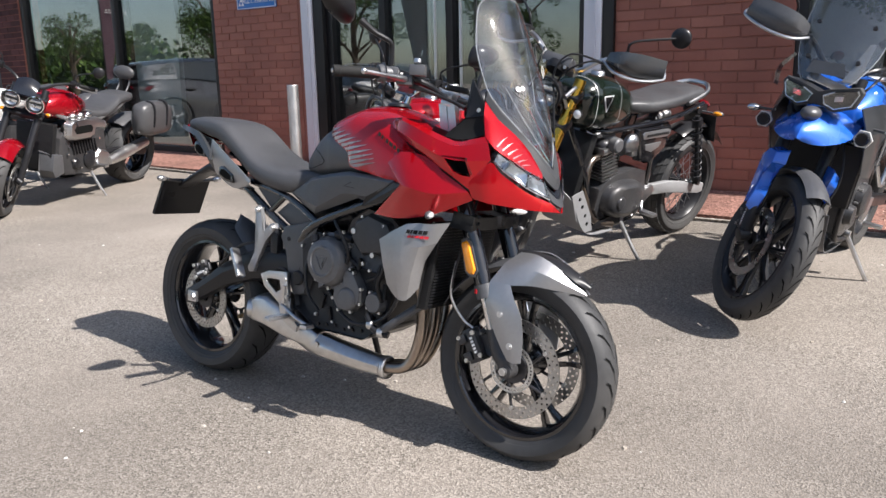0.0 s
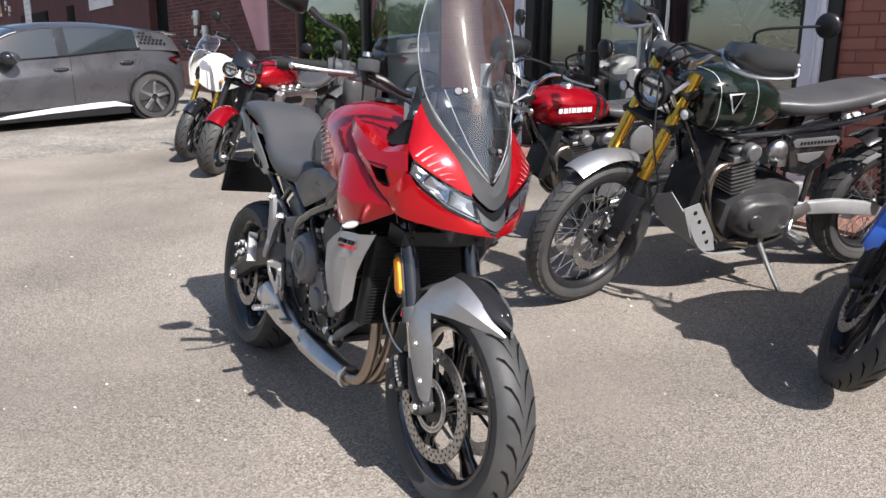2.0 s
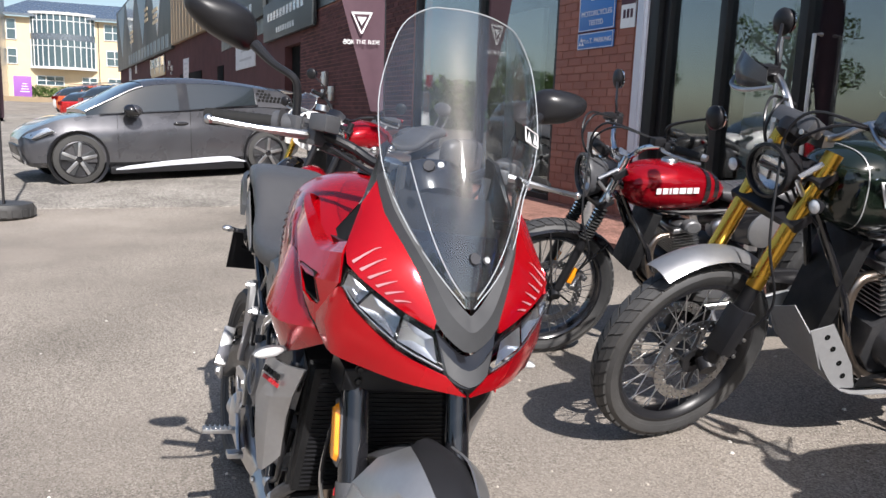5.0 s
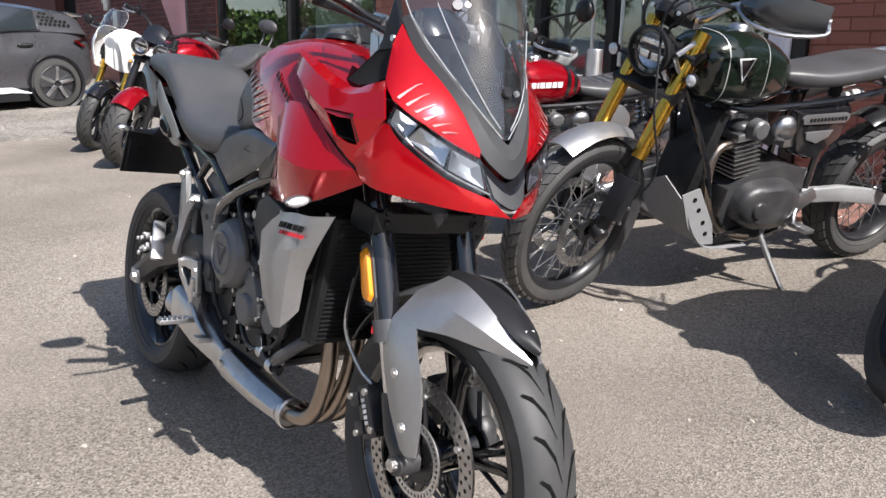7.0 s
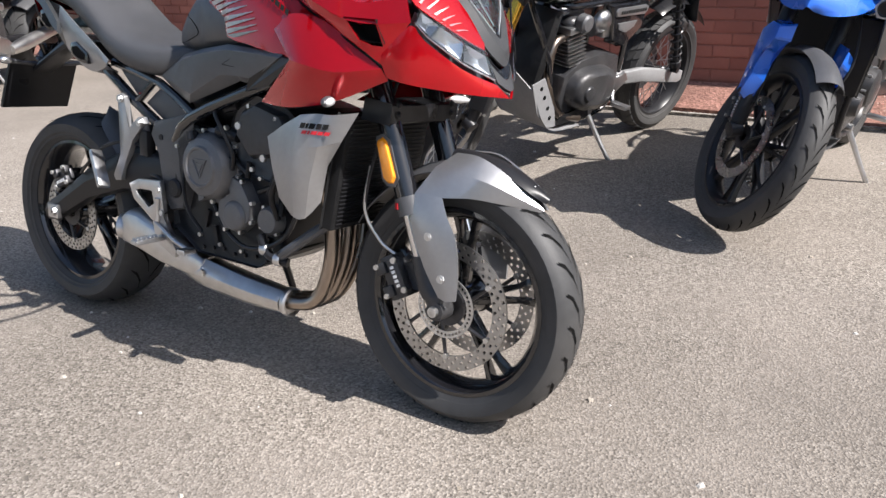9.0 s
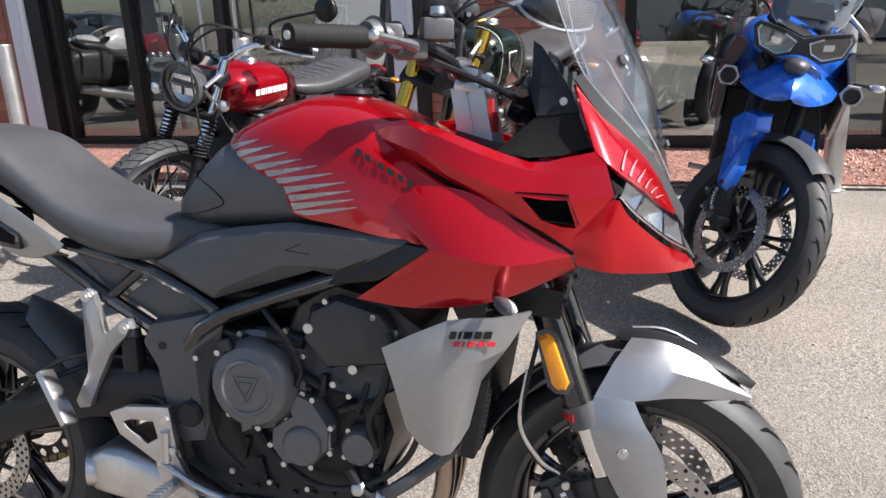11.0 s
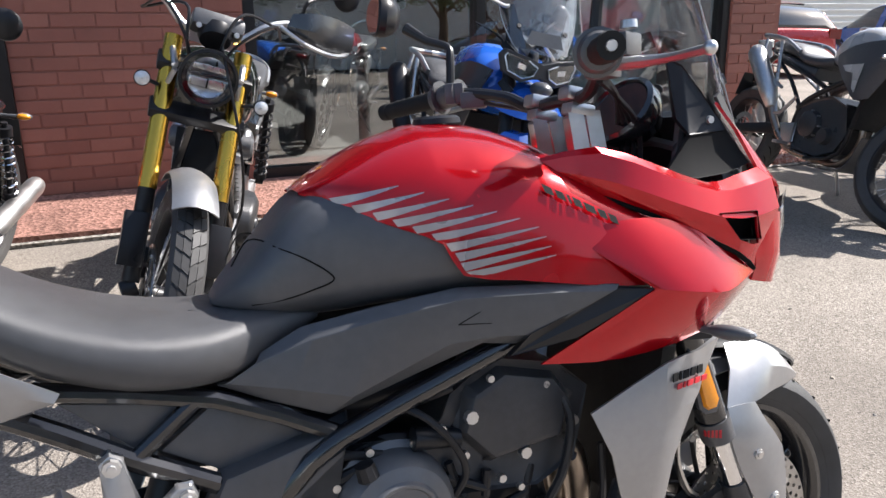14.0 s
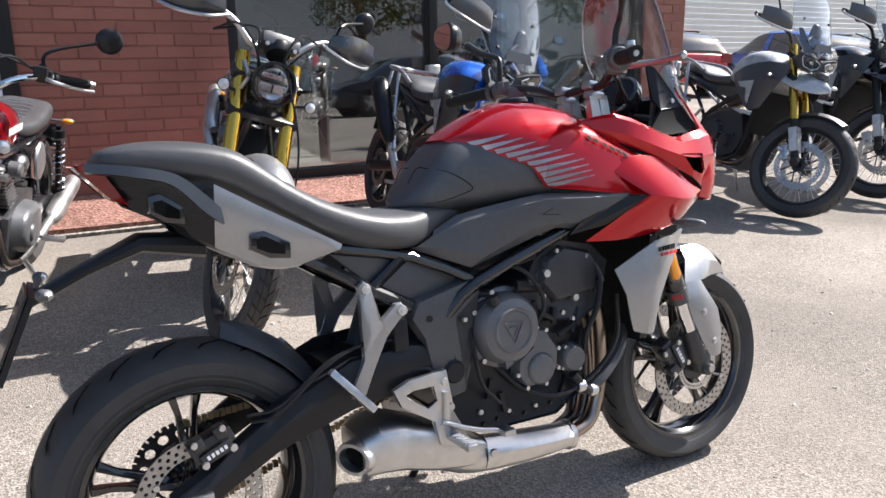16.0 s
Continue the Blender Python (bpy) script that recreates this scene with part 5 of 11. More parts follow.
                cell.append(a.lerp(b, g) + V(0.002, -0.002, 0.001))
            mid = sum(cell, V(0, 0, 0)) / 4 - V(0.014, -0.010, 0.004)
            ring = [bm.verts.new((v.x, v.y * s, v.z)) for v in cell]
            hub = [bm.verts.new((w.x, w.y * s, w.z)) for w in (mid.lerp(v, 0.35) for v in cell)]
            for i in range(4):
                bm.faces.new((ring[i], ring[(i + 1) % 4], hub[(i + 1) % 4], hub[i]))
            bm.faces.new(hub)
        part("lamp_reflector", bm, M_DULLREF, lamp)
        bm = bmesh.new()
        tube(bm, [(v.x + 0.003, v.y * s, v.z + 0.001) for v in (a.lerp(b, 0.90) for a, b in zip(top, low))], 0.0015, 6, 3)
        part("light_strip", bm, M_REFLECT, lamp, "slim bright light strip")
        bm = bmesh.new()
        slab(bm, [(x + 0.006, (y - 0.004) * s, z + 0.003) for x, y, z in q], (-0.002, 0, 0))
        part("lens", bm, M_LENS, lamp)
    # charcoal V under the screen, and the small beak between the headlights
    outer = [(0.598, -0.138, 1.098), (0.640, -0.129, 1.040), (0.690, -0.107, 0.994), (0.729, -0.083, 0.944), (0.760, -0.058, 0.884), (0.778, -0.024, 0.852), (0.782, 0.0, 0.842)]
    inner = [(0.612, -0.126, 1.105), (0.660, -0.108, 1.050), (0.708, -0.080, 0.996), (0.738, -0.048, 0.950), (0.756, -0.022, 0.918), (0.765, -0.006, 0.904), (0.767, 0.0, 0.900)]
    middle = [((a[0] + b[0]) / 2 + 0.006, (a[1] + b[1]) / 2, (a[2] + b[2]) / 2 + 0.004) for a, b in zip(outer, inner)]
    full = [r + [(x, -y, z) for x, y, z in r[-2::-1]] for r in (outer, middle, inner)]
    bm = bmesh.new()
    skin(bm, full, 2, 1, 0.006)
    part("nose_centre", bm, M_NOSE, t, "charcoal plastic nose centre", sharp=24)
    half = [[(0.756, -0.055, 0.872), (0.768, -0.030, 0.850), (0.774, 0.0, 0.834)], [(0.774, -0.047, 0.838), (0.784, -0.028, 0.820), (0.790, 0.0, 0.810)], [(0.782, -0.040, 0.806), (0.793, -0.022, 0.793), (0.799, 0.0, 0.787)]]
    bm = bmesh.new()
    skin(bm, [r + [(x, -y, z) for x, y, z in r[-2::-1]] for r in half], 2, 2, 0.006)
    part("nose_tip", bm, M_GLOSSB, t, "black beak between the headlights")
    half = [[(0.772, -0.047, 0.846), (0.784, -0.026, 0.826), (0.790, 0.0, 0.814)], [(0.788, -0.036, 0.808), (0.798, -0.020, 0.797), (0.803, 0.0, 0.791)]]
    bm = bmesh.new()
    skin(bm, [r + [(x, -y, z) for x, y, z in r[-2::-1]] for r in half], 2, 2, 0.004)
    part("beak_cap", bm, M_NOSE, t)
    bm = bmesh.new()
    slab(bm, [(0.600, -0.12, 1.03), (0.600, 0.12, 1.03), (0.690, 0.06, 0.925), (0.690, -0.06, 0.925)], (-0.01, 0, -0.01))
    part("lamp_cover", bm, M_GLOSSB, t)
    # windscreen: strongly bowed, leaning back, narrowing to a V over the nose
    shape = [(0.580, 1.406, 0.088, 0.550, 1.397), (0.590, 1.385, 0.122, 0.538, 1.370), (0.610, 1.340, 0.144, 0.545, 1.325), (0.645, 1.255, 0.162, 0.560, 1.240), (0.684, 1.169, 0.158, 0.585, 1.165), (0.722, 1.080, 0.137, 0.616, 1.096), (0.739, 1.010, 0.100, 0.688, 1.018), (0.750, 0.955, 0.056, 0.732, 0.960), (0.760, 0.908, 0.008, 0.758, 0.910)]
    free = lambda z: max(0.0, min(1.0, (z - 0.98) / 0.22))
    rows = [[(xc + (xe - xc) * e * e, w * e + LEAN_Y * free(zc), zc + (ze - zc) * e * e - LEAN_Z * w * e * free(zc)) for e in (-1, -0.7, -0.35, 0, 0.35, 0.7, 1)] for xc, zc, w, xe, ze in shape]

    def on_screen(y, z, off=0.004):
        g = [float(np.interp(-z, [-q[1] for q in shape], [q[i] for q in shape])) for i in range(5)]
        e = y / g[2]
        return (g[0] + (g[3] - g[0]) * e * e + off, y + LEAN_Y * free(z), z - LEAN_Z * y * free(z))

    bm = bmesh.new()
    skin(bm, rows, 3, 4, 0.003)
    scr = part("windscreen", bm, M_SCREEN, t, "tall clear windscreen with light scratches and a painted pale sheen", sharp=70)
    screen_edge(scr, rows, 0.0011)
    for side in (-1, 1):  # pale tubes painted for the bright lines of the lower screen's folds
        bm = bmesh.new()
        tube(bm, [on_screen(side * y, z, 0.0015) for y, z in ((0.112, 1.125), (0.088, 1.060), (0.062, 1.000), (0.036, 0.956), (0.012, 0.926))], 0.0011, 6, 3)
        part("screen_fold", bm, M_GLINT, scr)
    for y, z, n in ((0, 0.99, (0.9, 0, 0.4)), (-0.086, 1.125, (0.8, -0.5, 0.4)), (0.086, 1.125, (0.8, 0.5, 0.4))):
        bm = bmesh.new()
        bolt(bm, on_screen(y, z, 0.001), n, 0.011, 0.004)
        screw = part("screen_screw", bm, M_DARKM, scr)
        bm = bmesh.new()
        bolt(bm, on_screen(y, z, 0.004), n, 0.006, 0.005)
        part("screw_head", bm, M_STEEL, screw)
    bm = bmesh.new()
    slab(bm, [on_screen(0.066, 1.232), on_screen(0.110, 1.225), on_screen(0.110, 1.196), on_screen(0.066, 1.203)], (0.0012, 0, 0.0005))
    sticker = part("warning_sticker", bm, M_INKBLK, scr, "small dark warning sticker edged in white")
    bm = bmesh.new()
    edge = [(0.068, 1.230), (0.108, 1.224), (0.108, 1.199), (0.068, 1.205)]
    for a, b in zip(edge, edge[1:] + edge[:1]):
        tube(bm, [on_screen(*a, 0.006), on_screen(*b, 0.006)], 0.0012, 5, 1)
    for y in (0.078, 0.097):
        slab(bm, [on_screen(y - 0.007, 1.205, 0.006), on_screen(y + 0.007, 1.204, 0.006), on_screen(y, 1.224, 0.006)], (0.0008, 0, 0))
    part("sticker_print", bm, M_INKWHT, sticker)
    bm = bmesh.new()
    tube(bm, [(0.575, -0.085, 1.12), (0.570, -0.082, 1.05), (0.56, -0.08, 0.98)], 0.009, 6, 3)
    tube(bm, [(0.575, 0.085, 1.12), (0.570, 0.082, 1.05), (0.56, 0.08, 0.98)], 0.009, 6, 3)
    tube(bm, [(0.562, -0.085, 1.02), (0.570, 0, 1.03), (0.562, 0.085, 1.02)], 0.009, 6, 3)
    part("screen_bracket", bm, M_BLACKP, t)
    # black cockpit infill
    bm = bmesh.new()
    slab(bm, [(0.530, -0.105, 1.158), (0.545, -0.118, 1.150), (0.588, -0.130, 1.088), (0.606, -0.146, 1.046), (0.540, -0.140, 1.040), (0.528, -0.122, 1.067)], (0, 0.008, 0))
    pair("cockpit_panel", bm, M_SATIN, t, "matt black cockpit panel", bevel=0.003)
    bm = bmesh.new()
    slab(bm, [(0.540, -0.142, 1.040), (0.606, -0.148, 1.044), (0.628, -0.172, 0.992), (0.585, -0.172, 0.978), (0.530, -0.168, 0.974), (0.480, -0.160, 0.985)], (0, 0.010, 0))
    pair("cockpit_well", bm, M_INKBLK, t, bevel=0.002)
    bm = bmesh.new()
    bolt(bm, (0.582, -0.139, 1.062), (0, -1, 0), 0.007, 0.004)
    part("bolt", bm, M_STEEL, t)
    bm = bmesh.new()
    slab(bm, [(0.36, -0.150, 0.965), (0.64, -0.135, 0.950), (0.64, 0.135, 0.950), (0.36, 0.150, 0.965)], (0, 0, -0.03))
    slab(bm, [(0.62, -0.12, 0.93), (0.62, 0.12, 0.93), (0.57, 0.09, 1.07), (0.57, -0.09, 1.07)], (0.02, 0, 0.01))
    part("cockpit_tray", bm, M_SATIN, t)
    bm = bmesh.new()
    pod = Matrix.Translation((0.510, 0, 1.085)) @ V(-0.82, 0, 0.57).to_track_quat("Z", "Y").to_matrix().to_4x4() @ Matrix.Diagonal((1.15, 0.85, 1, 1))
    lathe(bm, [(0.001, -0.055), (0.050, -0.050), (0.074, -0.015), (0.076, 0.006), (0.068, 0.010), (0.064, 0.002), (0.001, 0.002)], (0, 0, 0), "Z", 32)
    bm.transform(pod)
    dash = part("instrument_panel", bm, M_GLOSSB, t, "dark round instrument pod")
    bm = bmesh.new()
    lathe(bm, [(0.001, 0.005), (0.063, 0.005), (0.064, 0.003)], (0, 0, 0), "Z", 32)
    bm.transform(pod)
    part("display", bm, M_CARGLASS, dash)
    # handlebars
    fixed = set(t.children)
    bm = bmesh.new()
    half = [(0.398, 0.0, 1.108), (0.396, -0.09, 1.108), (0.380, -0.150, 1.132), (0.330, -0.230, 1.150), (0.285, -0.300, 1.146), (0.232, -0.395, 1.136)]
    tube(bm, [(x, -y, z) for x, y, z in half[:0:-1]] + half, 0.011, 10, 4)
    part("handlebar", bm, M_SATIN, t, "black tapered handlebar")
    bm = bmesh.new()
    for y in (-0.058, 0.058):
        box(bm, (0.400, y, 1.112), (0.050, 0.034, 0.022), Matrix.Rotation(radians(12), 4, "Y"))
        box(bm, (0.403, y, 1.088), (0.046, 0.034, 0.020), Matrix.Rotation(radians(12), 4, "Y"))
        prism(bm, [(0.392, 1.00), (0.415, 0.99), (0.398, 1.08), (0.380, 1.08)], y - 0.016, y + 0.016)
        prism(bm, [(0.425, 1.00), (0.446, 0.99), (0.430, 1.08), (0.412, 1.08)], y - 0.016, y + 0.016)
        part("bar_riser", bm, M_ALU, t, "cast aluminium bar riser", bevel=0.005)
        bm = bmesh.new()
    prism(bm, [(0.385, 0.975), (0.50, 0.945), (0.50, 0.975), (0.40, 1.005)], -0.125, 0.125)
    part("top_yoke", bm, M_DARKM, t, "dark cast top yoke", bevel=0.005)
    for s in (-1, 1):
        bm = bmesh.new()
        a, b = V(0.300, s * 0.272, 1.147), V(0.236, s * 0.388, 1.136)
        d = (b - a).normalized()
        prof = [(0.0, 0.019), (0.012, 0.0195), (0.014, 0.0165)] + [(0.02 + 0.008 * k, 0.0178 if k % 2 else 0.0162) for k in range(13)] + [(0.134, 0.0165), (0.136, 0.0182), (0.154, 0.0165)]
        tube(bm, [a + d * u for u, _ in prof], [r for _, r in prof], 12, 1)
        part("grip", bm, M_GRIP, t, "black ribbed rubber grip")
        bm = bmesh.new()
        cyl(bm, b + d * 0.022, b + d * 0.025, 0.007, 0.006, 10)
        part("bar_end_screw", bm, M_STEEL, t)
        bm = bmesh.new()
        cyl(bm, a - d * 0.004, a + d * 0.014, 0.027, 0.025, 18)
        cyl(bm, a - d * 0.050, a - d * 0.006, 0.021, 0.024, 14)
        box(bm, (0.318, s * 0.240, 1.150), (0.036, 0.046, 0.040), Matrix.Rotation(s * radians(-28), 4, "Z"))
        box(bm, (0.345, s * 0.215, 1.135), (0.05, 0.035, 0.032), Matrix.Rotation(s * radians(-28), 4, "Z"))
        if s < 0:
            box(bm, (0.385, -0.205, 1.165), (0.050, 0.040, 0.034), Matrix.Rotation(radians(28), 4, "Z"))
        part("switchgear", bm, M_BLACKP, t, bevel=0.006)
        bm = bmesh.new()
        tube(bm, [(0.352, s * 0.215, 1.138), (0.362, s * 0.262, 1.134), (0.368, s * 0.330, 1.130), (0.356, s * 0.410, 1.128)], [0.009, 0.009, 0.006, 0.006], 8, 4)
        ellipsoid(bm, (0.355, s * 0.416, 1.128), (0.009, 0.009, 0.009), 10, 8)
        part("lever", bm, M_ALU, t, "bright aluminium lever")
        # mirror: a teardrop shell, full by the stem and drawn up to a point outside
        bm = bmesh.new()
        tube(bm, [(0.312, s * 0.246, 1.165), (0.316, s * 0.250, 1.215), (0.318, s * 0.262, 1.242), (0.290, s * 0.300, 1.262), (0.262, s * 0.336, 1.292)], [0.0085, 0.008, 0.0075, 0.008, 0.012], 10, 4)
        head, o, up = V(0.236, s * 0.400, 1.328), V(0.10, s * 0.99, 0), V(0.16, 0, 0.987)
        back = V(0.987, -s * 0.10, -0.16)
        rings = []
        for dz, k in ((-0.020, 0.93), (-0.017, 0.99), (-0.004, 1.0), (0.014, 0.86), (0.027, 0.60), (0.033, 0.25)):
            ring = []
            for i in range(28):
                a = 2 * math.pi * i / 28
                c, w = math.cos(a), math.sin(a)
                ring.append(head + back * dz + o * (0.074 * k * math.copysign(abs(c) ** 0.8, c)) + up * (0.041 * k * math.copysign(abs(w) ** 0.75, w) * (1 - 0.30 * c) + 0.016 * c * k))
            rings.append(ring)
        loft(bm, rings)
        mir = part("mirror", bm, M_SATIN, t, "black teardrop mirror on a stem")
        bm = bmesh.new()
        bm.faces.new([bm.verts.new(p * 1.0 - back * 0.0015) for p in [head + (p - head) * 0.95 for p in rings[0]]])
        bmesh.ops.solidify(bm, geom=bm.faces[:], thickness=0.001)
        part("mirror_glass", bm, M_MIRROR, mir)
    bm = bmesh.new()
    lathe(bm, [(0.001, 0.011), (0.012, 0.011), (0.013, 0.0)], (0.39, -0.215, 1.187), "Z", 16)
    part("reservoir_cap", bm, M_ALU, t)
    bm = bmesh.new()
    for a in range(4):
        y = -0.03 - 0.018 * a
        tube(bm, [(0.35, -0.20, 1.13 - 0.004 * a), (0.42, -0.14, 1.10), (0.50, y, 1.055), (0.515, y * 0.8, 0.97), (0.50, y, 0.88)], 0.0048, 6, 5)
    tube(bm, [(0.35, 0.20, 1.13), (0.43, 0.13, 1.10), (0.50, 0.06, 1.05), (0.515, 0.05, 0.95)], 0.0048, 6, 5)
    tube(bm, [(0.56, -0.10, 0.80), (0.545, -0.145, 0.66), (0.515, -0.150, 0.50), (0.55, -0.13, 0.42), (0.585, -0.115, 0.40)], 0.0042, 6, 6)
    part("cable", bm, M_SATIN, t)
    bm = bmesh.new()
    tube(bm, [(0.527, -0.150, 0.60), (0.515, -0.152, 0.50), (0.548, -0.135, 0.43), (0.582, -0.120, 0.40)], 0.0038, 6, 6)
    part("brake_hose", bm, M_STEEL, t)
    bm = bmesh.new()
    cyl(bm, (0.44, -0.035, 1.01), (0.44, -0.035, 1.045), 0.013, None, 10)
    box(bm, (0.44, -0.035, 1.055), (0.008, 0.022, 0.028))
    part("ignition_key", bm, M_INKRED, t, "ignition key with a red tag")
    bent = Matrix(((1, 0, 0, 0), (0, 1, 0, LEAN_Y), (0, -LEAN_Z, 1, 0), (0, 0, 0, 1)))  # the bars lean a little further than the frame
    for ob in t.children_recursive:
        if ob not in fixed and ob.parent not in fixed:
            ob.data.transform(bent)
    # silver radiator shrouds with the model name as bars
    rows = [
        [(0.292, -0.218, 0.656), (0.412, -0.238, 0.716), (0.486, -0.222, 0.720), (0.544, -0.200, 0.728)],
        [(0.318, -0.230, 0.590), (0.400, -0.250, 0.640), (0.462, -0.238, 0.650), (0.503, -0.205, 0.664)],
        [(0.335, -0.224, 0.520), (0.385, -0.240, 0.555), (0.430, -0.228, 0.565), (0.460, -0.200, 0.605)],
        [(0.352, -0.212, 0.490), (0.383, -0.226, 0.480), (0.412, -0.220, 0.480), (0.438, -0.195, 0.520)],
    ]
    bm = bmesh.new()
    skin(bm, rows, 2, 1, 0.006)
    shr = pair("radiator_shroud", bm, M_SILVERP, t, "matt silver radiator shroud", sharp=18)
    for z, mt, lead, hgt in ((0.688, M_INKBLK, 0.0, 0.0115), (0.676, M_INKRED, 0.006, 0.0075)):
        bm = bmesh.new()
        for s, w in ((0, 0.010), (0.014, 0.004), (0.022, 0.013), (0.039, 0.011), (0.054, 0.012)):
            x0 = 0.416 + s + lead
            y0 = -0.2440 + 0.22 * (s + lead) - (0.0026 if lead else 0.0)
            slab(bm, [(x0, y0, z), (x0 + w, y0 + 0.22 * w, z), (x0 + w + 0.003, y0 + 0.22 * w + hgt * 0.20, z + hgt), (x0 + 0.003, y0 + hgt * 0.20, z + hgt)], (0, -0.0022, 0))
        pair("mark_bar", bm, mt, t)
    for s in (-1, 1):
        indicator(t, (0.47, s * 0.19, 0.755), (0.50, s * 0.245, 0.752), M_CLEARLENS, 0.0115, None, 3.2)
    # radiator
    bm = bmesh.new()
    slab(bm, [(0.46, -0.165, 0.72), (0.46, 0.165, 0.72), (0.41, 0.165, 0.45), (0.41, -0.165, 0.45)], (0.03, 0, -0.004))
    rad = part("radiator", bm, M_RADIATOR, t, "black finned radiator", bevel=0.004)
    bm = bmesh.new()
    for k in range(26):
        z = 0.46 + 0.0098 * k
        x = 0.443 + (z - 0.45) * 0.185
        box(bm, (x, 0, z), (0.004, 0.30, 0.0022))
    part("radiator_fin", bm, M_SATIN, rad)
    bm = bmesh.new()
    tube(bm, [(0.42, -0.10, 0.47), (0.36, -0.14, 0.42), (0.28, -0.15, 0.36), (0.24, -0.12, 0.34)], 0.014, 10, 4)
    part("coolant_hose", bm, M_BLACKP, t)
    bm = bmesh.new()
    lathe(bm, [(0.001, -0.012), (0.040, -0.012), (0.045, 0), (0.040, 0.012), (0.001, 0.012)], (0.0, 0, 0), "X", 20)
    bm.transform(Matrix.Translation((0.445, 0.085, 0.40)))
    part("horn", bm, M_SATIN, t)
    # engine
    bm = bmesh.new()
    prism(bm, [(-0.10, 0.66), (0.06, 0.64), (0.13, 0.60), (0.25, 0.56), (0.265, 0.46), (0.24, 0.34), (0.16, 0.295), (-0.06, 0.30), (-0.16, 0.36), (-0.17, 0.50)], -0.115, 0.115)
    eng = part("engine_block", bm, M_SATIN, t, "black three-cylinder engine", bevel=0.012)
    bm = bmesh.new()
    prism(bm, [(0.075, 0.62), (0.105, 0.70), (0.175, 0.742), (0.285, 0.715), (0.330, 0.665), (0.305, 0.56), (0.24, 0.53), (0.12, 0.545)], -0.135, 0.135)
    prism(bm, [(0.110, 0.64), (0.130, 0.70), (0.185, 0.726), (0.275, 0.702), (0.305, 0.660), (0.285, 0.60), (0.16, 0.585)], -0.135, -0.158, inset=0.12)
    part("cylinder_head", bm, M_ENGINE, t, "black cylinder head cover", bevel=0.008)
    bm = bmesh.new()
    c = (0.012, 0, 0.548)
    lathe(bm, [(0.001, -0.180), (0.045, -0.180), (0.048, -0.184), (0.052, -0.184), (0.056, -0.178), (0.074, -0.172), (0.084, -0.158), (0.088, -0.135), (0.098, -0.130), (0.100, -0.110)], c, "Y", 40)
    prism(bm, [(-0.012, 0.505), (0.014, 0.505), (0.012, 0.465), (-0.008, 0.455)], -0.13, -0.168)
    clutch = part("clutch_cover", bm, M_COVER, t, "round black clutch cover", bevel=0.0)
    bm = bmesh.new()
    for k in range(9):
        a = 2 * math.pi * k / 9 + 0.5
        bolt(bm, (c[0] + 0.095 * math.cos(a), -0.131, c[2] + 0.095 * math.sin(a)), (0, -1, 0), 0.0068, 0.010)
    part("bolt", bm, M_STEEL, clutch)
    bm = bmesh.new()
    tri = [V(c[0] - 0.026, -0.181, c[2] + 0.020), V(c[0] + 0.026, -0.181, c[2] + 0.020), V(c[0], -0.181, c[2] - 0.028)]
    tube(bm, [tri[0], tri[1], tri[2], tri[0]], 0.0022, 6, 1)
    tube(bm, [V(c[0] - 0.012, -0.181, c[2] + 0.010), V(c[0] + 0.012, -0.181, c[2] + 0.010), V(c[0], -0.181, c[2] - 0.012)], 0.0018, 6, 1)
    part("badge_relief", bm, M_COVER, clutch)
    bm = bmesh.new()
    prism(bm, [(0.065, 0.548), (0.13, 0.525), (0.165, 0.470), (0.160, 0.420), (0.120, 0.385), (0.060, 0.385), (0.035, 0.420), (0.040, 0.460), (0.085, 0.490)], -0.11, -0.148, inset=0.10)
    lathe(bm, [(0.001, -0.158), (0.034, -0.158), (0.040, -0.150), (0.042, -0.135)], (0.105, 0, 0.430), "Y", 28)
    lower = part("timing_cover", bm, M_COVER, t, bevel=0.004)
    bm = bmesh.new()
    for x, z in ((0.07, 0.545), (0.128, 0.522), (0.163, 0.470), (0.160, 0.420), (0.120, 0.388), (0.064, 0.388), (0.038, 0.425)):
        bolt(bm, (x, -0.136, z), (0, -1, 0), 0.0062, 0.012)
    part("bolt", bm, M_STEEL, lower)
    bm = bmesh.new()
    lathe(bm, [(0.001, -0.146), (0.030, -0.146), (0.036, -0.138), (0.040, -0.11)], (0.215, 0, 0.432), "Y", 24)
    pump = part("pump_cover", bm, M_COVER, t)
    bm = bmesh.new()
    for k in range(4):
        a = math.pi / 2 * k + 0.6
        bolt(bm, (0.215 + 0.038 * math.cos(a), -0.124, 0.432 + 0.038 * math.sin(a)), (0, -1, 0), 0.006, 0.012)
    for x, z, r in ((0.131, 0.664, 0.011), (0.215, 0.592, 0.010), (0.300, 0.625, 0.008), (0.118, 0.610, 0.006)):
        bolt(bm, (x, -0.150, z), (0, -1, 0), r, 0.010)
    part("bolt", bm, M_STEEL, pump)
    # ribs, sensors and pipes on the engine
    bm = bmesh.new()
    for k in range(7):
        bolt(bm, (-0.05 + 0.04 * k, -0.114, 0.316 + 0.004 * (k % 3)), (0, -1, 0), 0.006, 0.008)
    for x, z, a in ((-0.03, 0.40, 0.3), (0.005, 0.36, -0.2), (0.19, 0.36, 0.4), (0.25, 0.37, -0.3)):
        box(bm, (x, -0.118, z), (0.012, 0.014, 0.050), Matrix.Rotation(a, 4, "Y"))
    cyl(bm, (0.045, -0.14, 0.645), (0.115, -0.14, 0.632), 0.017, 0.014, 12)
    cyl(bm, (0.09, -0.145, 0.58), (0.155, -0.145, 0.545), 0.007, None, 8)
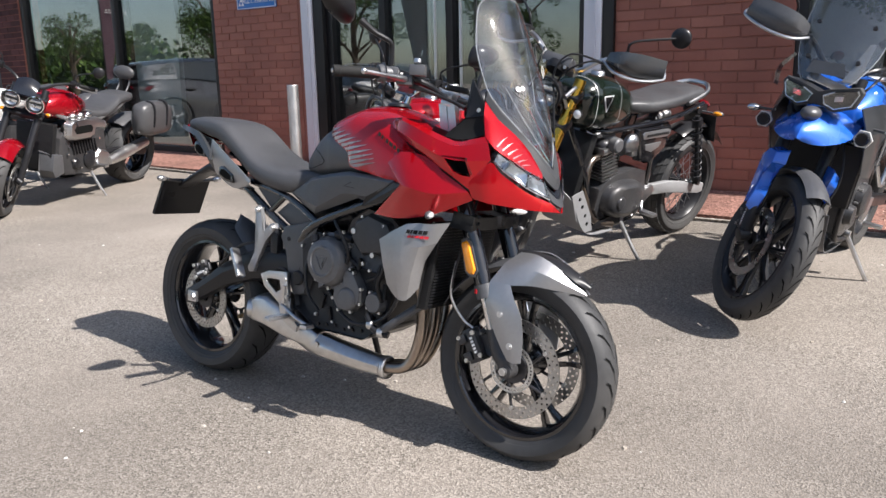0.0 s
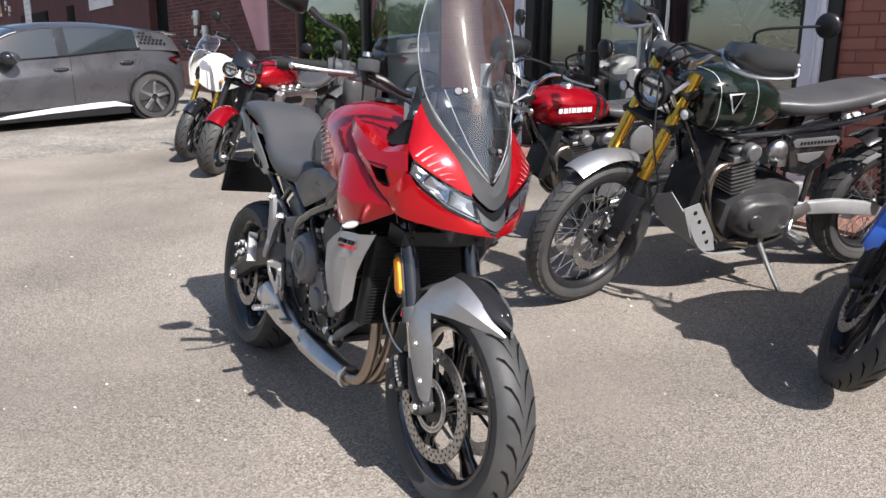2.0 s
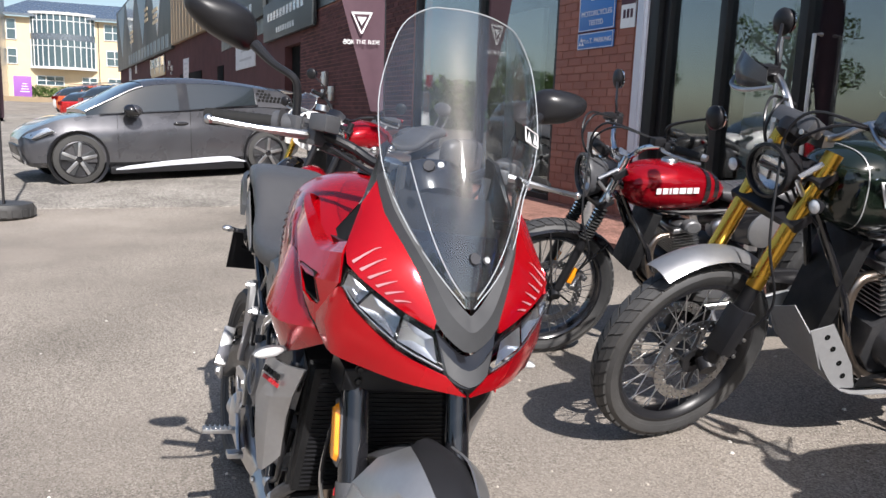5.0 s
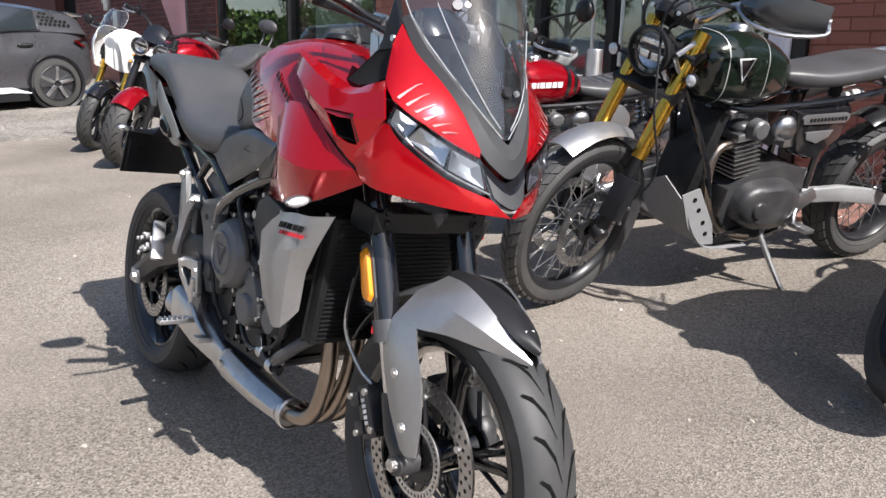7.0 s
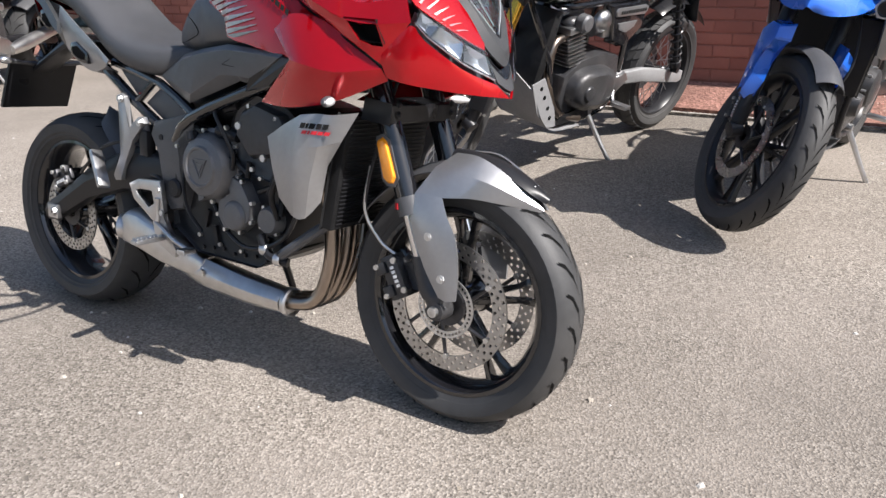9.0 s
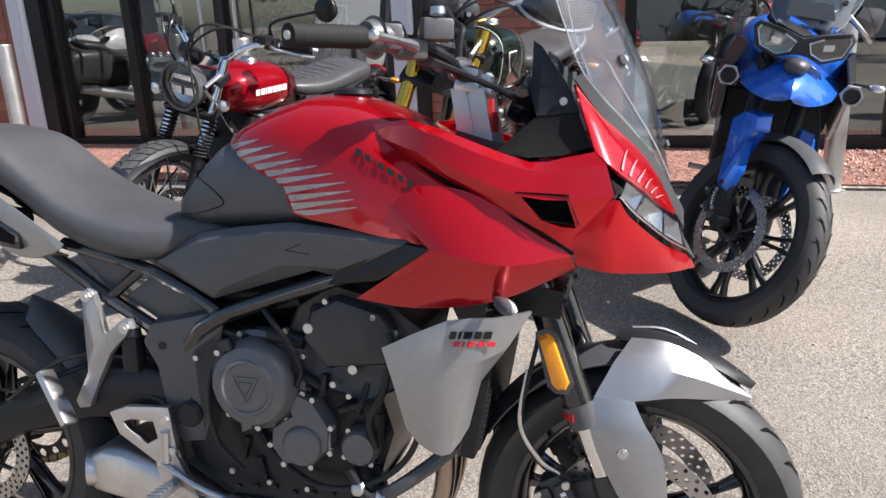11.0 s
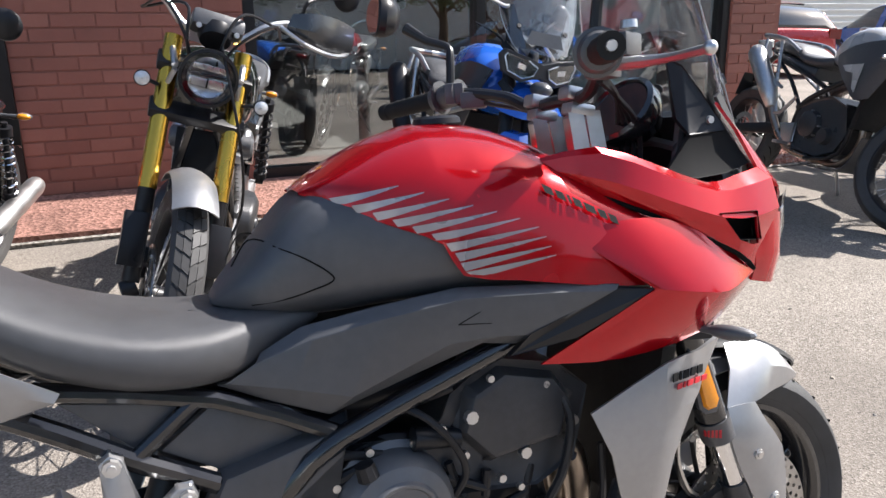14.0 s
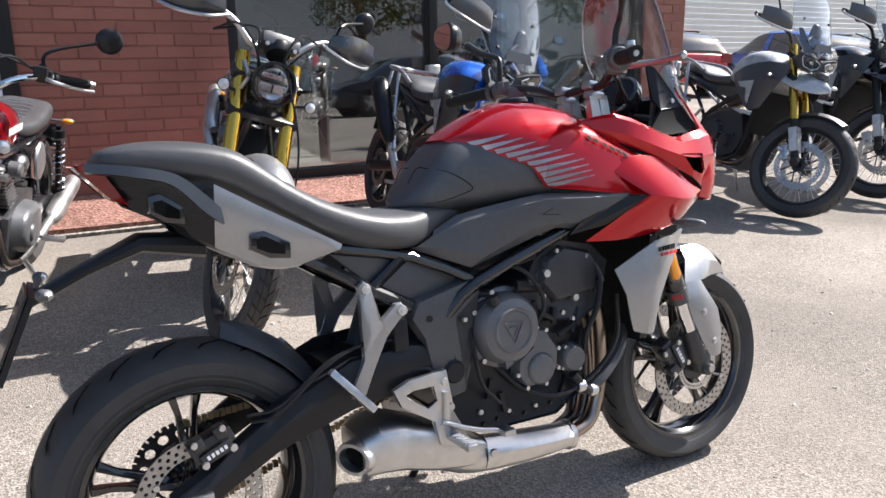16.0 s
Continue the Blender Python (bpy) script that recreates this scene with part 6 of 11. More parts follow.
    cyl(bm, (0.095, -0.145, 0.60), (0.105, -0.145, 0.56), 0.007, None, 8)
    cyl(bm, (0.155, -0.145, 0.575), (0.150, -0.145, 0.535), 0.007, None, 8)
    cyl(bm, (-0.03, -0.165, 0.615), (-0.035, -0.165, 0.635), 0.016, 0.014, 10)
    tube(bm, [(-0.01, -0.12, 0.455), (0.06, -0.135, 0.385), (0.16, -0.155, 0.355), (0.27, -0.155, 0.39), (0.335, -0.165, 0.47), (0.345, -0.16, 0.58)], 0.006, 8, 5)
    for x, z, r, dx, dz in ((-0.075, 0.600, 0.010, 0.05, 0.02), (-0.060, 0.640, 0.008, 0.06, -0.01), (0.235, 0.560, 0.009, -0.02, -0.06), (0.175, 0.500, 0.008, 0.05, 0.02), (0.255, 0.500, 0.010, 0.0, -0.05), (0.060, 0.700, 0.012, 0.05, 0.01)):
        cyl(bm, (x, -0.128, z), (x + dx, -0.136, z + dz), r, r * 0.85, 10)
    tube(bm, [(0.02, -0.13, 0.70), (0.06, -0.165, 0.68), (0.10, -0.168, 0.63), (0.115, -0.160, 0.585), (0.10, -0.150, 0.55)], 0.0055, 8, 5)
    tube(bm, [(0.26, -0.13, 0.70), (0.29, -0.160, 0.64), (0.275, -0.165, 0.56), (0.245, -0.158, 0.50), (0.25, -0.140, 0.44)], 0.0075, 8, 5)
    tube(bm, [(-0.08, -0.12, 0.60), (-0.085, -0.150, 0.52), (-0.07, -0.155, 0.43), (-0.02, -0.150, 0.37)], 0.005, 8, 5)
    tube(bm, [(0.20, -0.15, 0.395), (0.235, -0.155, 0.35), (0.285, -0.14, 0.335)], 0.012, 10, 4)
    part("engine_fitting", bm, M_SATIN, t)
    bm = bmesh.new()
    lathe(bm, [(0.014, -0.012), (0.017, -0.008), (0.017, 0.008), (0.014, 0.012)], (0, 0, 0), "X", 16)
    bm.transform(Matrix.Translation((0.262, -0.148, 0.342)))
    lathe(bm, [(0.013, -0.012), (0.016, -0.008), (0.016, 0.008), (0.013, 0.012)], (0.22, -0.153, 0.362), "X", 16)
    part("hose_clip", bm, M_STEEL, t)
    bm = bmesh.new()
    for x, z, r in ((0.085, 0.655, 0.007), (0.165, 0.715, 0.006), (0.255, 0.690, 0.006), (0.288, 0.600, 0.007), (0.175, 0.560, 0.007), (0.205, 0.540, 0.006), (-0.105, 0.590, 0.006), (-0.06, 0.350, 0.007), (0.02, 0.335, 0.006), (0.10, 0.330, 0.006)):
        bolt(bm, (x, -0.150 if z > 0.53 else -0.118, z), (0, -1, 0), r, 0.008)
    part("bolt", bm, M_STEEL, t)
    bm = bmesh.new()
    lathe(bm, [(0.001, 0.152), (0.060, 0.150), (0.085, 0.140), (0.095, 0.10)], (0.07, 0, 0.45), "Y", 32)
    part("alternator_cover", bm, M_ENGINE, t)
    # frame
    bm = bmesh.new()
    tube(bm, [(0.47, -0.075, 0.86), (0.33, -0.142, 0.808), (0.205, -0.150, 0.765), (-0.06, -0.140, 0.668), (-0.14, -0.125, 0.60)], 0.0165, 12, 3)
    tube(bm, [(-0.42, -0.110, 0.795), (-0.212, -0.118, 0.748), (-0.06, -0.132, 0.674)], 0.0125, 10, 2)
    tube(bm, [(-0.70, -0.085, 0.875), (-0.482, -0.112, 0.790), (-0.322, -0.116, 0.690), (-0.205, -0.118, 0.625), (-0.15, -0.115, 0.58)], 0.0145, 10, 2)
    tube(bm, [(-0.235, -0.118, 0.752), (-0.315, -0.116, 0.690)], 0.011, 10, 1)
    pair("frame_tube", bm, M_GLOSSB, t, "gloss black steel frame tubes")
    bm = bmesh.new()
    prism(bm, [(-0.395, 0.775), (-0.250, 0.745), (-0.315, 0.700)], -0.100, -0.108)
    prism(bm, [(-0.215, 0.740), (-0.085, 0.682), (-0.150, 0.610), (-0.285, 0.690)], -0.100, -0.109)
    pair("frame_infill", bm, M_BLACKP, t, bevel=0.002)
    bm = bmesh.new()
    prism(bm, [(-0.04, 0.690), (-0.055, 0.650), (-0.120, 0.605), (-0.085, 0.470), (-0.105, 0.410), (-0.160, 0.400), (-0.185, 0.450), (-0.205, 0.560), (-0.235, 0.612), (-0.215, 0.650), (-0.145, 0.665)], -0.105, -0.140, inset=0.05)
    fr = pair("frame_cover", bm, M_BLACKP, t, "matt black frame cover", bevel=0.005)
    bm = bmesh.new()
    bolt(bm, (-0.188, -0.136, 0.604), (0, -1, 0), 0.009, 0.006)
    lathe(bm, [(0.001, -0.150), (0.022, -0.150), (0.027, -0.144), (0.028, -0.13)], (-0.135, 0, 0.470), "Y", 20)
    part("pivot_cap", bm, M_SATIN, t)
    bm = bmesh.new()
    ellipsoid(bm, (0.02, 0, 0.70), (0.22, 0.10, 0.06), 16, 10)
    ellipsoid(bm, (-0.19, 0, 0.675), (0.11, 0.075, 0.06), 16, 10)
    part("airbox", bm, M_SATIN, t)
    # swingarm, shock, hugger
    rings = []
    for x, z, h in ((-0.13, 0.485, 0.060), (-0.25, 0.500, 0.062), (-0.38, 0.490, 0.064), (-0.55, 0.430, 0.052), (-0.70, 0.345, 0.040), (-0.775, 0.312, 0.034)):
        rings.append([(x, -0.100, z + h), (x, -0.132, z + h * 0.8), (x, -0.140, z + h * 0.1), (x, -0.130, z - h * 0.85), (x, -0.100, z - h)])
    bm = bmesh.new()
    loft(bm, rings)
    pair("swingarm", bm, M_SATIN, t, "matt black swingarm", bevel=0.004, sharp=20)
    bm = bmesh.new()
    box(bm, (-0.34, 0, 0.49), (0.14, 0.24, 0.07))
    tube(bm, [(-0.30, 0.02, 0.53), (-0.24, 0.02, 0.68)], 0.032, 12, 1)
    part("swingarm_bridge", bm, M_SATIN, t, bevel=0.01)
    bm = bmesh.new()
    box(bm, (-0.722, -0.139, 0.320), (0.052, 0.014, 0.044))
    lathe(bm, [(0.004, -0.156), (0.014, -0.156), (0.016, -0.146)], (-0.713, 0, 0.320), "Y", 6)
    pair("axle_block", bm, M_ALU, t, "bright chain adjuster block", bevel=0.003)
    bm = bmesh.new()
    rows = []
    for k in range(11):  # tapers to a point over the tyre
        f = k / 10
        a, half = radians(26 + 48 * f), 0.072 * math.sqrt(max(0.01, 1 - max(0.0, (f - 0.45) / 0.55) ** 2))
        rows.append([(RX + (0.344 + 0.012 * f - 0.04 * e * e) * math.cos(a), half * e, RZ + (0.344 + 0.012 * f - 0.04 * e * e) * math.sin(a)) for e in (-1, -0.75, -0.4, 0, 0.4, 0.75, 1)])
    skin(bm, rows, 1, 1, 0.003)
    part("hugger", bm, M_BLACKP, t, "black rear hugger")
    caliper(t, (-0.685, -0.104, 0.432), radians(68), -1, M_DARKM, "grey rear brake caliper", 0.85)
    bm = bmesh.new()
    tube(bm, [(-0.60, -0.115, 0.455), (-0.55, -0.145, 0.470), (-0.45, -0.148, 0.545), (-0.36, -0.140, 0.575), (-0.26, -0.13, 0.57)], 0.0045, 6, 5)
    tube(bm, [(-0.61, -0.115, 0.47), (-0.54, -0.142, 0.485), (-0.44, -0.145, 0.555), (-0.34, -0.140, 0.582)], 0.0035, 6, 5)
    part("brake_line", bm, M_SATIN, t)
    # exhaust
    bm = bmesh.new()
    for y in (-0.075, 0.0, 0.075):
        tube(bm, [(0.30, y, 0.575), (0.345, y, 0.53), (0.362, y * 0.85, 0.42), (0.354, y * 0.7 - 0.01, 0.315), (0.312, y * 0.5 - 0.03, 0.226), (0.225, y * 0.35 - 0.055, 0.206)], 0.0195, 12, 5)
    part("exhaust_header", bm, M_EXH, t, "heat-tinted steel exhaust headers")
    bm = bmesh.new()
    tube(bm, [(0.235, -0.072, 0.206), (0.09, -0.080, 0.216), (-0.07, -0.084, 0.236), (-0.15, -0.085, 0.268)], [0.034, 0.042, 0.046, 0.050], 16, 3)
    part("exhaust_pipe", bm, M_STEEL, t)
    bm = bmesh.new()
    lathe(bm, [(0.036, 0.0), (0.040, 0.004), (0.040, 0.016), (0.036, 0.020)], (0, 0, 0), "X", 20)
    bm.transform(Matrix.Translation((0.222, -0.072, 0.206)))
    part("exhaust_clamp", bm, M_STEEL, t)
    rows = [[(0.226, -0.092, 0.238), (0.224, -0.114, 0.214), (0.220, -0.106, 0.188)], [(0.09, -0.106, 0.256), (0.09, -0.130, 0.228), (0.09, -0.120, 0.196)], [(-0.050, -0.112, 0.280), (-0.053, -0.136, 0.246), (-0.055, -0.124, 0.206)]]
    bm = bmesh.new()
    skin(bm, rows, 3, 3, 0.003)
    part("heat_shield", bm, M_STEEL, t, "brushed steel heat shield")
    bm = bmesh.new()
    bolt(bm, (-0.038, -0.134, 0.246), (0, -1, 0), 0.011, 0.006)
    part("bolt", bm, M_STEEL, t)
    rings = []
    for x, zc, w, h in ((-0.05, 0.248, 0.050, 0.030), (-0.12, 0.270, 0.066, 0.044), (-0.20, 0.300, 0.084, 0.056), (-0.285, 0.328, 0.092, 0.058), (-0.335, 0.330, 0.088, 0.054), (-0.372, 0.320, 0.074, 0.046)):
        rings.append(oval(x, zc, w, h, 5.0, 24, -0.074))
    bm = bmesh.new()
    loft(bm, rings)
    part("silencer", bm, M_STEEL, t, "brushed steel underslung silencer", bevel=0.004, sharp=24)
    bm = bmesh.new()
    rr = [[(0.0, 0.030 * math.cos(a), 0.024 * math.sin(a)) for a in (2 * math.pi * k / 20 for k in range(20))] for _ in range(1)]
    ringset = []
    for x, k in ((0.0, 1.3), (-0.022, 1.35), (-0.030, 1.25), (-0.030, 1.0), (-0.006, 0.95)):
        ringset.append([(x, y * k, z * k) for _, y, z in rr[0]])
    loft(bm, ringset)
    mo = Matrix.Translation((-0.366, -0.108, 0.322)) @ Matrix.Rotation(radians(32), 4, "Z") @ Matrix.Scale(1.2, 4)
    bm.transform(mo)
    tip = part("exhaust_tip", bm, M_STEEL, t, "oval silencer outlet")
    bm = bmesh.new()
    ellipsoid(bm, (-0.010, 0, 0), (0.004, 0.028, 0.022), 16, 8)
    bm.transform(mo)
    part("outlet_bore", bm, M_HOLLOWSHADE, tip)
    # foot rests
    bm = bmesh.new()
    outer = [(-0.168, 0.488), (-0.262, 0.482), (-0.302, 0.466), (-0.284, 0.424), (-0.204, 0.372), (-0.156, 0.404)]
    inner = [(-0.204, 0.456), (-0.253, 0.456), (-0.272, 0.450), (-0.263, 0.436), (-0.220, 0.408), (-0.196, 0.422)]
    loops = [[bm.verts.new((x, y, z)) for x, z in q] for y in (-0.150, -0.165) for q in (outer, inner)]
    for k in range(6):
        n = (k + 1) % 6
        for a, b in ((0, 1), (2, 3), (0, 2), (1, 3)):
            bm.faces.new((loops[a][k], loops[a][n], loops[b][n], loops[b][k]))
    bmesh.ops.recalc_face_normals(bm, faces=bm.faces)
    prism(bm, [(-0.206, 0.376), (-0.160, 0.396), (-0.160, 0.372), (-0.172, 0.332), (-0.110, 0.302), (-0.116, 0.280), (-0.194, 0.316)], -0.151, -0.164)
    hang = pair("foot_hanger", bm, M_ALU, t, "bright cast foot rest hanger", bevel=0.003)
    for s in (-1, 1):
        bm = bmesh.new()
        box(bm, (-0.165, s * 0.210, 0.330), (0.026, 0.095, 0.013))
        for k in range(6):
            box(bm, (-0.165, s * (0.185 + 0.013 * k), 0.339), (0.024, 0.006, 0.006))
        part("foot_peg", bm, M_ALU, t, bevel=0.003)
        bm = bmesh.new()
        for x, z in ((-0.176, 0.462), (-0.163, 0.400)):
            bolt(bm, (x, s * 0.164, z), (0, s, 0), 0.009, 0.006)
        part("bolt", bm, M_STEEL, t)
        bm = bmesh.new()
        prism(bm, [(-0.357, 0.703), (-0.343, 0.713), (-0.329, 0.704), (-0.319, 0.624), (-0.311, 0.619), (-0.272, 0.652), (-0.254, 0.651), (-0.247, 0.636), (-0.299, 0.585), (-0.330, 0.528), (-0.360, 0.466), (-0.384, 0.462), (-0.392, 0.477), (-0.357, 0.541), (-0.333, 0.600)], s * 0.134, s * 0.150)
        ph = part("passenger_hanger", bm, M_SILVERP, t, "silver Y-shaped passenger foot rest hanger", bevel=0.003)
        bm = bmesh.new()
        for x, z, y in ((-0.342, 0.698, 0.152), (-0.260, 0.638, 0.152)):
            bolt(bm, (x, s * y, z), (0, s, 0), 0.012, 0.006)
            bolt(bm, (x, s * (y + 0.006), z), (0, s, 0), 0.006, 0.003)
        part("bolt", bm, M_STEEL, ph)
        bm = bmesh.new()
        box(bm, (-0.404, s * 0.186, 0.496), (0.125, 0.034, 0.016), Matrix.Rotation(radians(50), 4, "Y") @ Matrix.Rotation(s * radians(14), 4, "Z"))
        part("passenger_peg", bm, M_ALU, t, "folded aluminium passenger peg", bevel=0.004)
    bm = bmesh.new()
    box(bm, (-0.262, -0.128, 0.580), (0.034, 0.030, 0.070))
    cyl(bm, (-0.262, -0.128, 0.615), (-0.262, -0.128, 0.632), 0.018, 0.016, 12)
    tube(bm, [(-0.262, -0.128, 0.545), (-0.255, -0.130, 0.50), (-0.20, -0.14, 0.49), (-0.185, -0.145, 0.455)], 0.007, 8, 4)
    part("fluid_reservoir", bm, M_SATIN, t, bevel=0.004)
    bm = bmesh.new()
    cyl(bm, (-0.175, -0.168, 0.440), (-0.178, -0.168, 0.375), 0.008, None, 10)
    tube(bm, [(-0.19, -0.165, 0.37), (-0.11, -0.172, 0.335), (-0.04, -0.178, 0.318)], 0.007, 8, 3)
    box(bm, (-0.035, -0.190, 0.318), (0.03, 0.04, 0.014))
    part("brake_pedal", bm, M_ALU, t, bevel=0.002)
    side_stand(t, (-0.02, 0.13, 0.30), (-0.10, 0.335, -0.055), M_SATIN)
    for ob in t.children_recursive:
        if ob.type == "MESH" and "wheel" not in ob.name and "wheel" not in ob.parent.name:
            for v in ob.data.vertices:
                if v.co.x < -0.55 and v.co.z > 0.86:
                    v.co.x = -0.55 + (v.co.x + 0.55) * 0.88


build_hero()


# ---- the other motorcycles ----
def steer(obs, deg, top=(0.46, 0, 1.0), rake=26):
    """Turn the front assembly about the steering head."""
    ax = V(-math.sin(radians(rake)), 0, math.cos(radians(rake)))
    m = Matrix.Translation(top) @ Matrix.Rotation(radians(deg), 4, ax) @ Matrix.Translation(-Vector(top))
    for o in obs:
        o.matrix_basis = m @ o.matrix_basis


def coil(bm, a, b, r, turns, wire, seg=10):
    a, b = Vector(a), Vector(b)
    d = (b - a).normalized()
    u = d.orthogonal().normalized()
    w = d.cross(u)
    n = turns * seg
    tube(bm, [a.lerp(b, k / n) + r * (u * math.cos(2 * math.pi * k / seg) + w * math.sin(2 * math.pi * k / seg)) for k in range(n + 1)], wire, 5, 1)


def loft_x(bm, rows, n=2.6, count=24, sub=3):
    """A body along x from (x, top, bottom, half width) stations."""
    rings = [oval(x, (a + b) / 2, w, (a - b) / 2, n, count) for x, a, b, w in rows]
    loft(bm, [r for r in zip(*[spline(c, sub) for c in zip(*rings)])])


def forks(t, top, axle, half, r, tube_mat, lower_mat, gaiter=False, guard=None, lower_len=0.30):
    obs = []
    for s in (-1, 1):
        a, b = V(top[0], s * half, top[1]), V(axle[0], s * half, axle[1])
        d = (b - a).normalized()
        mid = b - d * lower_len
        bm = bmesh.new()
        cyl(bm, a - d * 0.05, mid + d * 0.02, r, None, 16)
        f = part("fork_tube", bm, tube_mat, t)
        obs.append(f)
        bm = bmesh.new()
        cyl(bm, mid, b - d * 0.03, r * 0.92 if guard else r * 1.05, r * 0.95, 14)
        cyl(bm, b - V(0, 0.018 * s, 0) - d * 0.02, b + V(0, 0.02 * s, 0), r * 1.05, None, 12)
        part("fork_leg", bm, lower_mat, f, bevel=0.002)
        if gaiter:
            bm = bmesh.new()
            g0, n = mid - d * 0.17, 11
            pts, rad = [], []
            for k in range(n * 2 + 1):
                pts.append(g0 + d * 0.19 * k / (2 * n))
                rad.append(r * (1.55 if k % 2 else 1.15))
            tube(bm, pts, rad, 14, 1)
            part("fork_gaiter", bm, M_GRIP, f, "black rubber fork gaiter")
        if guard:
            bm = bmesh.new()
            n = V(-d.z, 0, d.x)
            q0, q1 = b - d * 0.235, b - d * 0.075
            side = V(0, s * (r + 0.008), 0)
            w = 0.030
            slab(bm, [q0 - n * w * 0.8 + side, q0 + n * w + side, q1 + n * w * 0.9 + side, q1 - n * w * 0.7 + side], V(0, s * 0.012, 0))
            slab(bm, [q0 + n * w + side, q0 + n * (w + 0.006) - side * 0.6, q1 + n * (w + 0.004) - side * 0.6, q1 + n * w * 0.9 + side], V(0, s * 0.010, 0) + n * 0.004)
            part("fork_guard", bm, guard, f, "plastic fork guard", bevel=0.004)
    bm = bmesh.new()
    for k in (0.04, 0.24):
        c = V(top[0], 0, top[1]).lerp(V(axle[0], 0, axle[1]), k)
        box(bm, c, (0.07, half * 2 + r * 2.6, 0.032), Matrix.Rotation(radians(26), 4, "Y"))
    obs.append(part("fork_yoke", bm, M_SATIN, t, bevel=0.006))
    return obs


def bar_set(t, z, x, half, back, mat, rise=0.08, guards=None, mirrors=None, mirror_round=True, lever_mat=None):
    """Handlebar, grips, levers, switches; optional handguards and mirrors."""
    obs = []
    bm = bmesh.new()
    side = [(x, 0.07, z - rise), (x - back * 0.15, 0.16, z - rise * 0.3), (x - back * 0.5, 0.26, z), (x - back, half, z - 0.01)]
    tube(bm, [(a, -b, c) for a, b, c in side[::-1]] + side, 0.012, 10, 4)
    box(bm, (x, 0, z - rise - 0.012), (0.05, 0.13, 0.04))
    obs.append(part("handlebar", bm, mat, t, bevel=0.0))
    for s in (-1, 1):
        e, d = V(x - back, s * half, z - 0.01), V(-back * 0.5, s * (half - 0.26), -0.01).normalized()
        bm = bmesh.new()
        cyl(bm, e - d * 0.125, e, 0.0165, None, 12)
        cyl(bm, e - d * 0.13, e - d * 0.12, 0.021, None, 12)
        obs.append(part("grip", bm, M_GRIP, t, "black rubber grip"))
        bm = bmesh.new()
        cyl(bm, e, e + d * 0.02, 0.015, 0.013, 12)
        tube(bm, [e - d * 0.15 + V(0.03, 0, -0.005), e - d * 0.11 + V(0.055, 0, -0.01), e - d * 0.02 + V(0.04, 0, -0.02), e + d * 0.025 + V(0.03, 0, -0.02)], [0.008, 0.007, 0.005, 0.006], 8, 4)
        obs.append(part("lever", bm, lever_mat or M_ALU, t, "bright metal lever"))
        bm = bmesh.new()
        box(bm, e - d * 0.16, (0.05, 0.05, 0.045))
        box(bm, e - d * 0.17 + V(0.035, 0, 0.02), (0.05, 0.045, 0.032))
        obs.append(part("switchgear", bm, M_SATIN, t, bevel=0.006))
        if guards:
            rows = [[e + V(0.035, s * 0.03, 0.055), e - d * 0.06 + V(0.095, 0, 0.065), e - d * 0.15 + V(0.105, 0, 0.055), e - d * 0.22 + V(0.07, 0, 0.03)],
                    [e + V(0.045, s * 0.035, 0.0), e - d * 0.06 + V(0.115, 0, 0.005), e - d * 0.15 + V(0.12, 0, 0.0), e - d * 0.23 + V(0.07, 0, -0.01)],
                    [e + V(0.03, s * 0.03, -0.035), e - d * 0.06 + V(0.095, 0, -0.045), e - d * 0.14 + V(0.10, 0, -0.04), e - d * 0.22 + V(0.06, 0, -0.03)]]
            bm = bmesh.new()
            skin(bm, rows, 3, 2, 0.006)
            g = part("hand_guard", bm, guards, t, "hand guard with a bright rail")
            obs.append(g)
            bm = bmesh.new()
            tube(bm, [e + d * 0.012, e + d * 0.03 + V(0.04, 0, -0.03), e - d * 0.05 + V(0.11, 0, -0.05), e - d * 0.16 + V(0.115, 0, -0.045), e - d * 0.25 + V(0.05, 0, -0.02)], 0.0075, 8, 4)
            part("guard_rail", bm, M_ALU, g)
        if mirrors:
            mx, my, mz = mirrors
            obs.append(mirror_on(t, e - d * 0.17 + V(0, 0, 0.03), e - d * 0.17 + V(0.0, s * 0.02, 0.09), V(x + mx, s * my, mz), (-1, -s * 0.1, 0.05), (0.048, 0.075), mirror_round))
    return obs


def fin_block(t, x, z, w, d, n, tilt=8):
    bm = bmesh.new()
    m = Matrix.Translation((x, 0, z)) @ Matrix.Rotation(radians(tilt), 4, "Y")
    for k in range(n):
        box(bm, m @ V(0, 0, 0.017 * k), (d * 1.06, w * (1.04 - 0.02 * k), 0.0045), m.to_3x3().to_4x4())
    ob = part("cooling_fin", bm, M_ALU, t, "polished-edge cylinder fin")
    bm = bmesh.new()
    box(bm, m @ V(0, 0, 0.017 * n / 2 - 0.01), (d * 0.78, w * 0.82, 0.017 * n), m.to_3x3().to_4x4())
    part("cylinder", bm, M_ENGINE, t, bevel=0.008)
    bm = bmesh.new()
    box(bm, m @ V(0, 0, 0.017 * n + 0.018), (d * 1.0, w * 0.98, 0.030), m.to_3x3().to_4x4(), 0, (0.92, 0.96))
    part("cylinder_head", bm, M_ALU, t, "bright cylinder head", bevel=0.006)
    for s in (-1, 1):
        bm = bmesh.new()
        ellipsoid(bm, m @ V(0, s * w * 0.24, 0.017 * n + 0.042), (d * 0.40, w * 0.20, 0.030), 16, 8)
        part("rocker_cover", bm, M_ENGINE, t)
    return ob


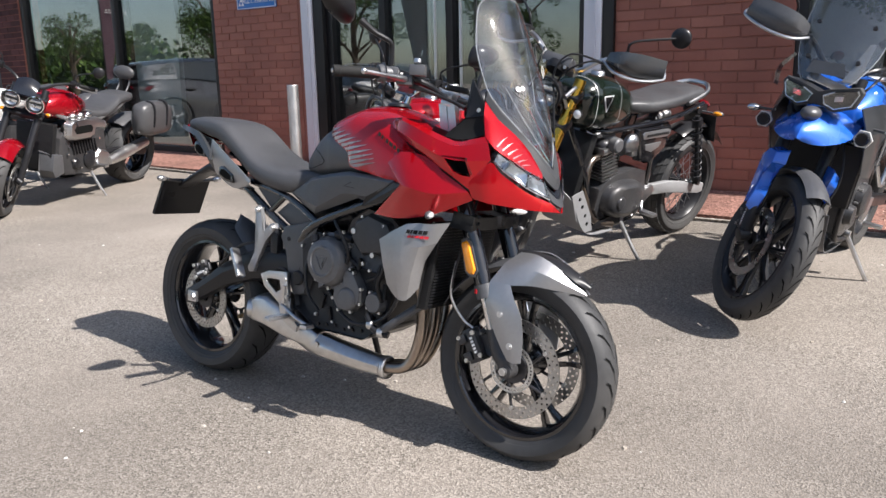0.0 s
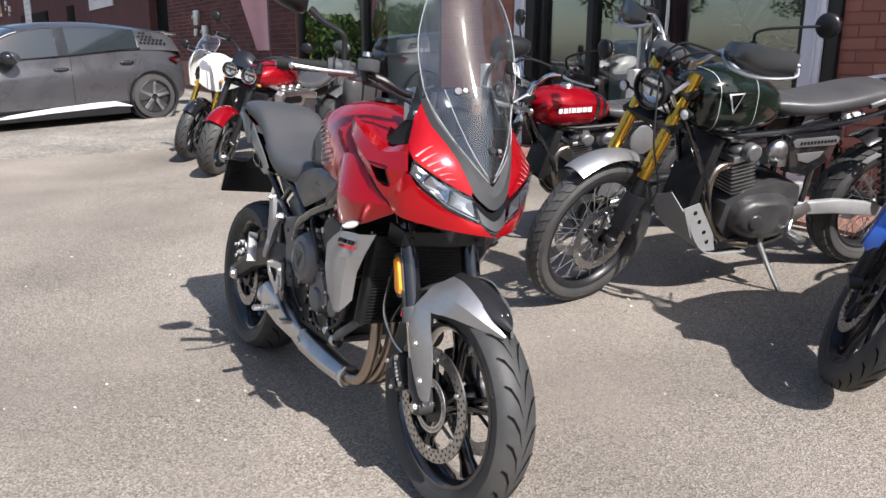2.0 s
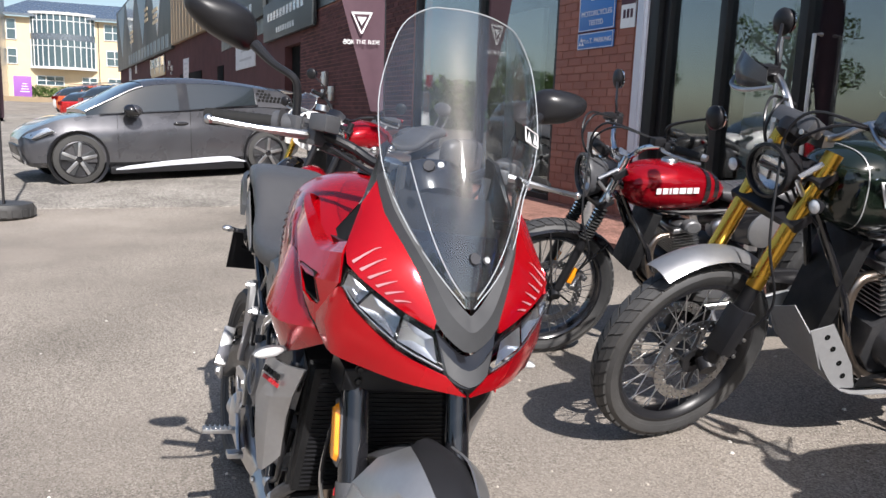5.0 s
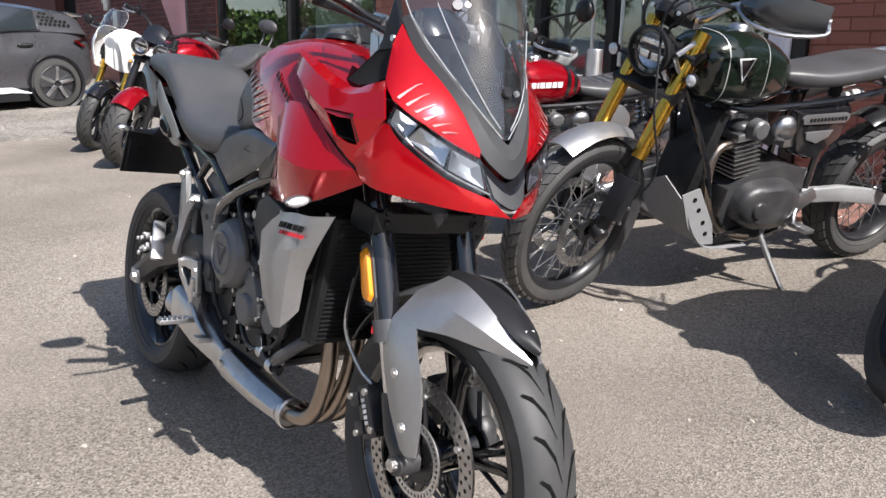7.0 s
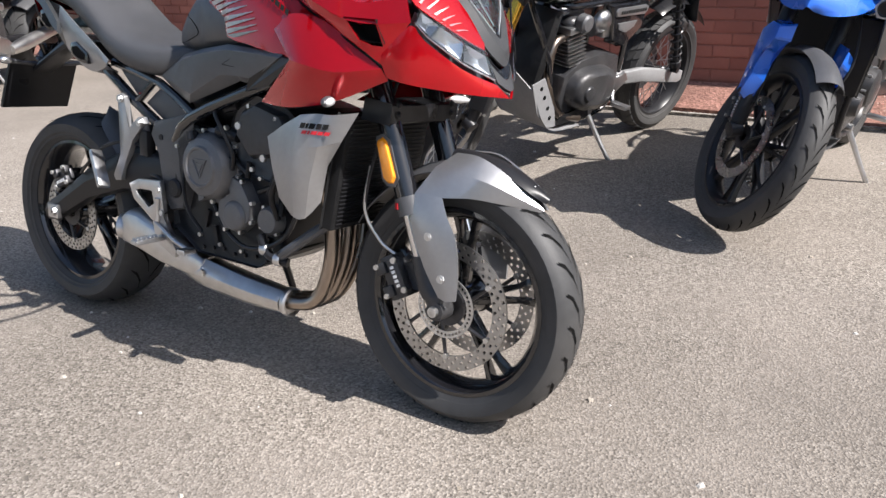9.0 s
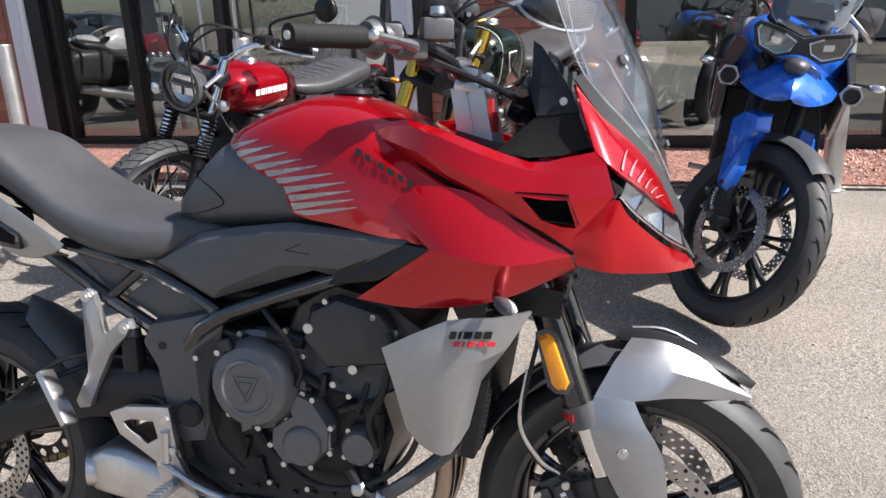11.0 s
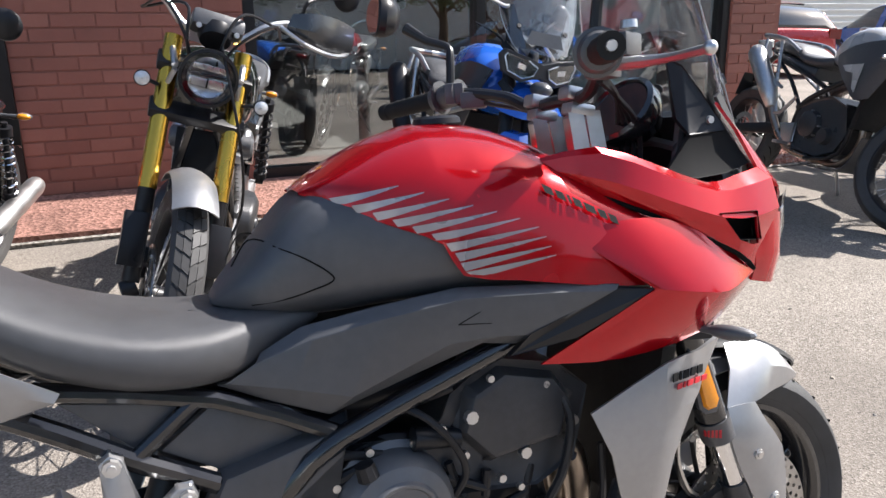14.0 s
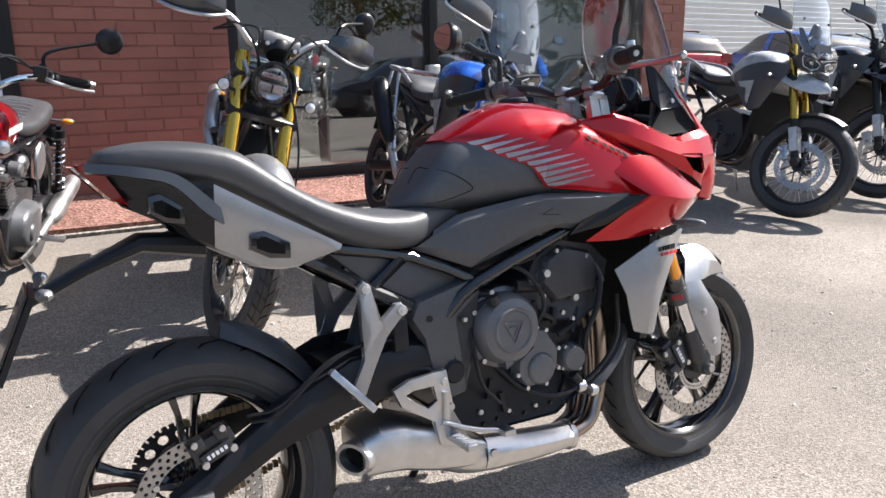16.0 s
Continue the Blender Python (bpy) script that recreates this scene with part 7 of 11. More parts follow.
def twin_engine(t, cover, fins_z=0.52):
    """A parallel-twin engine with round-ended covers, fins, carburettor bodies."""
    bm = bmesh.new()
    prism(bm, [(-0.22, 0.40), (-0.20, 0.52), (-0.08, 0.55), (0.10, 0.53), (0.20, 0.47), (0.22, 0.36), (0.16, 0.28), (-0.08, 0.26), (-0.20, 0.30)], -0.13, 0.13)
    part("engine_block", bm, M_ENGINE, t, "dark parallel-twin engine block", bevel=0.012)
    for s in (-1, 1):
        bm = bmesh.new()
        outline = []
        for k in range(28):
            a = 2 * math.pi * k / 28
            c, q = math.cos(a), math.sin(a)
            outline.append((0.005 + 0.180 * math.copysign(abs(c) ** 0.8, c), 0.395 + (0.108 - 0.022 * c * (1 if q < 0 else -0.4)) * math.copysign(abs(q) ** 0.8, q)))
        prism(bm, outline, s * 0.120, s * 0.165, inset=0.07)
        prism(bm, [(0.005 + (x - 0.005) * 0.93, 0.395 + (z - 0.395) * 0.93) for x, z in outline], s * 0.165, s * 0.186, inset=0.30)
        lathe(bm, [(0.001, s * 0.196), (0.030, s * 0.196), (0.036, s * 0.188), (0.038, s * 0.176)], (0.07, 0, 0.39), "Y", 24)
        c = part("engine_cover", bm, cover, t, "rounded engine side cover", bevel=0.010)
        bm = bmesh.new()
        for k in range(10):
            a = 2 * math.pi * k / 10
            bolt(bm, (0.005 + 0.165 * math.cos(a), s * 0.142, 0.395 + 0.092 * math.sin(a)), (0, s, 0), 0.006, 0.012)
        part("bolt", bm, M_STEEL, c)
    fin_block(t, 0.115, fins_z, 0.24, 0.12, 8)
    bm = bmesh.new()
    for s in (-1, 1):
        cyl(bm, (0.0, s * 0.075, 0.655), (-0.12, s * 0.08, 0.665), 0.033, 0.036, 14)
        box(bm, (-0.085, s * 0.095, 0.66), (0.09, 0.06, 0.085))
    part("throttle_body", bm, M_ALU, t, "cast throttle body", bevel=0.006)
    for s in (-1, 1):  # polished side cover of the inlet and the round head cover before it
        bm = bmesh.new()
        ellipsoid(bm, (-0.045, s * 0.105, 0.690), (0.058, 0.034, 0.052), 18, 12)
        part("inlet_cover", bm, M_ALU, t, "polished rounded inlet cover")
        bm = bmesh.new()
        lathe(bm, [(0.001, s * 0.150), (0.030, s * 0.148), (0.040, s * 0.140), (0.042, s * 0.105)], (0.115, 0, 0.700), "Y", 24)
        part("head_cover", bm, M_COVER, t)
    bm = bmesh.new()
    for s in (-1, 1):
        tube(bm, [(0.17, s * 0.075, 0.635), (0.255, s * 0.085, 0.62), (0.285, s * 0.095, 0.52), (0.26, s * 0.11, 0.38), (0.19, s * 0.12, 0.29), (0.05, s * 0.135, 0.255)], 0.019, 12, 4)
    part("exhaust_header", bm, M_EXH, t, "curved exhaust header")


def rear_shocks(t, lo, hi, y, spring):
    for s in (-1, 1):
        a, b = V(lo[0], s * y, lo[1]), V(hi[0], s * y, hi[1])
        d = (b - a).normalized()
        bm = bmesh.new()
        cyl(bm, a, b, 0.013, None, 10)
        cyl(bm, a + d * 0.02, a + d * 0.05, 0.030, None, 14)
        cyl(bm, b - d * 0.06, b - d * 0.02, 0.030, None, 14)
        cyl(bm, a - V(0, 0.018, 0), a + V(0, 0.018, 0), 0.016, None, 10)
        sh = part("shock_absorber", bm, M_SATIN, t)
        bm = bmesh.new()
        coil(bm, a + d * 0.05, b - d * 0.06, 0.027, 8, 0.0055)
        part("spring", bm, spring, sh)


def swing(t, rx, rz, mat, y=0.115):
    bm = bmesh.new()
    for s in (-1, 1):
        loft(bm, [[(x, s * (y - 0.016), z + h), (x, s * (y + 0.016), z + h), (x, s * (y + 0.016), z - h), (x, s * (y - 0.016), z - h)] for x, z, h in ((-0.20, 0.40, 0.030), (-0.45, 0.385, 0.036), (rx - 0.03, rz, 0.034), (rx - 0.07, rz, 0.026))])
    box(bm, (-0.24, 0, 0.40), (0.08, y * 2, 0.05))
    part("swingarm", bm, mat, t, "tubular swingarm", bevel=0.006)


def classic_bike(m, label, tank_mat, scrambler, group):
    """An upright parallel twin: the dark scrambler, or the red one with fork gaiters."""
    t = thing("motorcycle", m, label, "motorcycle", group)
    hw = 0.785 if scrambler else 0.735
    RF, RR = (0.345, 0.325) if scrambler else (0.336, 0.322)
    fw = make_wheel(t, "front_wheel", hw, RF, RF, 0.098 if scrambler else 0.108, RF - 0.078, "wire", 36, knobs=44, discs=(-0.062, 0.062) if scrambler else (0.062,), disc_r=0.155, hub=0.045, rim_mat=M_SATIN if scrambler else M_GLOSSB, holes=34)
    make_wheel(t, "rear_wheel", -hw, RR, RR, 0.150, RR - 0.098, "wire", 36, knobs=36, discs=(-0.07,), disc_r=0.125, hub=0.055, rim_mat=M_SATIN if scrambler else M_GLOSSB, holes=28)
    top = (0.500, 1.020) if scrambler else (0.470, 0.985)
    front = [fw]
    if scrambler:
        front += forks(t, top, (hw - 0.012, RF), 0.105, 0.0275, M_GOLD, M_SATIN, guard=M_SATIN, lower_len=0.33)
    else:
        front += forks(t, top, (hw - 0.01, RF), 0.098, 0.0205, M_CHROME, M_SATIN, gaiter=True, lower_len=0.34)
    for s in ((-1, 1) if scrambler else (1,)):
        front.append(caliper(t, (hw - 0.115, s * 0.075, RF + 0.06), radians(-24), s, M_SATIN if scrambler else M_ALU, "brake caliper", 0.9))
    bm = bmesh.new()
    if scrambler:
        fender_arc(bm, hw, RF, RF + 0.050, 0.062, 62, 128, 0.026)
        front.append(part("front_mudguard", bm, M_SILVERP, t, "short brushed aluminium front mudguard"))
    else:
        fender_arc(bm, hw, RF, RF + 0.030, 0.066, 40, 150, 0.034)
        for s in (-1, 1):
            tube(bm, [(hw + 0.02, s * 0.066, RF + 0.33), (hw + 0.0, s * 0.088, RF + 0.02)], 0.005, 6, 1)
            tube(bm, [(hw - 0.26, s * 0.066, RF + 0.24), (hw - 0.02, s * 0.088, RF + 0.02)], 0.005, 6, 1)
        front.append(part("front_mudguard", bm, M_GLOSSB, t, "gloss black front mudguard with stays"))
    for s in (-1, 1):
        bm = bmesh.new()
        q = V(hw - 0.055, s * (0.118 if scrambler else 0.108), RF + 0.045)
        box(bm, q + V(-0.03, 0, 0.05), (0.022, 0.012, 0.075), Matrix.Rotation(radians(-26), 4, "Y"))
        front.append(part("reflector", bm, M_AMBER, t, "amber side reflector", bevel=0.003))
    hx, hz, hr = (0.610, 0.985, 0.083) if scrambler else (0.590, 0.930, 0.095)
    front.append(round_lamp(t, (hx, 0, hz), (1, 0, -0.02), hr, 0.10, M_SATIN if scrambler else M_BLACKP))
    for s in (-1, 1):
        bm = bmesh.new()
        tube(bm, [(top[0] + 0.02, s * 0.105, hz + 0.05), (hx - 0.02, s * 0.096, hz + 0.01)], 0.010, 8, 1)
        tube(bm, [(top[0] + 0.05, s * 0.105, hz - 0.06), (hx - 0.02, s * 0.094, hz)], 0.008, 8, 1)
        front.append(part("headlight_bracket", bm, M_ALU, t))
    bm = bmesh.new()
    lathe(bm, [(0.001, -0.016), (0.045, -0.016), (0.052, 0.0), (0.052, 0.022), (0.046, 0.026), (0.001, 0.026)], (0, 0, 0), "Z", 24)
    bm.transform(Matrix.Translation((hx - 0.05, 0, hz + 0.118)) @ Matrix.Rotation(radians(-42), 4, "Y"))
    front.append(part("instrument", bm, M_SATIN, t, "round black instrument"))
    if scrambler:
        bm = bmesh.new()
        box(bm, (hx - 0.065, 0, hz + 0.150), (0.075, 0.155, 0.055), Matrix.Rotation(radians(-30), 4, "Y"))
        front.append(part("instrument_cowl", bm, M_BLACKP, t, "black instrument cowl", bevel=0.018))
        for s in (-1, 1):
            bm = bmesh.new()
            bolt(bm, (hx - 0.028, s * 0.055, hz + 0.140), (1, 0, 0.2), 0.009, 0.006)
            front.append(part("cowl_screw", bm, M_STEEL, t))
    for s in (-1, 1):
        bm = bmesh.new()
        q = V(top[0] + 0.080, s * 0.175, hz - 0.050)
        tube(bm, [(top[0] + 0.050, s * 0.110, hz - 0.066), q - V(0.012, 0, 0)], 0.006, 8, 1)
        cup = bmesh.new()
        lathe(cup, [(0.001, -0.024), (0.014, -0.020), (0.022, -0.006), (0.0235, 0.006), (0.021, 0.007)], (0, 0, 0), "X", 20)
        merge(bm, cup, Matrix.Translation(q))
        ind = part("indicator", bm, M_SATIN if scrambler else M_CHROME, t, "round indicator on a stalk")
        bm = bmesh.new()
        lathe(bm, [(0.001, 0.014), (0.012, 0.012), (0.021, 0.006)], (0, 0, 0), "X", 20)
        bm.transform(Matrix.Translation(q))
        part("indicator_lens", bm, M_CLEARLENS, ind, "clear round indicator lens")
        front.append(ind)
        indicator(t, (-0.78, s * 0.06, 0.79), (-0.80, s * 0.135, 0.79), M_AMBER, 0.017)
    if scrambler:
        front += bar_set(t, 1.200, 0.470, 0.425, 0.12, M_ALU, 0.10, guards=M_GREYP, mirrors=(-0.22, 0.44, 1.335))
    else:
        front += bar_set(t, 1.115, 0.430, 0.390, 0.16, M_CHROME, 0.09, mirrors=(-0.15, 0.445, 1.275))
    bm = bmesh.new()
    for k in range(4):
        s = -1 if k % 2 else 1
        tube(bm, [(0.40, s * 0.22, 1.14), (0.55, s * (0.16 - 0.03 * k), 1.18), (0.60, s * 0.05, 1.08), (0.52, s * 0.03, 0.92), (0.42, s * 0.05, 0.80)], 0.0048, 6, 5)
    tube(bm, [(0.60, 0.05, 1.08), (0.64, 0.14, 0.80), (0.60, 0.16, 0.58), (hw - 0.10, 0.10, 0.42)], 0.0045, 6, 6)
    front.append(part("cable", bm, M_SATIN, t))
    # tank
    bm = bmesh.new()
    if scrambler:
        loft_x(bm, [(-0.045, 0.905, 0.850, 0.060), (0.0, 0.965, 0.805, 0.104), (0.09, 1.020, 0.782, 0.130), (0.20, 1.052, 0.776, 0.143), (0.31, 1.056, 0.784, 0.145), (0.395, 1.028, 0.816, 0.126), (0.435, 0.980, 0.862, 0.080)], 2.9)
    else:
        loft_x(bm, [(-0.055, 0.880, 0.830, 0.055), (-0.01, 0.925, 0.795, 0.095), (0.08, 0.965, 0.770, 0.122), (0.19, 0.985, 0.765, 0.136), (0.30, 0.985, 0.775, 0.136), (0.385, 0.960, 0.800, 0.110), (0.425, 0.925, 0.840, 0.070)], 2.5)
    tank = part("fuel_tank", bm, tank_mat, t, "glossy rounded fuel tank", sharp=60)
    bm = bmesh.new()
    lathe(bm, [(0.001, 0.02), (0.030, 0.02), (0.036, 0.012), (0.038, -0.01)], (0.20, 0, 1.048 if scrambler else 0.980), "Z", 24)
    part("filler_cap", bm, M_ALU, tank)
    for s in (-1, 1):
        bm = bmesh.new()
        if scrambler:
            slab(bm, [(0.235, s * 0.1455, 0.975), (0.315, s * 0.1465, 0.975), (0.280, s * 0.1465, 0.890)], (0, s * 0.003, 0))
            part("badge", bm, M_INKWHT, tank)
            bm = bmesh.new()
            slab(bm, [(0.246, s * 0.1485, 0.970), (0.304, s * 0.1495, 0.970), (0.280, s * 0.1495, 0.906)], (0, s * 0.002, 0))
            part("badge_field", bm, M_GLOSSB, tank)
        else:
            bars(bm, (0.31 if s > 0 else 0.10, s * 0.1375, 0.872), (-1 if s > 0 else 1, 0, 0), (0, 0, 1), ((0, 0.022), (0.030, 0.024), (0.060, 0.010), (0.076, 0.025), (0.107, 0.030), (0.143, 0.024), (0.173, 0.026)), 0.026, 0.002)
            part("mark_bar", bm, M_INKWHT, tank)
    if scrambler:
        bm = bmesh.new()
        for x0 in (0.155, 0.345):
            a = oval(x0, 0.911 if x0 < 0.3 else 0.921, 0.1375 if x0 < 0.3 else 0.1395, 0.1275 if x0 < 0.3 else 0.1265, 2.9, 40)
            b = oval(x0 + 0.0035, 0.911 if x0 < 0.3 else 0.921, 0.1380 if x0 < 0.3 else 0.1385, 0.1280 if x0 < 0.3 else 0.1255, 2.9, 40)
            loft(bm, [[(p[0], p[1] * 1.02, 0.916 + (p[2] - 0.916) * 1.03) for p in r] for r in (a, b)], cap=False)
        part("tank_stripe", bm, M_GREYBIKE, tank, "thin cream tank stripes")
    else:
        bm = bmesh.new()
        for x0 in (-0.005, 0.045):
            xs = [-0.055, -0.01, 0.08, 0.19]
            def at(x):
                return [float(np.interp(x, xs, v)) for v in ((0.880, 0.925, 0.965, 0.985), (0.830, 0.795, 0.770, 0.765), (0.055, 0.095, 0.122, 0.136))]
            rr = []
            for x in (x0, x0 + 0.028):
                a, b, w = at(x)
                rr.append([(x - 0.10 * (p[2] - 0.86), p[1] * 1.03, p[2]) for p in oval(x, (a + b) / 2, w, (a - b) / 2 * 1.01, 2.5, 36)])
            loft(bm, rr, cap=False)
        part("tank_stripe", bm, M_GLOSSB, tank, "two slanted black tank stripes")
    # seat
    bm = bmesh.new()
    if scrambler:
        loft_x(bm, [(-0.70, 0.935, 0.900, 0.080), (-0.66, 0.950, 0.875, 0.120), (-0.52, 0.945, 0.860, 0.138), (-0.36, 0.925, 0.845, 0.140), (-0.20, 0.912, 0.835, 0.130), (-0.09, 0.915, 0.835, 0.105), (-0.03, 0.910, 0.855, 0.080)], 3.2)
    else:
        loft_x(bm, [(-0.64, 0.880, 0.835, 0.080), (-0.60, 0.905, 0.815, 0.118), (-0.46, 0.900, 0.800, 0.132), (-0.36, 0.885, 0.795, 0.135), (-0.22, 0.868, 0.790, 0.132), (-0.10, 0.870, 0.795, 0.108), (-0.04, 0.868, 0.815, 0.080)], 3.2)
    part("seat", bm, M_VINYL, t, "padded black seat", sharp=60)
    bm = bmesh.new()
    if scrambler:
        tube(bm, [(-0.48, -0.135, 0.872), (-0.66, -0.125, 0.915), (-0.76, -0.07, 0.945), (-0.785, 0, 0.950), (-0.76, 0.07, 0.945), (-0.66, 0.125, 0.915), (-0.48, 0.135, 0.872)], 0.013, 8, 4)
        part("grab_rail", bm, M_ALU, t, "bright passenger grab rail")
    else:
        for k in range(9):
            x = -0.56 + 0.052 * k
            z = float(np.interp(x, (-0.64, -0.60, -0.46, -0.36, -0.22, -0.10), (0.878, 0.903, 0.899, 0.884, 0.868, 0.870)))
            w = 0.118
            tube(bm, [(x, -w, z - 0.028), (x + 0.03, -w * 0.5, z - 0.001), (x + 0.036, 0, z + 0.002), (x + 0.03, w * 0.5, z - 0.001), (x, w, z - 0.028)], 0.0024, 5, 4)
        part("seat_stitching", bm, M_GREYDEC, t, "pale seat stitching")
    # rear mudguard, light, plate
    bm = bmesh.new()
    fender_arc(bm, -hw, RR, RR + 0.075, 0.075, 62, 142, 0.030)
    box(bm, (-0.80, 0, 0.80), (0.10, 0.10, 0.05))
    part("rear_mudguard", bm, M_SATIN if scrambler else M_GLOSSB, t, "black rear mudguard", bevel=0.003)
    bm = bmesh.new()
    ellipsoid(bm, (-0.855, 0, 0.815), (0.022, 0.06, 0.028), 16, 10)
    part("tail_light", bm, M_REDLENS, t, "red tail light")
    bm = bmesh.new()
    slab(bm, [(-0.865, -0.11, 0.76), (-0.865, 0.11, 0.76), (-0.905, 0.11, 0.60), (-0.905, -0.11, 0.60)], (-0.004, 0, 0))
    tube(bm, [(-0.80, 0, 0.80), (-0.86, 0, 0.75), (-0.885, 0, 0.66)], 0.012, 8, 3)
    part("number_plate", bm, M_PLATE, t, "blank dark plate")
    # frame
    bm = bmesh.new()
    for s in (-1, 1):
        tube(bm, [(0.44, s * 0.03, 0.90), (0.26, s * 0.075, 0.78), (-0.05, s * 0.10, 0.775), (-0.40, s * 0.115, 0.80), (-0.72, s * 0.09, 0.845)], 0.015, 10, 3)
        tube(bm, [(0.42, s * 0.03, 0.84), (0.30, s * 0.10, 0.55), (0.24, s * 0.11, 0.32), (0.10, s * 0.11, 0.245), (-0.16, s * 0.11, 0.255), (-0.24, s * 0.11, 0.40), (-0.26, s * 0.11, 0.62), (-0.30, s * 0.11, 0.78)], 0.0145, 10, 3)
    part("frame", bm, M_GLOSSB, t, "gloss black tubular frame")
    bm = bmesh.new()
    box(bm, (0.315, 0, 0.60), (0.045, 0.20, 0.34), Matrix.Rotation(radians(-16), 4, "Y"))
    part("radiator", bm, M_RADIATOR, t, "small black radiator", bevel=0.004)
    twin_engine(t, M_ENGINE if scrambler else M_COVER)
    swing(t, -hw, RR, M_SATINALU if scrambler else M_SATIN)
    rear_shocks(t, (-hw + 0.06, RR + 0.055), (-0.58, 0.80), 0.150, M_SATIN if scrambler else M_CHROME)
    # side panels
    for s in (-1, 1):
        bm = bmesh.new()
        prism(bm, [(-0.06, 0.765), (-0.09, 0.600), (-0.20, 0.560), (-0.33, 0.640), (-0.36, 0.770)], s * 0.105, s * 0.140, inset=0.06)
        pn = part("side_panel", bm, M_GLOSSB, t, "gloss black side panel", bevel=0.008)
        bm = bmesh.new()
        if scrambler:
            prism(bm, [(-0.085, 0.738), (-0.095, 0.712), (-0.32, 0.708), (-0.34, 0.722), (-0.34, 0.742), (-0.32, 0.750), (-0.10, 0.750)], s * 0.138, s * 0.147)
            prism(bm, [(-0.12, 0.680), (-0.13, 0.650), (-0.19, 0.632), (-0.25, 0.655), (-0.27, 0.682)], s * 0.138, s * 0.146)
            part("panel_plate", bm, M_SILVERP, pn, "pale side plates", bevel=0.004)
            bm = bmesh.new()
            bars(bm, (-0.12, s * 0.1478, 0.722), (-1, 0, 0), (0, 0, 1), tuple((0.019 * k, 0.013) for k in range(11)), 0.014, 0.0012)
            part("mark_bar", bm, M_INKBLK, pn)
        else:
            lathe(bm, [(0.001, s * 0.158), (0.060, s * 0.156), (0.092, s * 0.148), (0.096, s * 0.138)], (-0.235, 0, 0.665), "Y", 28)
            bmesh.ops.transform(bm, matrix=Matrix.Translation((-0.235, 0, 0.665)) @ Matrix.Diagonal((0.86, 1, 1.12, 1)) @ Matrix.Translation((0.235, 0, -0.665)), verts=bm.verts)
            part("number_board", bm, M_SILVERP, pn, "pale oval number board")
    # exhaust run and silencers
    bm = bmesh.new()
    if scrambler:
        tube(bm, [(0.05, -0.135, 0.26), (-0.14, -0.15, 0.36), (-0.24, -0.165, 0.56)], 0.022, 12, 4)
        for dz in (0.0, 0.085):
            tube(bm, [(-0.22, -0.165, 0.58 + dz), (-0.34, -0.185, 0.64 + dz), (-0.80, -0.185, 0.72 + dz)], [0.022, 0.034, 0.034], 14, 3)
        part("silencer", bm, M_STEEL, t, "high twin silencers")
    else:
        for s in (-1, 1):
            tube(bm, [(0.05, s * 0.135, 0.255), (-0.20, s * 0.155, 0.28), (-0.34, s * 0.165, 0.31), (-0.42, s * 0.17, 0.325)], 0.021, 12, 3)
            tube(bm, [(-0.40, s * 0.17, 0.32), (-0.47, s * 0.172, 0.335), (-0.86, s * 0.178, 0.40), (-0.90, s * 0.178, 0.406)], [0.022, 0.042, 0.044, 0.030], 16, 3)
        part("silencer", bm, M_STEEL, t, "low steel silencers")
    if scrambler:
        bm = bmesh.new()
        rows = [[(0.40, y, 0.50 - abs(y) * 0.5), (0.33, y * 1.1, 0.30), (0.24, y * 1.15, 0.235), (0.05, y * 1.15, 0.225)] for y in (-0.13, -0.07, 0, 0.07, 0.13)]
        skin(bm, rows, 3, 1, 0.004)
        for s in (-1, 1):
            prism(bm, [(0.425, 0.470), (0.345, 0.490), (0.245, 0.335), (0.215, 0.245), (0.285, 0.250), (0.365, 0.330)], s * 0.128, s * 0.134)
        part("skid_plate", bm, M_SATINALU, t, "brushed aluminium skid plate")
        # raised near-black discs stand for the dark inside drilled openings
        bm = bmesh.new()
        for s in (-1, 1):
            for x, z in ((0.36, 0.445), (0.33, 0.40), (0.295, 0.345), (0.27, 0.295)):
                lathe(bm, [(0.001, s * 0.1352), (0.010, s * 0.1352), (0.0105, s * 0.133)], (x, 0, z), "Y", 10)
        part("plate_hole", bm, M_HOLLOWSHADE, t)
        bm = bmesh.new()
        for s in (-1, 1):
            prism(bm, [(0.0, 0.315), (0.20, 0.290), (0.22, 0.252), (-0.02, 0.252)], s * 0.135, s * 0.142)
            for k in range(4):
                lathe(bm, [(0.001, s * 0.1435), (0.009, s * 0.1435), (0.0095, s * 0.14)], (0.03 + 0.045 * k, 0, 0.275), "Y", 8)
        part("lower_guard", bm, M_DARKM, t)
    for s in (-1, 1):
        bm = bmesh.new()
        tube(bm, [(-0.20, s * 0.13, 0.40), (-0.15, s * 0.17, 0.33), (-0.13, s * 0.20, 0.31)], 0.012, 8, 3)
        box(bm, (-0.13, s * 0.235, 0.315), (0.045, 0.09, 0.018))
        prism(bm, [(-0.24, 0.44), (-0.16, 0.42), (-0.10, 0.33), (-0.13, 0.30), (-0.20, 0.36), (-0.27, 0.40)], s * 0.150, s * 0.162)
        part("foot_peg", bm, M_ALU, t, "foot peg on a cast hanger", bevel=0.003)
    side_stand(t, (-0.03, 0.12, 0.27), (-0.14, 0.325, -0.058), M_ALU)
    if not scrambler:
        for ob in t.children_recursive:
            if ob.type == "MESH" and "wheel" not in ob.name and "wheel" not in ob.parent.name:
                for v in ob.data.vertices:
                    v.co.z -= 0.060 * max(0.0, min(1.0, (v.co.z - 0.50) / 0.25))
    steer(front, 15 if scrambler else 3, (top[0], 0, top[1]))
    return t


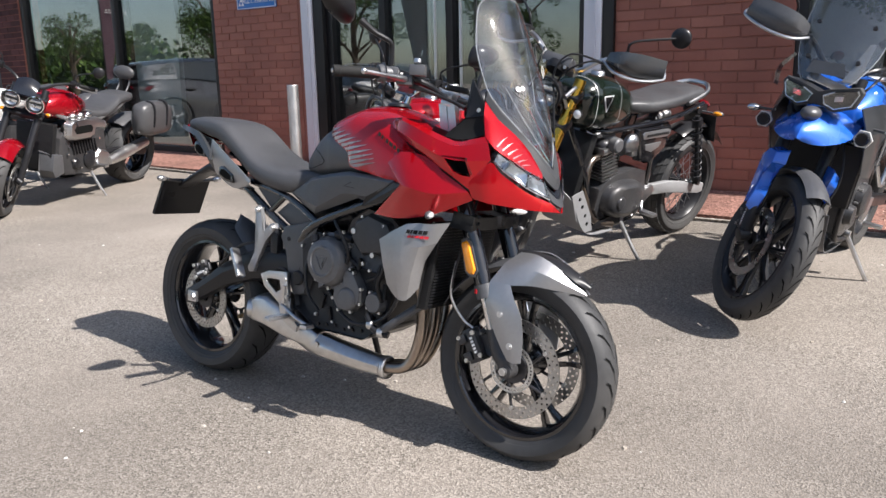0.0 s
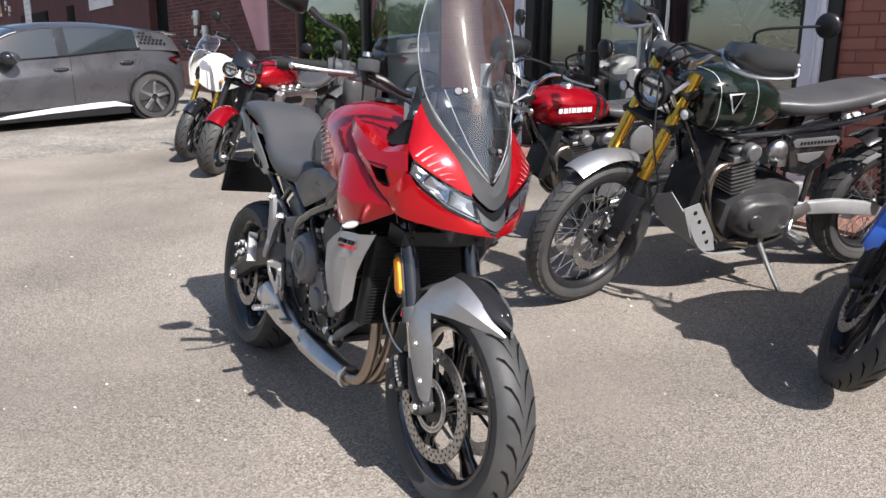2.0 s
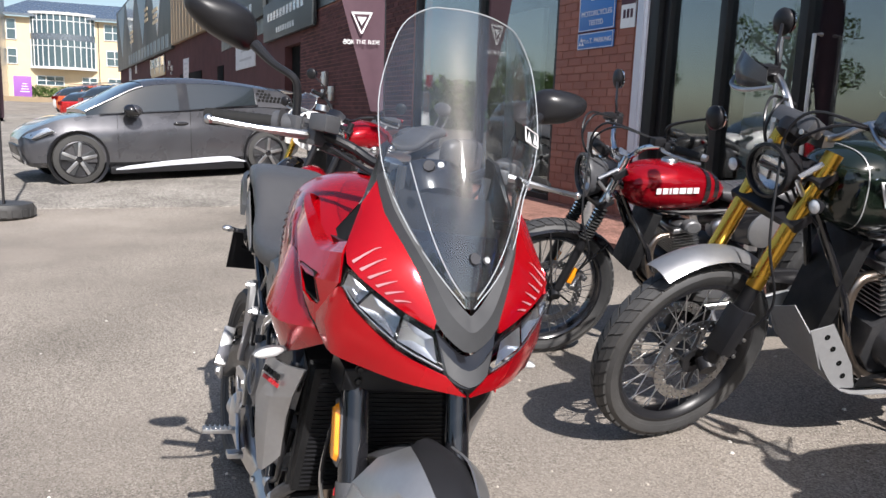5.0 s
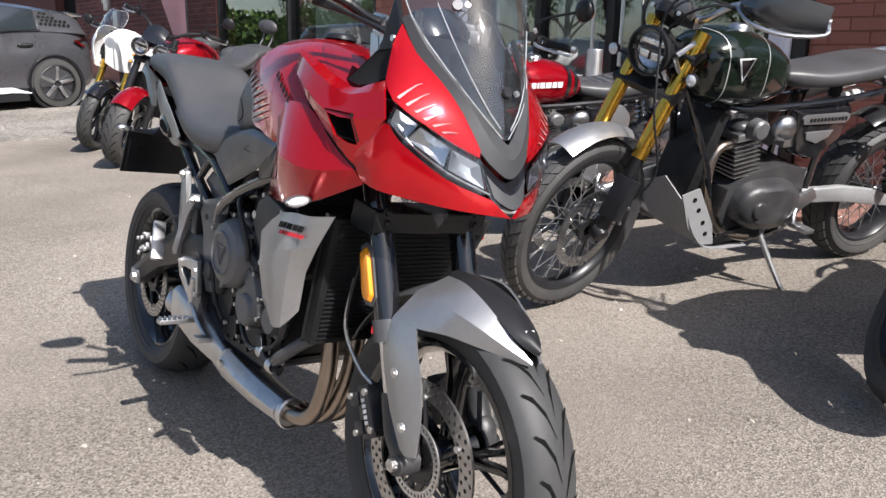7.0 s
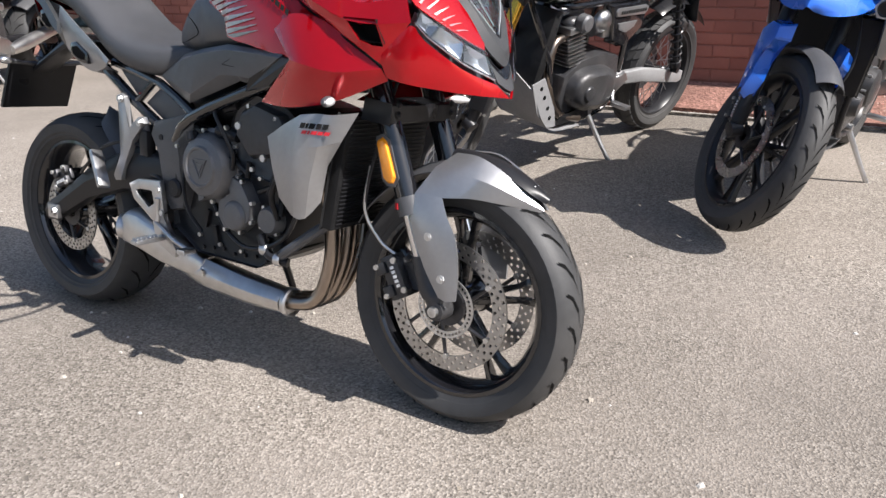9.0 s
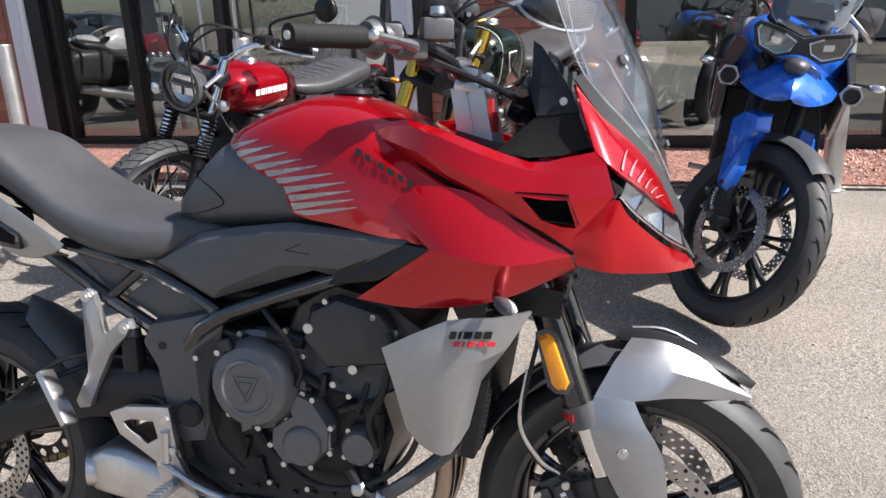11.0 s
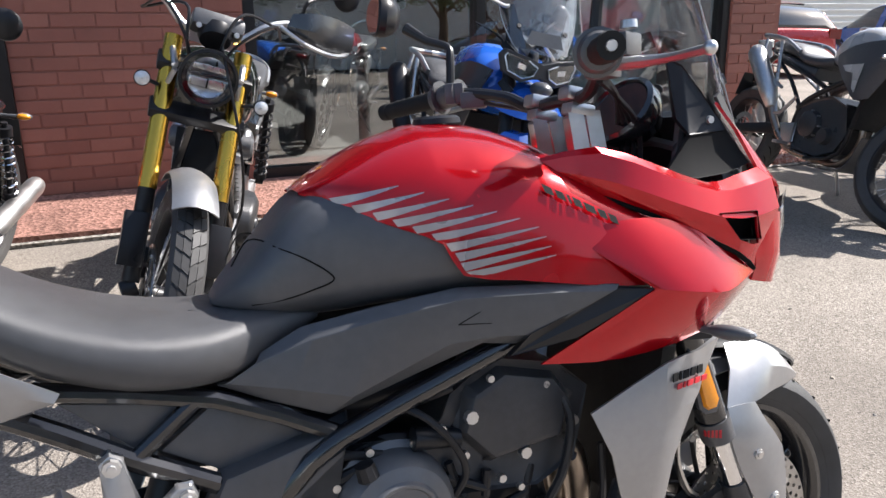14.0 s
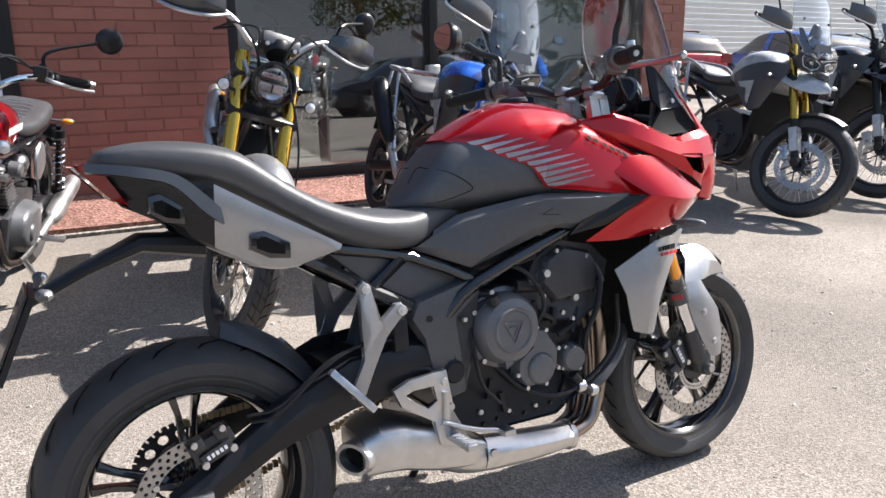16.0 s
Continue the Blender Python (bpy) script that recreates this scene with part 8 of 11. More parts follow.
def screen_sheet(t, rows, mat, name="windscreen", label="clear windscreen"):
    bm = bmesh.new()
    skin(bm, [[(x - sag * e * e, w * e, z) for e in (-1, -0.6, 0, 0.6, 1)] for x, z, w, sag in rows], 3, 3, 0.003)
    scr = part(name, bm, mat, t, label, sharp=70)
    screen_edge(scr, [[(x - sag * e * e, w * e, z) for e in (-1, -0.6, 0, 0.6, 1)] for x, z, w, sag in rows], 0.0018)
    return scr


def adventure_bike(m, label, paint, fork_mat, group, rack=True, cast=False, panel=None, crash=False):
    """A tall adventure bike: beak, screen, hand guards, upswept silencer."""
    t = thing("motorcycle", m, label, "motorcycle", group)
    panel = panel or M_BLACKP
    hw, RF, RR = 0.778, 0.345, 0.325
    fw = make_wheel(t, "front_wheel", hw, RF, RF, 0.105, RF - 0.085, "cast" if cast else "wire", 8 if cast else 36, groove_marks=30, discs=(-0.066, 0.066), disc_r=0.160, hub=0.05, rim_mat=M_SATIN, holes=36)
    make_wheel(t, "rear_wheel", -hw, RR, RR, 0.150, RR - 0.095, "cast" if cast else "wire", 8 if cast else 36, groove_marks=26, discs=(-0.08,), disc_r=0.128, hub=0.06, rim_mat=M_SATIN, holes=30)
    top = (0.465, 1.060)
    front = [fw] + forks(t, top, (hw - 0.012, RF), 0.108, 0.028, fork_mat, M_SATIN, guard=None if cast else M_GREYBIKE, lower_len=0.32)
    for s in (-1, 1):
        front.append(caliper(t, (hw - 0.115, s * 0.078, RF + 0.055), radians(-24), s, M_ENGINE if cast else M_ALU, "radial brake caliper", 0.95))
    bm = bmesh.new()
    fender_arc(bm, hw, RF, RF + 0.032, 0.058, 62, 138, 0.030)
    front.append(part("front_mudguard", bm, M_BLACKP, t, "black front mudguard"))
    if cast:
        bm = bmesh.new()
        edge = ((0.115, -0.022), (0.105, 0.012), (0.195, 0.046), (0.300, 0.046), (0.345, 0.100), (0.400, 0.094), (0.425, 0.020), (0.395, -0.040), (0.250, -0.030))
        prism(bm, [(hw - 0.012 - 0.388 * u + 0.921 * v, RF + 0.921 * u + 0.388 * v) for u, v in edge], -0.112, -0.160, inset=0.16)
        g = pair("fork_shroud", bm, paint, t, "blue fork shroud", bevel=0.005, sharp=20)
        bm = bmesh.new()
        for u in (0.145, 0.205):
            bolt(bm, (hw - 0.012 - 0.388 * u + 0.008, -0.158, RF + 0.921 * u), (0, -1, 0), 0.011, 0.004)
        g += pair("bolt", bm, M_SATIN, t)
        front += g
    # nose: beak, lamp, screen
    rows = []
    for x, z, w, zl in ((0.50, 0.970, 0.165, 0.900), (0.60, 0.965, 0.168, 0.872), (0.69, 0.945, 0.148, 0.846), (0.76, 0.915, 0.105, 0.832), (0.805, 0.885, 0.058, 0.828), (0.828, 0.852, 0.016, 0.836)):
        rows.append([(x - 0.03 * e * e, w * e, z - (z - zl) * abs(e) ** 1.6) for e in (-1, -0.75, -0.4, 0, 0.4, 0.75, 1)])
    bm = bmesh.new()
    skin(bm, rows, 2, 3, 0.010)
    part("beak", bm, paint, t, "painted front beak", sharp=28)
    bm = bmesh.new()
    ellipsoid(bm, (0.715, 0, 0.945), (0.055, 0.042, 0.030), 16, 10)
    part("beak_nub", bm, M_BLACKP, t)
    # butterfly headlight in a dark housing
    wing = ((0.0, 0.020), (0.060, 0.040), (0.150, 0.058), (0.168, 0.035), (0.148, -0.030), (0.075, -0.058), (0.030, -0.040), (0.0, -0.036))
    outline = list(wing) + [(-y, z) for y, z in wing[-2:0:-1]]
    bm = bmesh.new()
    loft(bm, [[(x - 1.6 * y * y, y * k, 1.015 + z * k) for y, z in outline] for x, k in ((0.60, 0.80), (0.675, 1.0), (0.690, 0.96))])
    lamp = part("headlight", bm, M_NOSE, t, "angular twin LED headlight in a dark housing", bevel=0.003)
    for s in (-1, 1):
        bm = bmesh.new()
        cell = ((0.022, 0.006), (0.062, 0.026), (0.142, 0.042), (0.150, 0.028), (0.132, -0.022), (0.074, -0.042), (0.034, -0.026))
        slab(bm, [(0.691 - 1.6 * y * y, s * y, 1.015 + z) for y, z in cell], (0.002, 0, 0))
        part("lamp_bowl", bm, M_GLOSSB, lamp)
        bm = bmesh.new()
        tube(bm, [(0.695 - 1.6 * y * y, s * y, 1.015 + z) for y, z in cell[2:] + cell[:2]], 0.0028, 6, 1)
        for y, z, w in ((0.084, 0.000, 0.016),):
            slab(bm, [(0.695 - 1.6 * y * y, s * (y - w), 1.015 + z - 0.012), (0.695 - 1.6 * y * y, s * (y + w), 1.015 + z - 0.006), (0.695 - 1.6 * y * y, s * (y + w), 1.015 + z + 0.014), (0.695 - 1.6 * y * y, s * (y - w), 1.015 + z + 0.008)], (0.002, 0, 0))
        part("lamp_reflector", bm, M_REFLECT, lamp)
        bm = bmesh.new()
        slab(bm, [(0.700 - 1.6 * y * y, s * y * 1.02, 1.015 + z * 1.02) for y, z in cell], (0.002, 0, 0))
        part("lens", bm, M_LENS, lamp)
    if cast:
        for s in (-1, 1):
            bm = bmesh.new()
            lathe(bm, [(0.001, 0.012), (0.020, 0.012), (0.026, 0.016), (0.030, 0.0), (0.020, -0.03)], (0, 0, 0), "X", 16)
            bm.transform(Matrix.Translation((0.640, s * 0.205, 0.870)))
            fog = part("fog_lamp", bm, M_SATIN, t, "small round fog lamp")
            bm = bmesh.new()
            lathe(bm, [(0.030, 0.004), (0.038, 0.004), (0.040, -0.008), (0.031, -0.008)], (0, 0, 0), "X", 6)
            bm.transform(Matrix.Translation((0.640, s * 0.205, 0.870)))
            part("lamp_bezel", bm, M_GREYBIKE, fog, "pale six-sided bezel")
    scr = screen_sheet(t, ((0.470, 1.480, 0.110, 0.02), (0.500, 1.420, 0.155, 0.04), (0.560, 1.300, 0.170, 0.06), (0.615, 1.190, 0.160, 0.06), (0.660, 1.100, 0.120, 0.04), (0.675, 1.070, 0.095, 0.03)), M_SCREEN)
    bm = bmesh.new()
    for s in (-1, 1):
        slab(bm, [(0.650, s * 0.070, 1.085), (0.560, s * 0.118, 1.235), (0.548, s * 0.134, 1.235), (0.630, s * 0.118, 1.085)], (-0.012, 0, 0))
    slab(bm, [(0.668, -0.075, 1.105), (0.668, 0.075, 1.105), (0.655, 0.06, 1.150), (0.655, -0.06, 1.150)], (-0.012, 0, 0))
    part("screen_mount", bm, M_BLACKP, t, bevel=0.003)
    bm = bmesh.new()
    for y, z in ((-0.11, 1.30), (0.11, 1.30), (-0.10, 1.16), (0.10, 1.16), (0, 1.13)):
        x = float(np.interp(z, (1.07, 1.19, 1.30, 1.42), (0.675, 0.615, 0.560, 0.500))) - 2.0 * y * y
        bolt(bm, (x, y, z), (0.8, 0, 0.5), 0.010, 0.007)
    part("screen_screw", bm, M_SATIN, scr)
    for s in (-1, 1):
        rows = [[(0.565, s * 0.165, 1.17), (0.60, s * 0.215, 1.10), (0.57, s * 0.225, 1.02)], [(0.46, s * 0.19, 1.15), (0.48, s * 0.235, 1.08), (0.46, s * 0.24, 1.00)]]
        bm = bmesh.new()
        skin(bm, rows, 3, 1, 0.003)
        part("wind_deflector", bm, M_SCREEN, t, "small clear side deflector")
    # tank and side panels
    bm = bmesh.new()
    loft_x(bm, [(-0.06, 0.945, 0.850, 0.085), (0.0, 0.995, 0.830, 0.125), (0.10, 1.055, 0.820, 0.165), (0.22, 1.085, 0.800, 0.190), (0.34, 1.075, 0.790, 0.200), (0.44, 1.03, 0.800, 0.180), (0.52, 0.985, 0.83, 0.140)], 3.0)
    tank = part("fuel_tank", bm, paint, t, "glossy fuel tank", sharp=60)
    bm = bmesh.new()
    bars(bm, (0.34, 0.203, 0.985), (-1, 0, 0), (0, 0, 1), tuple((0.024 * k, 0.017) for k in range(7)), 0.026, 0.002)
    part("mark_bar", bm, M_INKWHT, tank)
    rows = [[(0.60, -0.165, 0.985), (0.44, -0.205, 1.000), (0.22, -0.197, 0.96), (0.05, -0.150, 0.90)], [(0.58, -0.205, 0.88), (0.44, -0.240, 0.88), (0.24, -0.215, 0.86), (0.08, -0.160, 0.84)], [(0.44, -0.200, 0.68), (0.36, -0.225, 0.66), (0.26, -0.205, 0.72), (0.12, -0.155, 0.79)]]
    bm = bmesh.new()
    skin(bm, rows, 2, 1, 0.006)
    pair("side_panel", bm, panel, t, "angular radiator side panel", sharp=20)
    bm = bmesh.new()
    slab(bm, [(0.38, -0.243, 0.86), (0.30, -0.235, 0.85), (0.33, -0.232, 0.72), (0.36, -0.235, 0.70)], (0, -0.004, 0))
    slab(bm, [(0.38, -0.244, 0.86), (0.20, -0.222, 0.84), (0.24, -0.226, 0.81), (0.35, -0.238, 0.80)], (0, -0.004, 0))
    pair("panel_badge", bm, M_GREYBIKE, t, "silver panel flash")
    bm = bmesh.new()
    loft_x(bm, [(-0.66, 0.955, 0.900, 0.090), (-0.60, 0.965, 0.880, 0.130), (-0.44, 0.960, 0.870, 0.140), (-0.34, 0.930, 0.855, 0.138), (-0.27, 0.895, 0.825, 0.145), (-0.14, 0.885, 0.815, 0.125), (-0.05, 0.900, 0.835, 0.085)], 3.2)
    part("seat", bm, M_VINYL, t, "two-level black seat", sharp=60)
    bm = bmesh.new()
    loft_x(bm, [(-0.68, 0.912, 0.880, 0.080), (-0.50, 0.890, 0.810, 0.125), (-0.30, 0.840, 0.755, 0.120), (-0.16, 0.820, 0.740, 0.100)], 3.5)
    part("tail_unit", bm, panel, t, "tail unit", bevel=0)
    if rack:
        bm = bmesh.new()
        for s in (-1, 1):
            tube(bm, [(-0.30, s * 0.150, 0.90), (-0.45, s * 0.165, 0.965), (-0.68, s * 0.150, 0.985), (-0.80, s * 0.07, 0.985), (-0.80, 0, 0.985)], 0.013, 8, 4)
            tube(bm, [(-0.50, s * 0.160, 0.97), (-0.42, s * 0.165, 0.66), (-0.36, s * 0.160, 0.50)], 0.012, 8, 3)
            tube(bm, [(-0.70, s * 0.130, 0.96), (-0.62, s * 0.170, 0.78), (-0.36, s * 0.165, 0.66)], 0.011, 8, 3)
        part("luggage_rack", bm, M_ALU, t, "bright tubular luggage rack")
    bm = bmesh.new()
    ellipsoid(bm, (-0.735, 0, 0.905), (0.02, 0.055, 0.025), 14, 8)
    part("tail_light", bm, M_REDLENS, t)
    bm = bmesh.new()
    slab(bm, [(-0.885, -0.11, 0.72), (-0.885, 0.11, 0.72), (-0.93, 0.11, 0.56), (-0.93, -0.11, 0.56)], (-0.004, 0, 0))
    tube(bm, [(-0.70, 0, 0.88), (-0.82, 0, 0.80), (-0.895, 0, 0.66)], 0.018, 8, 3)
    part("number_plate", bm, M_PLATE, t, "blank dark plate on its carrier")
    for s in (-1, 1):
        front_ind = indicator(t, (0.52, s * 0.20, 0.90), (0.55, s * 0.27, 0.90), M_REFLECT, 0.016)
        indicator(t, (-0.80, s * 0.03, 0.80), (-0.81, s * 0.12, 0.80), M_AMBER, 0.015)
    front += bar_set(t, 1.190, 0.430, 0.430, 0.14, M_SATIN, 0.08, guards=M_BLACKP, mirrors=(-0.10, 0.42, 1.375), mirror_round=False, lever_mat=M_SATIN)
    # engine, frame, exhaust
    bm = bmesh.new()
    prism(bm, [(-0.20, 0.42), (-0.18, 0.56), (-0.06, 0.62), (0.10, 0.66), (0.24, 0.62), (0.28, 0.46), (0.24, 0.34), (0.10, 0.29), (-0.12, 0.30)], -0.135, 0.135)
    part("engine_block", bm, M_ENGINE, t, "black triple engine", bevel=0.015)
    for s in (-1, 1):
        bm = bmesh.new()
        lathe(bm, [(0.001, s * 0.185), (0.060, s * 0.183), (0.080, s * 0.172), (0.088, s * 0.13)], (-0.02, 0, 0.47), "Y", 28)
        lathe(bm, [(0.001, s * 0.170), (0.045, s * 0.168), (0.055, s * 0.13)], (0.13, 0, 0.42), "Y", 24)
        c = part("engine_cover", bm, M_ENGINE, t)
        bm = bmesh.new()
        for k in range(8):
            a = 2 * math.pi * k / 8
            bolt(bm, (-0.02 + 0.085 * math.cos(a), s * 0.14, 0.47 + 0.085 * math.sin(a)), (0, s, 0), 0.006, 0.02)
        part("bolt", bm, M_STEEL, c)
    bm = bmesh.new()
    for s in (-1, 1):
        tube(bm, [(0.42, s * 0.05, 0.98), (0.28, s * 0.13, 0.82), (0.05, s * 0.145, 0.70), (-0.16, s * 0.13, 0.58), (-0.20, s * 0.12, 0.42)], 0.017, 10, 3)
        tube(bm, [(0.02, s * 0.14, 0.70), (-0.25, s * 0.13, 0.78), (-0.60, s * 0.11, 0.87)], 0.014, 10, 3)
        tube(bm, [(-0.18, s * 0.13, 0.56), (-0.34, s * 0.13, 0.72), (-0.52, s * 0.12, 0.83)], 0.013, 10, 2)
        tube(bm, [(0.38, s * 0.06, 0.88), (0.34, s * 0.14, 0.62), (0.28, s * 0.14, 0.34), (0.0, s * 0.13, 0.26)], 0.013, 10, 3)
    part("frame", bm, M_SATIN, t, "black trellis frame")
    bm = bmesh.new()
    slab(bm, [(0.40, -0.19, 0.80), (0.40, 0.19, 0.80), (0.34, 0.17, 0.50), (0.34, -0.17, 0.50)], (0.035, 0, 0))
    part("radiator", bm, M_RADIATOR, t, bevel=0.005)
    bm = bmesh.new()
    for y in (-0.08, 0, 0.08):
        tube(bm, [(0.27, y, 0.60), (0.345, y, 0.52), (0.335, y * 0.9, 0.38), (0.24, y * 0.6 - 0.04, 0.275), (0.06, -0.10, 0.265)], 0.019, 10, 4)
    tube(bm, [(0.06, -0.10, 0.265), (-0.20, -0.13, 0.30), (-0.36, -0.155, 0.45), (-0.42, -0.165, 0.55)], 0.024, 12, 4)
    part("exhaust_header", bm, M_EXH if not cast else M_STEEL, t, "exhaust headers")
    bm = bmesh.new()
    tube(bm, [(-0.40, -0.175, 0.53), (-0.45, -0.190, 0.62), (-0.66, -0.200, 0.84), (-0.70, -0.200, 0.87)], [0.035, 0.058, 0.062, 0.045], 16, 3)
    can = part("silencer", bm, M_SATIN if cast else M_STEEL, t, "upswept silencer can")
    bm = bmesh.new()
    rows = [[(0.40, y, 0.46), (0.34, y, 0.30), (0.22, y, 0.235), (-0.05, y, 0.225)] for y in (-0.12, 0, 0.12)]
    skin(bm, rows, 3, 1, 0.006)
    part("skid_plate", bm, M_BLACKP, t)
    if crash:
        bm = bmesh.new()
        for s in (-1, 1):
            tube(bm, [(0.36, s * 0.15, 0.40), (0.46, s * 0.26, 0.50), (0.50, s * 0.30, 0.66), (0.44, s * 0.28, 0.84), (0.30, s * 0.17, 0.86)], 0.014, 8, 4)
        part("crash_bar", bm, M_SATIN, t, "black tubular crash bars")
    swing(t, -hw, RR, M_SATIN, 0.12)
    for s in (-1, 1):
        bm = bmesh.new()
        prism(bm, [(-0.14, 0.46), (-0.28, 0.44), (-0.24, 0.36), (-0.18, 0.32), (-0.13, 0.34)], s * 0.150, s * 0.164)
        box(bm, (-0.16, s * 0.215, 0.325), (0.04, 0.09, 0.018))
        tube(bm, [(-0.22, s * 0.14, 0.62), (-0.32, s * 0.16, 0.50), (-0.40, s * 0.165, 0.50)], 0.012, 8, 2)
        part("foot_peg", bm, M_ALU, t, bevel=0.003)
    bm = bmesh.new()
    tube(bm, [(0.40, 0.20, 1.15), (0.52, 0.12, 1.10), (0.50, 0.05, 0.95)], 0.005, 6, 4)
    tube(bm, [(0.40, -0.20, 1.15), (0.52, -0.12, 1.10), (0.50, -0.05, 0.95)], 0.005, 6, 4)
    tube(bm, [(0.50, 0.10, 0.88), (0.60, 0.16, 0.66), (hw - 0.11, 0.10, RF + 0.12)], 0.0045, 6, 5)
    front.append(part("cable", bm, M_SATIN, t))
    side_stand(t, (-0.04, 0.13, 0.28), (-0.12, 0.35, -0.062), M_ALU)
    steer(front, 42 if cast else 26, (top[0], 0, top[1]))
    return t


def roadster_bike(m, label, cruiser, group):
    """The big red triple with twin lamps and a pannier, or the white half-faired racer."""
    t = thing("motorcycle", m, label, "motorcycle", group)
    hw = 0.84 if cruiser else 0.72
    RF, RR = 0.302, 0.325 if cruiser else 0.312
    fw = make_wheel(t, "front_wheel", hw, RF, RF, 0.150 if cruiser else 0.122, 0.222, "cast", 5 if cruiser else 7, groove_marks=24, discs=(-0.075, 0.075), disc_r=0.158, hub=0.05, holes=36)
    make_wheel(t, "rear_wheel", -hw, RR, RR, 0.235 if cruiser else 0.182, 0.222, "cast", 5, groove_marks=20, discs=(-0.09,), disc_r=0.14, hub=0.06, holes=30)
    top = (0.53, 0.965) if cruiser else (0.47, 0.93)
    front = [fw] + forks(t, top, (hw - 0.01, RF), 0.110, 0.027, M_SATIN if cruiser else M_GOLD, M_SATIN, lower_len=0.24)
    for s in (-1, 1):
        front.append(caliper(t, (hw - 0.11, s * 0.085, RF + 0.05), radians(-24), s, M_ENGINE, "radial brake caliper", 0.95))
    bm = bmesh.new()
    fender_arc(bm, hw, RF, RF + 0.032, 0.085 if cruiser else 0.068, 48, 138, 0.045)
    front.append(part("front_mudguard", bm, M_REDTANK if cruiser else M_GLOSSB, t, "front mudguard"))
    if cruiser:
        for s in (-1, 1):
            front.append(round_lamp(t, (0.68, s * 0.088, 0.915), (1, 0, -0.03), 0.068, 0.10, M_CHROME))
        bm = bmesh.new()
        rows = [[(0.60, y, 1.10 - 4 * y * y), (0.665, y, 1.045 - 3 * y * y), (0.695, y, 0.975)] for y in (-0.085, -0.04, 0, 0.04, 0.085)]
        skin(bm, rows, 3, 2, 0.006)
        front.append(part("fly_screen", bm, M_GLOSSB, t, "small black fly screen"))
        front += bar_set(t, 1.090, 0.470, 0.420, 0.20, M_SATIN, 0.08, mirrors=(-0.12, 0.44, 1.24))
    else:
        front.append(round_lamp(t, (0.70, 0, 0.885), (1, 0, -0.03), 0.085, 0.08, M_SATIN))
        rows = []
        for x, ztop, zb, w in ((0.735, 0.985, 0.79, 0.075), (0.69, 1.035, 0.74, 0.150), (0.60, 1.075, 0.71, 0.190), (0.46, 1.05, 0.72, 0.205), (0.32, 0.98, 0.74, 0.200)):
            rows.append((x, ztop, zb, w))
        for s in (-1, 1):
            bm = bmesh.new()
            skin(bm, [[(x, s * w * k, zb + (zt - zb) * f) for x, zt, zb, w in rows] for k, f in ((0.55, 1.0), (0.92, 0.75), (1.0, 0.45), (0.85, 0.0))], 2, 2, 0.005)
            part("half_fairing", bm, M_WHITE, t, "white half fairing with a rounded flank")
        screen_sheet(t, ((0.54, 1.215, 0.09, 0.02), (0.60, 1.160, 0.135, 0.05), (0.665, 1.085, 0.130, 0.06), (0.715, 1.020, 0.08, 0.03)), M_SCREEN)
        front += bar_set(t, 0.990, 0.44, 0.36, 0.12, M_SATIN, 0.02, mirrors=(-0.14, 0.43, 0.985))
    bm = bmesh.new()
    if cruiser:
        loft_x(bm, [(-0.06, 0.845, 0.790, 0.08), (0.02, 0.915, 0.750, 0.135), (0.16, 0.975, 0.735, 0.175), (0.30, 0.985, 0.735, 0.178), (0.42, 0.945, 0.765, 0.135), (0.48, 0.900, 0.80, 0.09)], 2.5)
    else:
        loft_x(bm, [(-0.06, 0.865, 0.800, 0.08), (0.02, 0.930, 0.780, 0.130), (0.14, 0.975, 0.770, 0.160), (0.26, 0.975, 0.770, 0.160), (0.36, 0.930, 0.79, 0.11)], 2.5)
    part("fuel_tank", bm, M_REDTANK if cruiser else M_WHITE, t, "glossy fuel tank", sharp=60)
    bm = bmesh.new()
    if cruiser:
        loft_x(bm, [(-0.74, 0.900, 0.855, 0.09), (-0.68, 0.915, 0.820, 0.14), (-0.50, 0.895, 0.80, 0.15), (-0.42, 0.850, 0.76, 0.155), (-0.26, 0.795, 0.71, 0.165), (-0.10, 0.800, 0.72, 0.13), (-0.04, 0.82, 0.76, 0.09)], 3.0)
        ellipsoid(bm, (-0.76, 0, 1.08), (0.035, 0.11, 0.065), 18, 10)
        tube(bm, [(-0.70, 0.05, 0.88), (-0.77, 0.05, 0.98), (-0.77, 0.05, 1.08)], 0.010, 8, 3)
        tube(bm, [(-0.70, -0.05, 0.88), (-0.77, -0.05, 0.98), (-0.77, -0.05, 1.08)], 0.010, 8, 3)
    else:
        loft_x(bm, [(-0.66, 0.965, 0.910, 0.06), (-0.58, 0.975, 0.87, 0.12), (-0.42, 0.955, 0.85, 0.13), (-0.32, 0.865, 0.79, 0.13), (-0.16, 0.845, 0.78, 0.12), (-0.05, 0.86, 0.80, 0.09)], 3.0)
    part("seat", bm, M_VINYL, t, "black seat with a small backrest" if cruiser else "black racing seat", sharp=60)
    bm = bmesh.new()
    if cruiser:
        prism(bm, [(-0.24, 0.40), (-0.20, 0.62), (0.0, 0.68), (0.30, 0.67), (0.40, 0.60), (0.42, 0.42), (0.34, 0.28), (0.0, 0.25), (-0.20, 0.28)], -0.17, 0.17)
    else:
        prism(bm, [(-0.20, 0.42), (-0.16, 0.56), (0.0, 0.66), (0.22, 0.66), (0.26, 0.46), (0.2, 0.32), (-0.12, 0.30)], -0.14, 0.14)
    part("engine_block", bm, M_ENGINE, t, "black engine block", bevel=0.015)
    bm = bmesh.new()
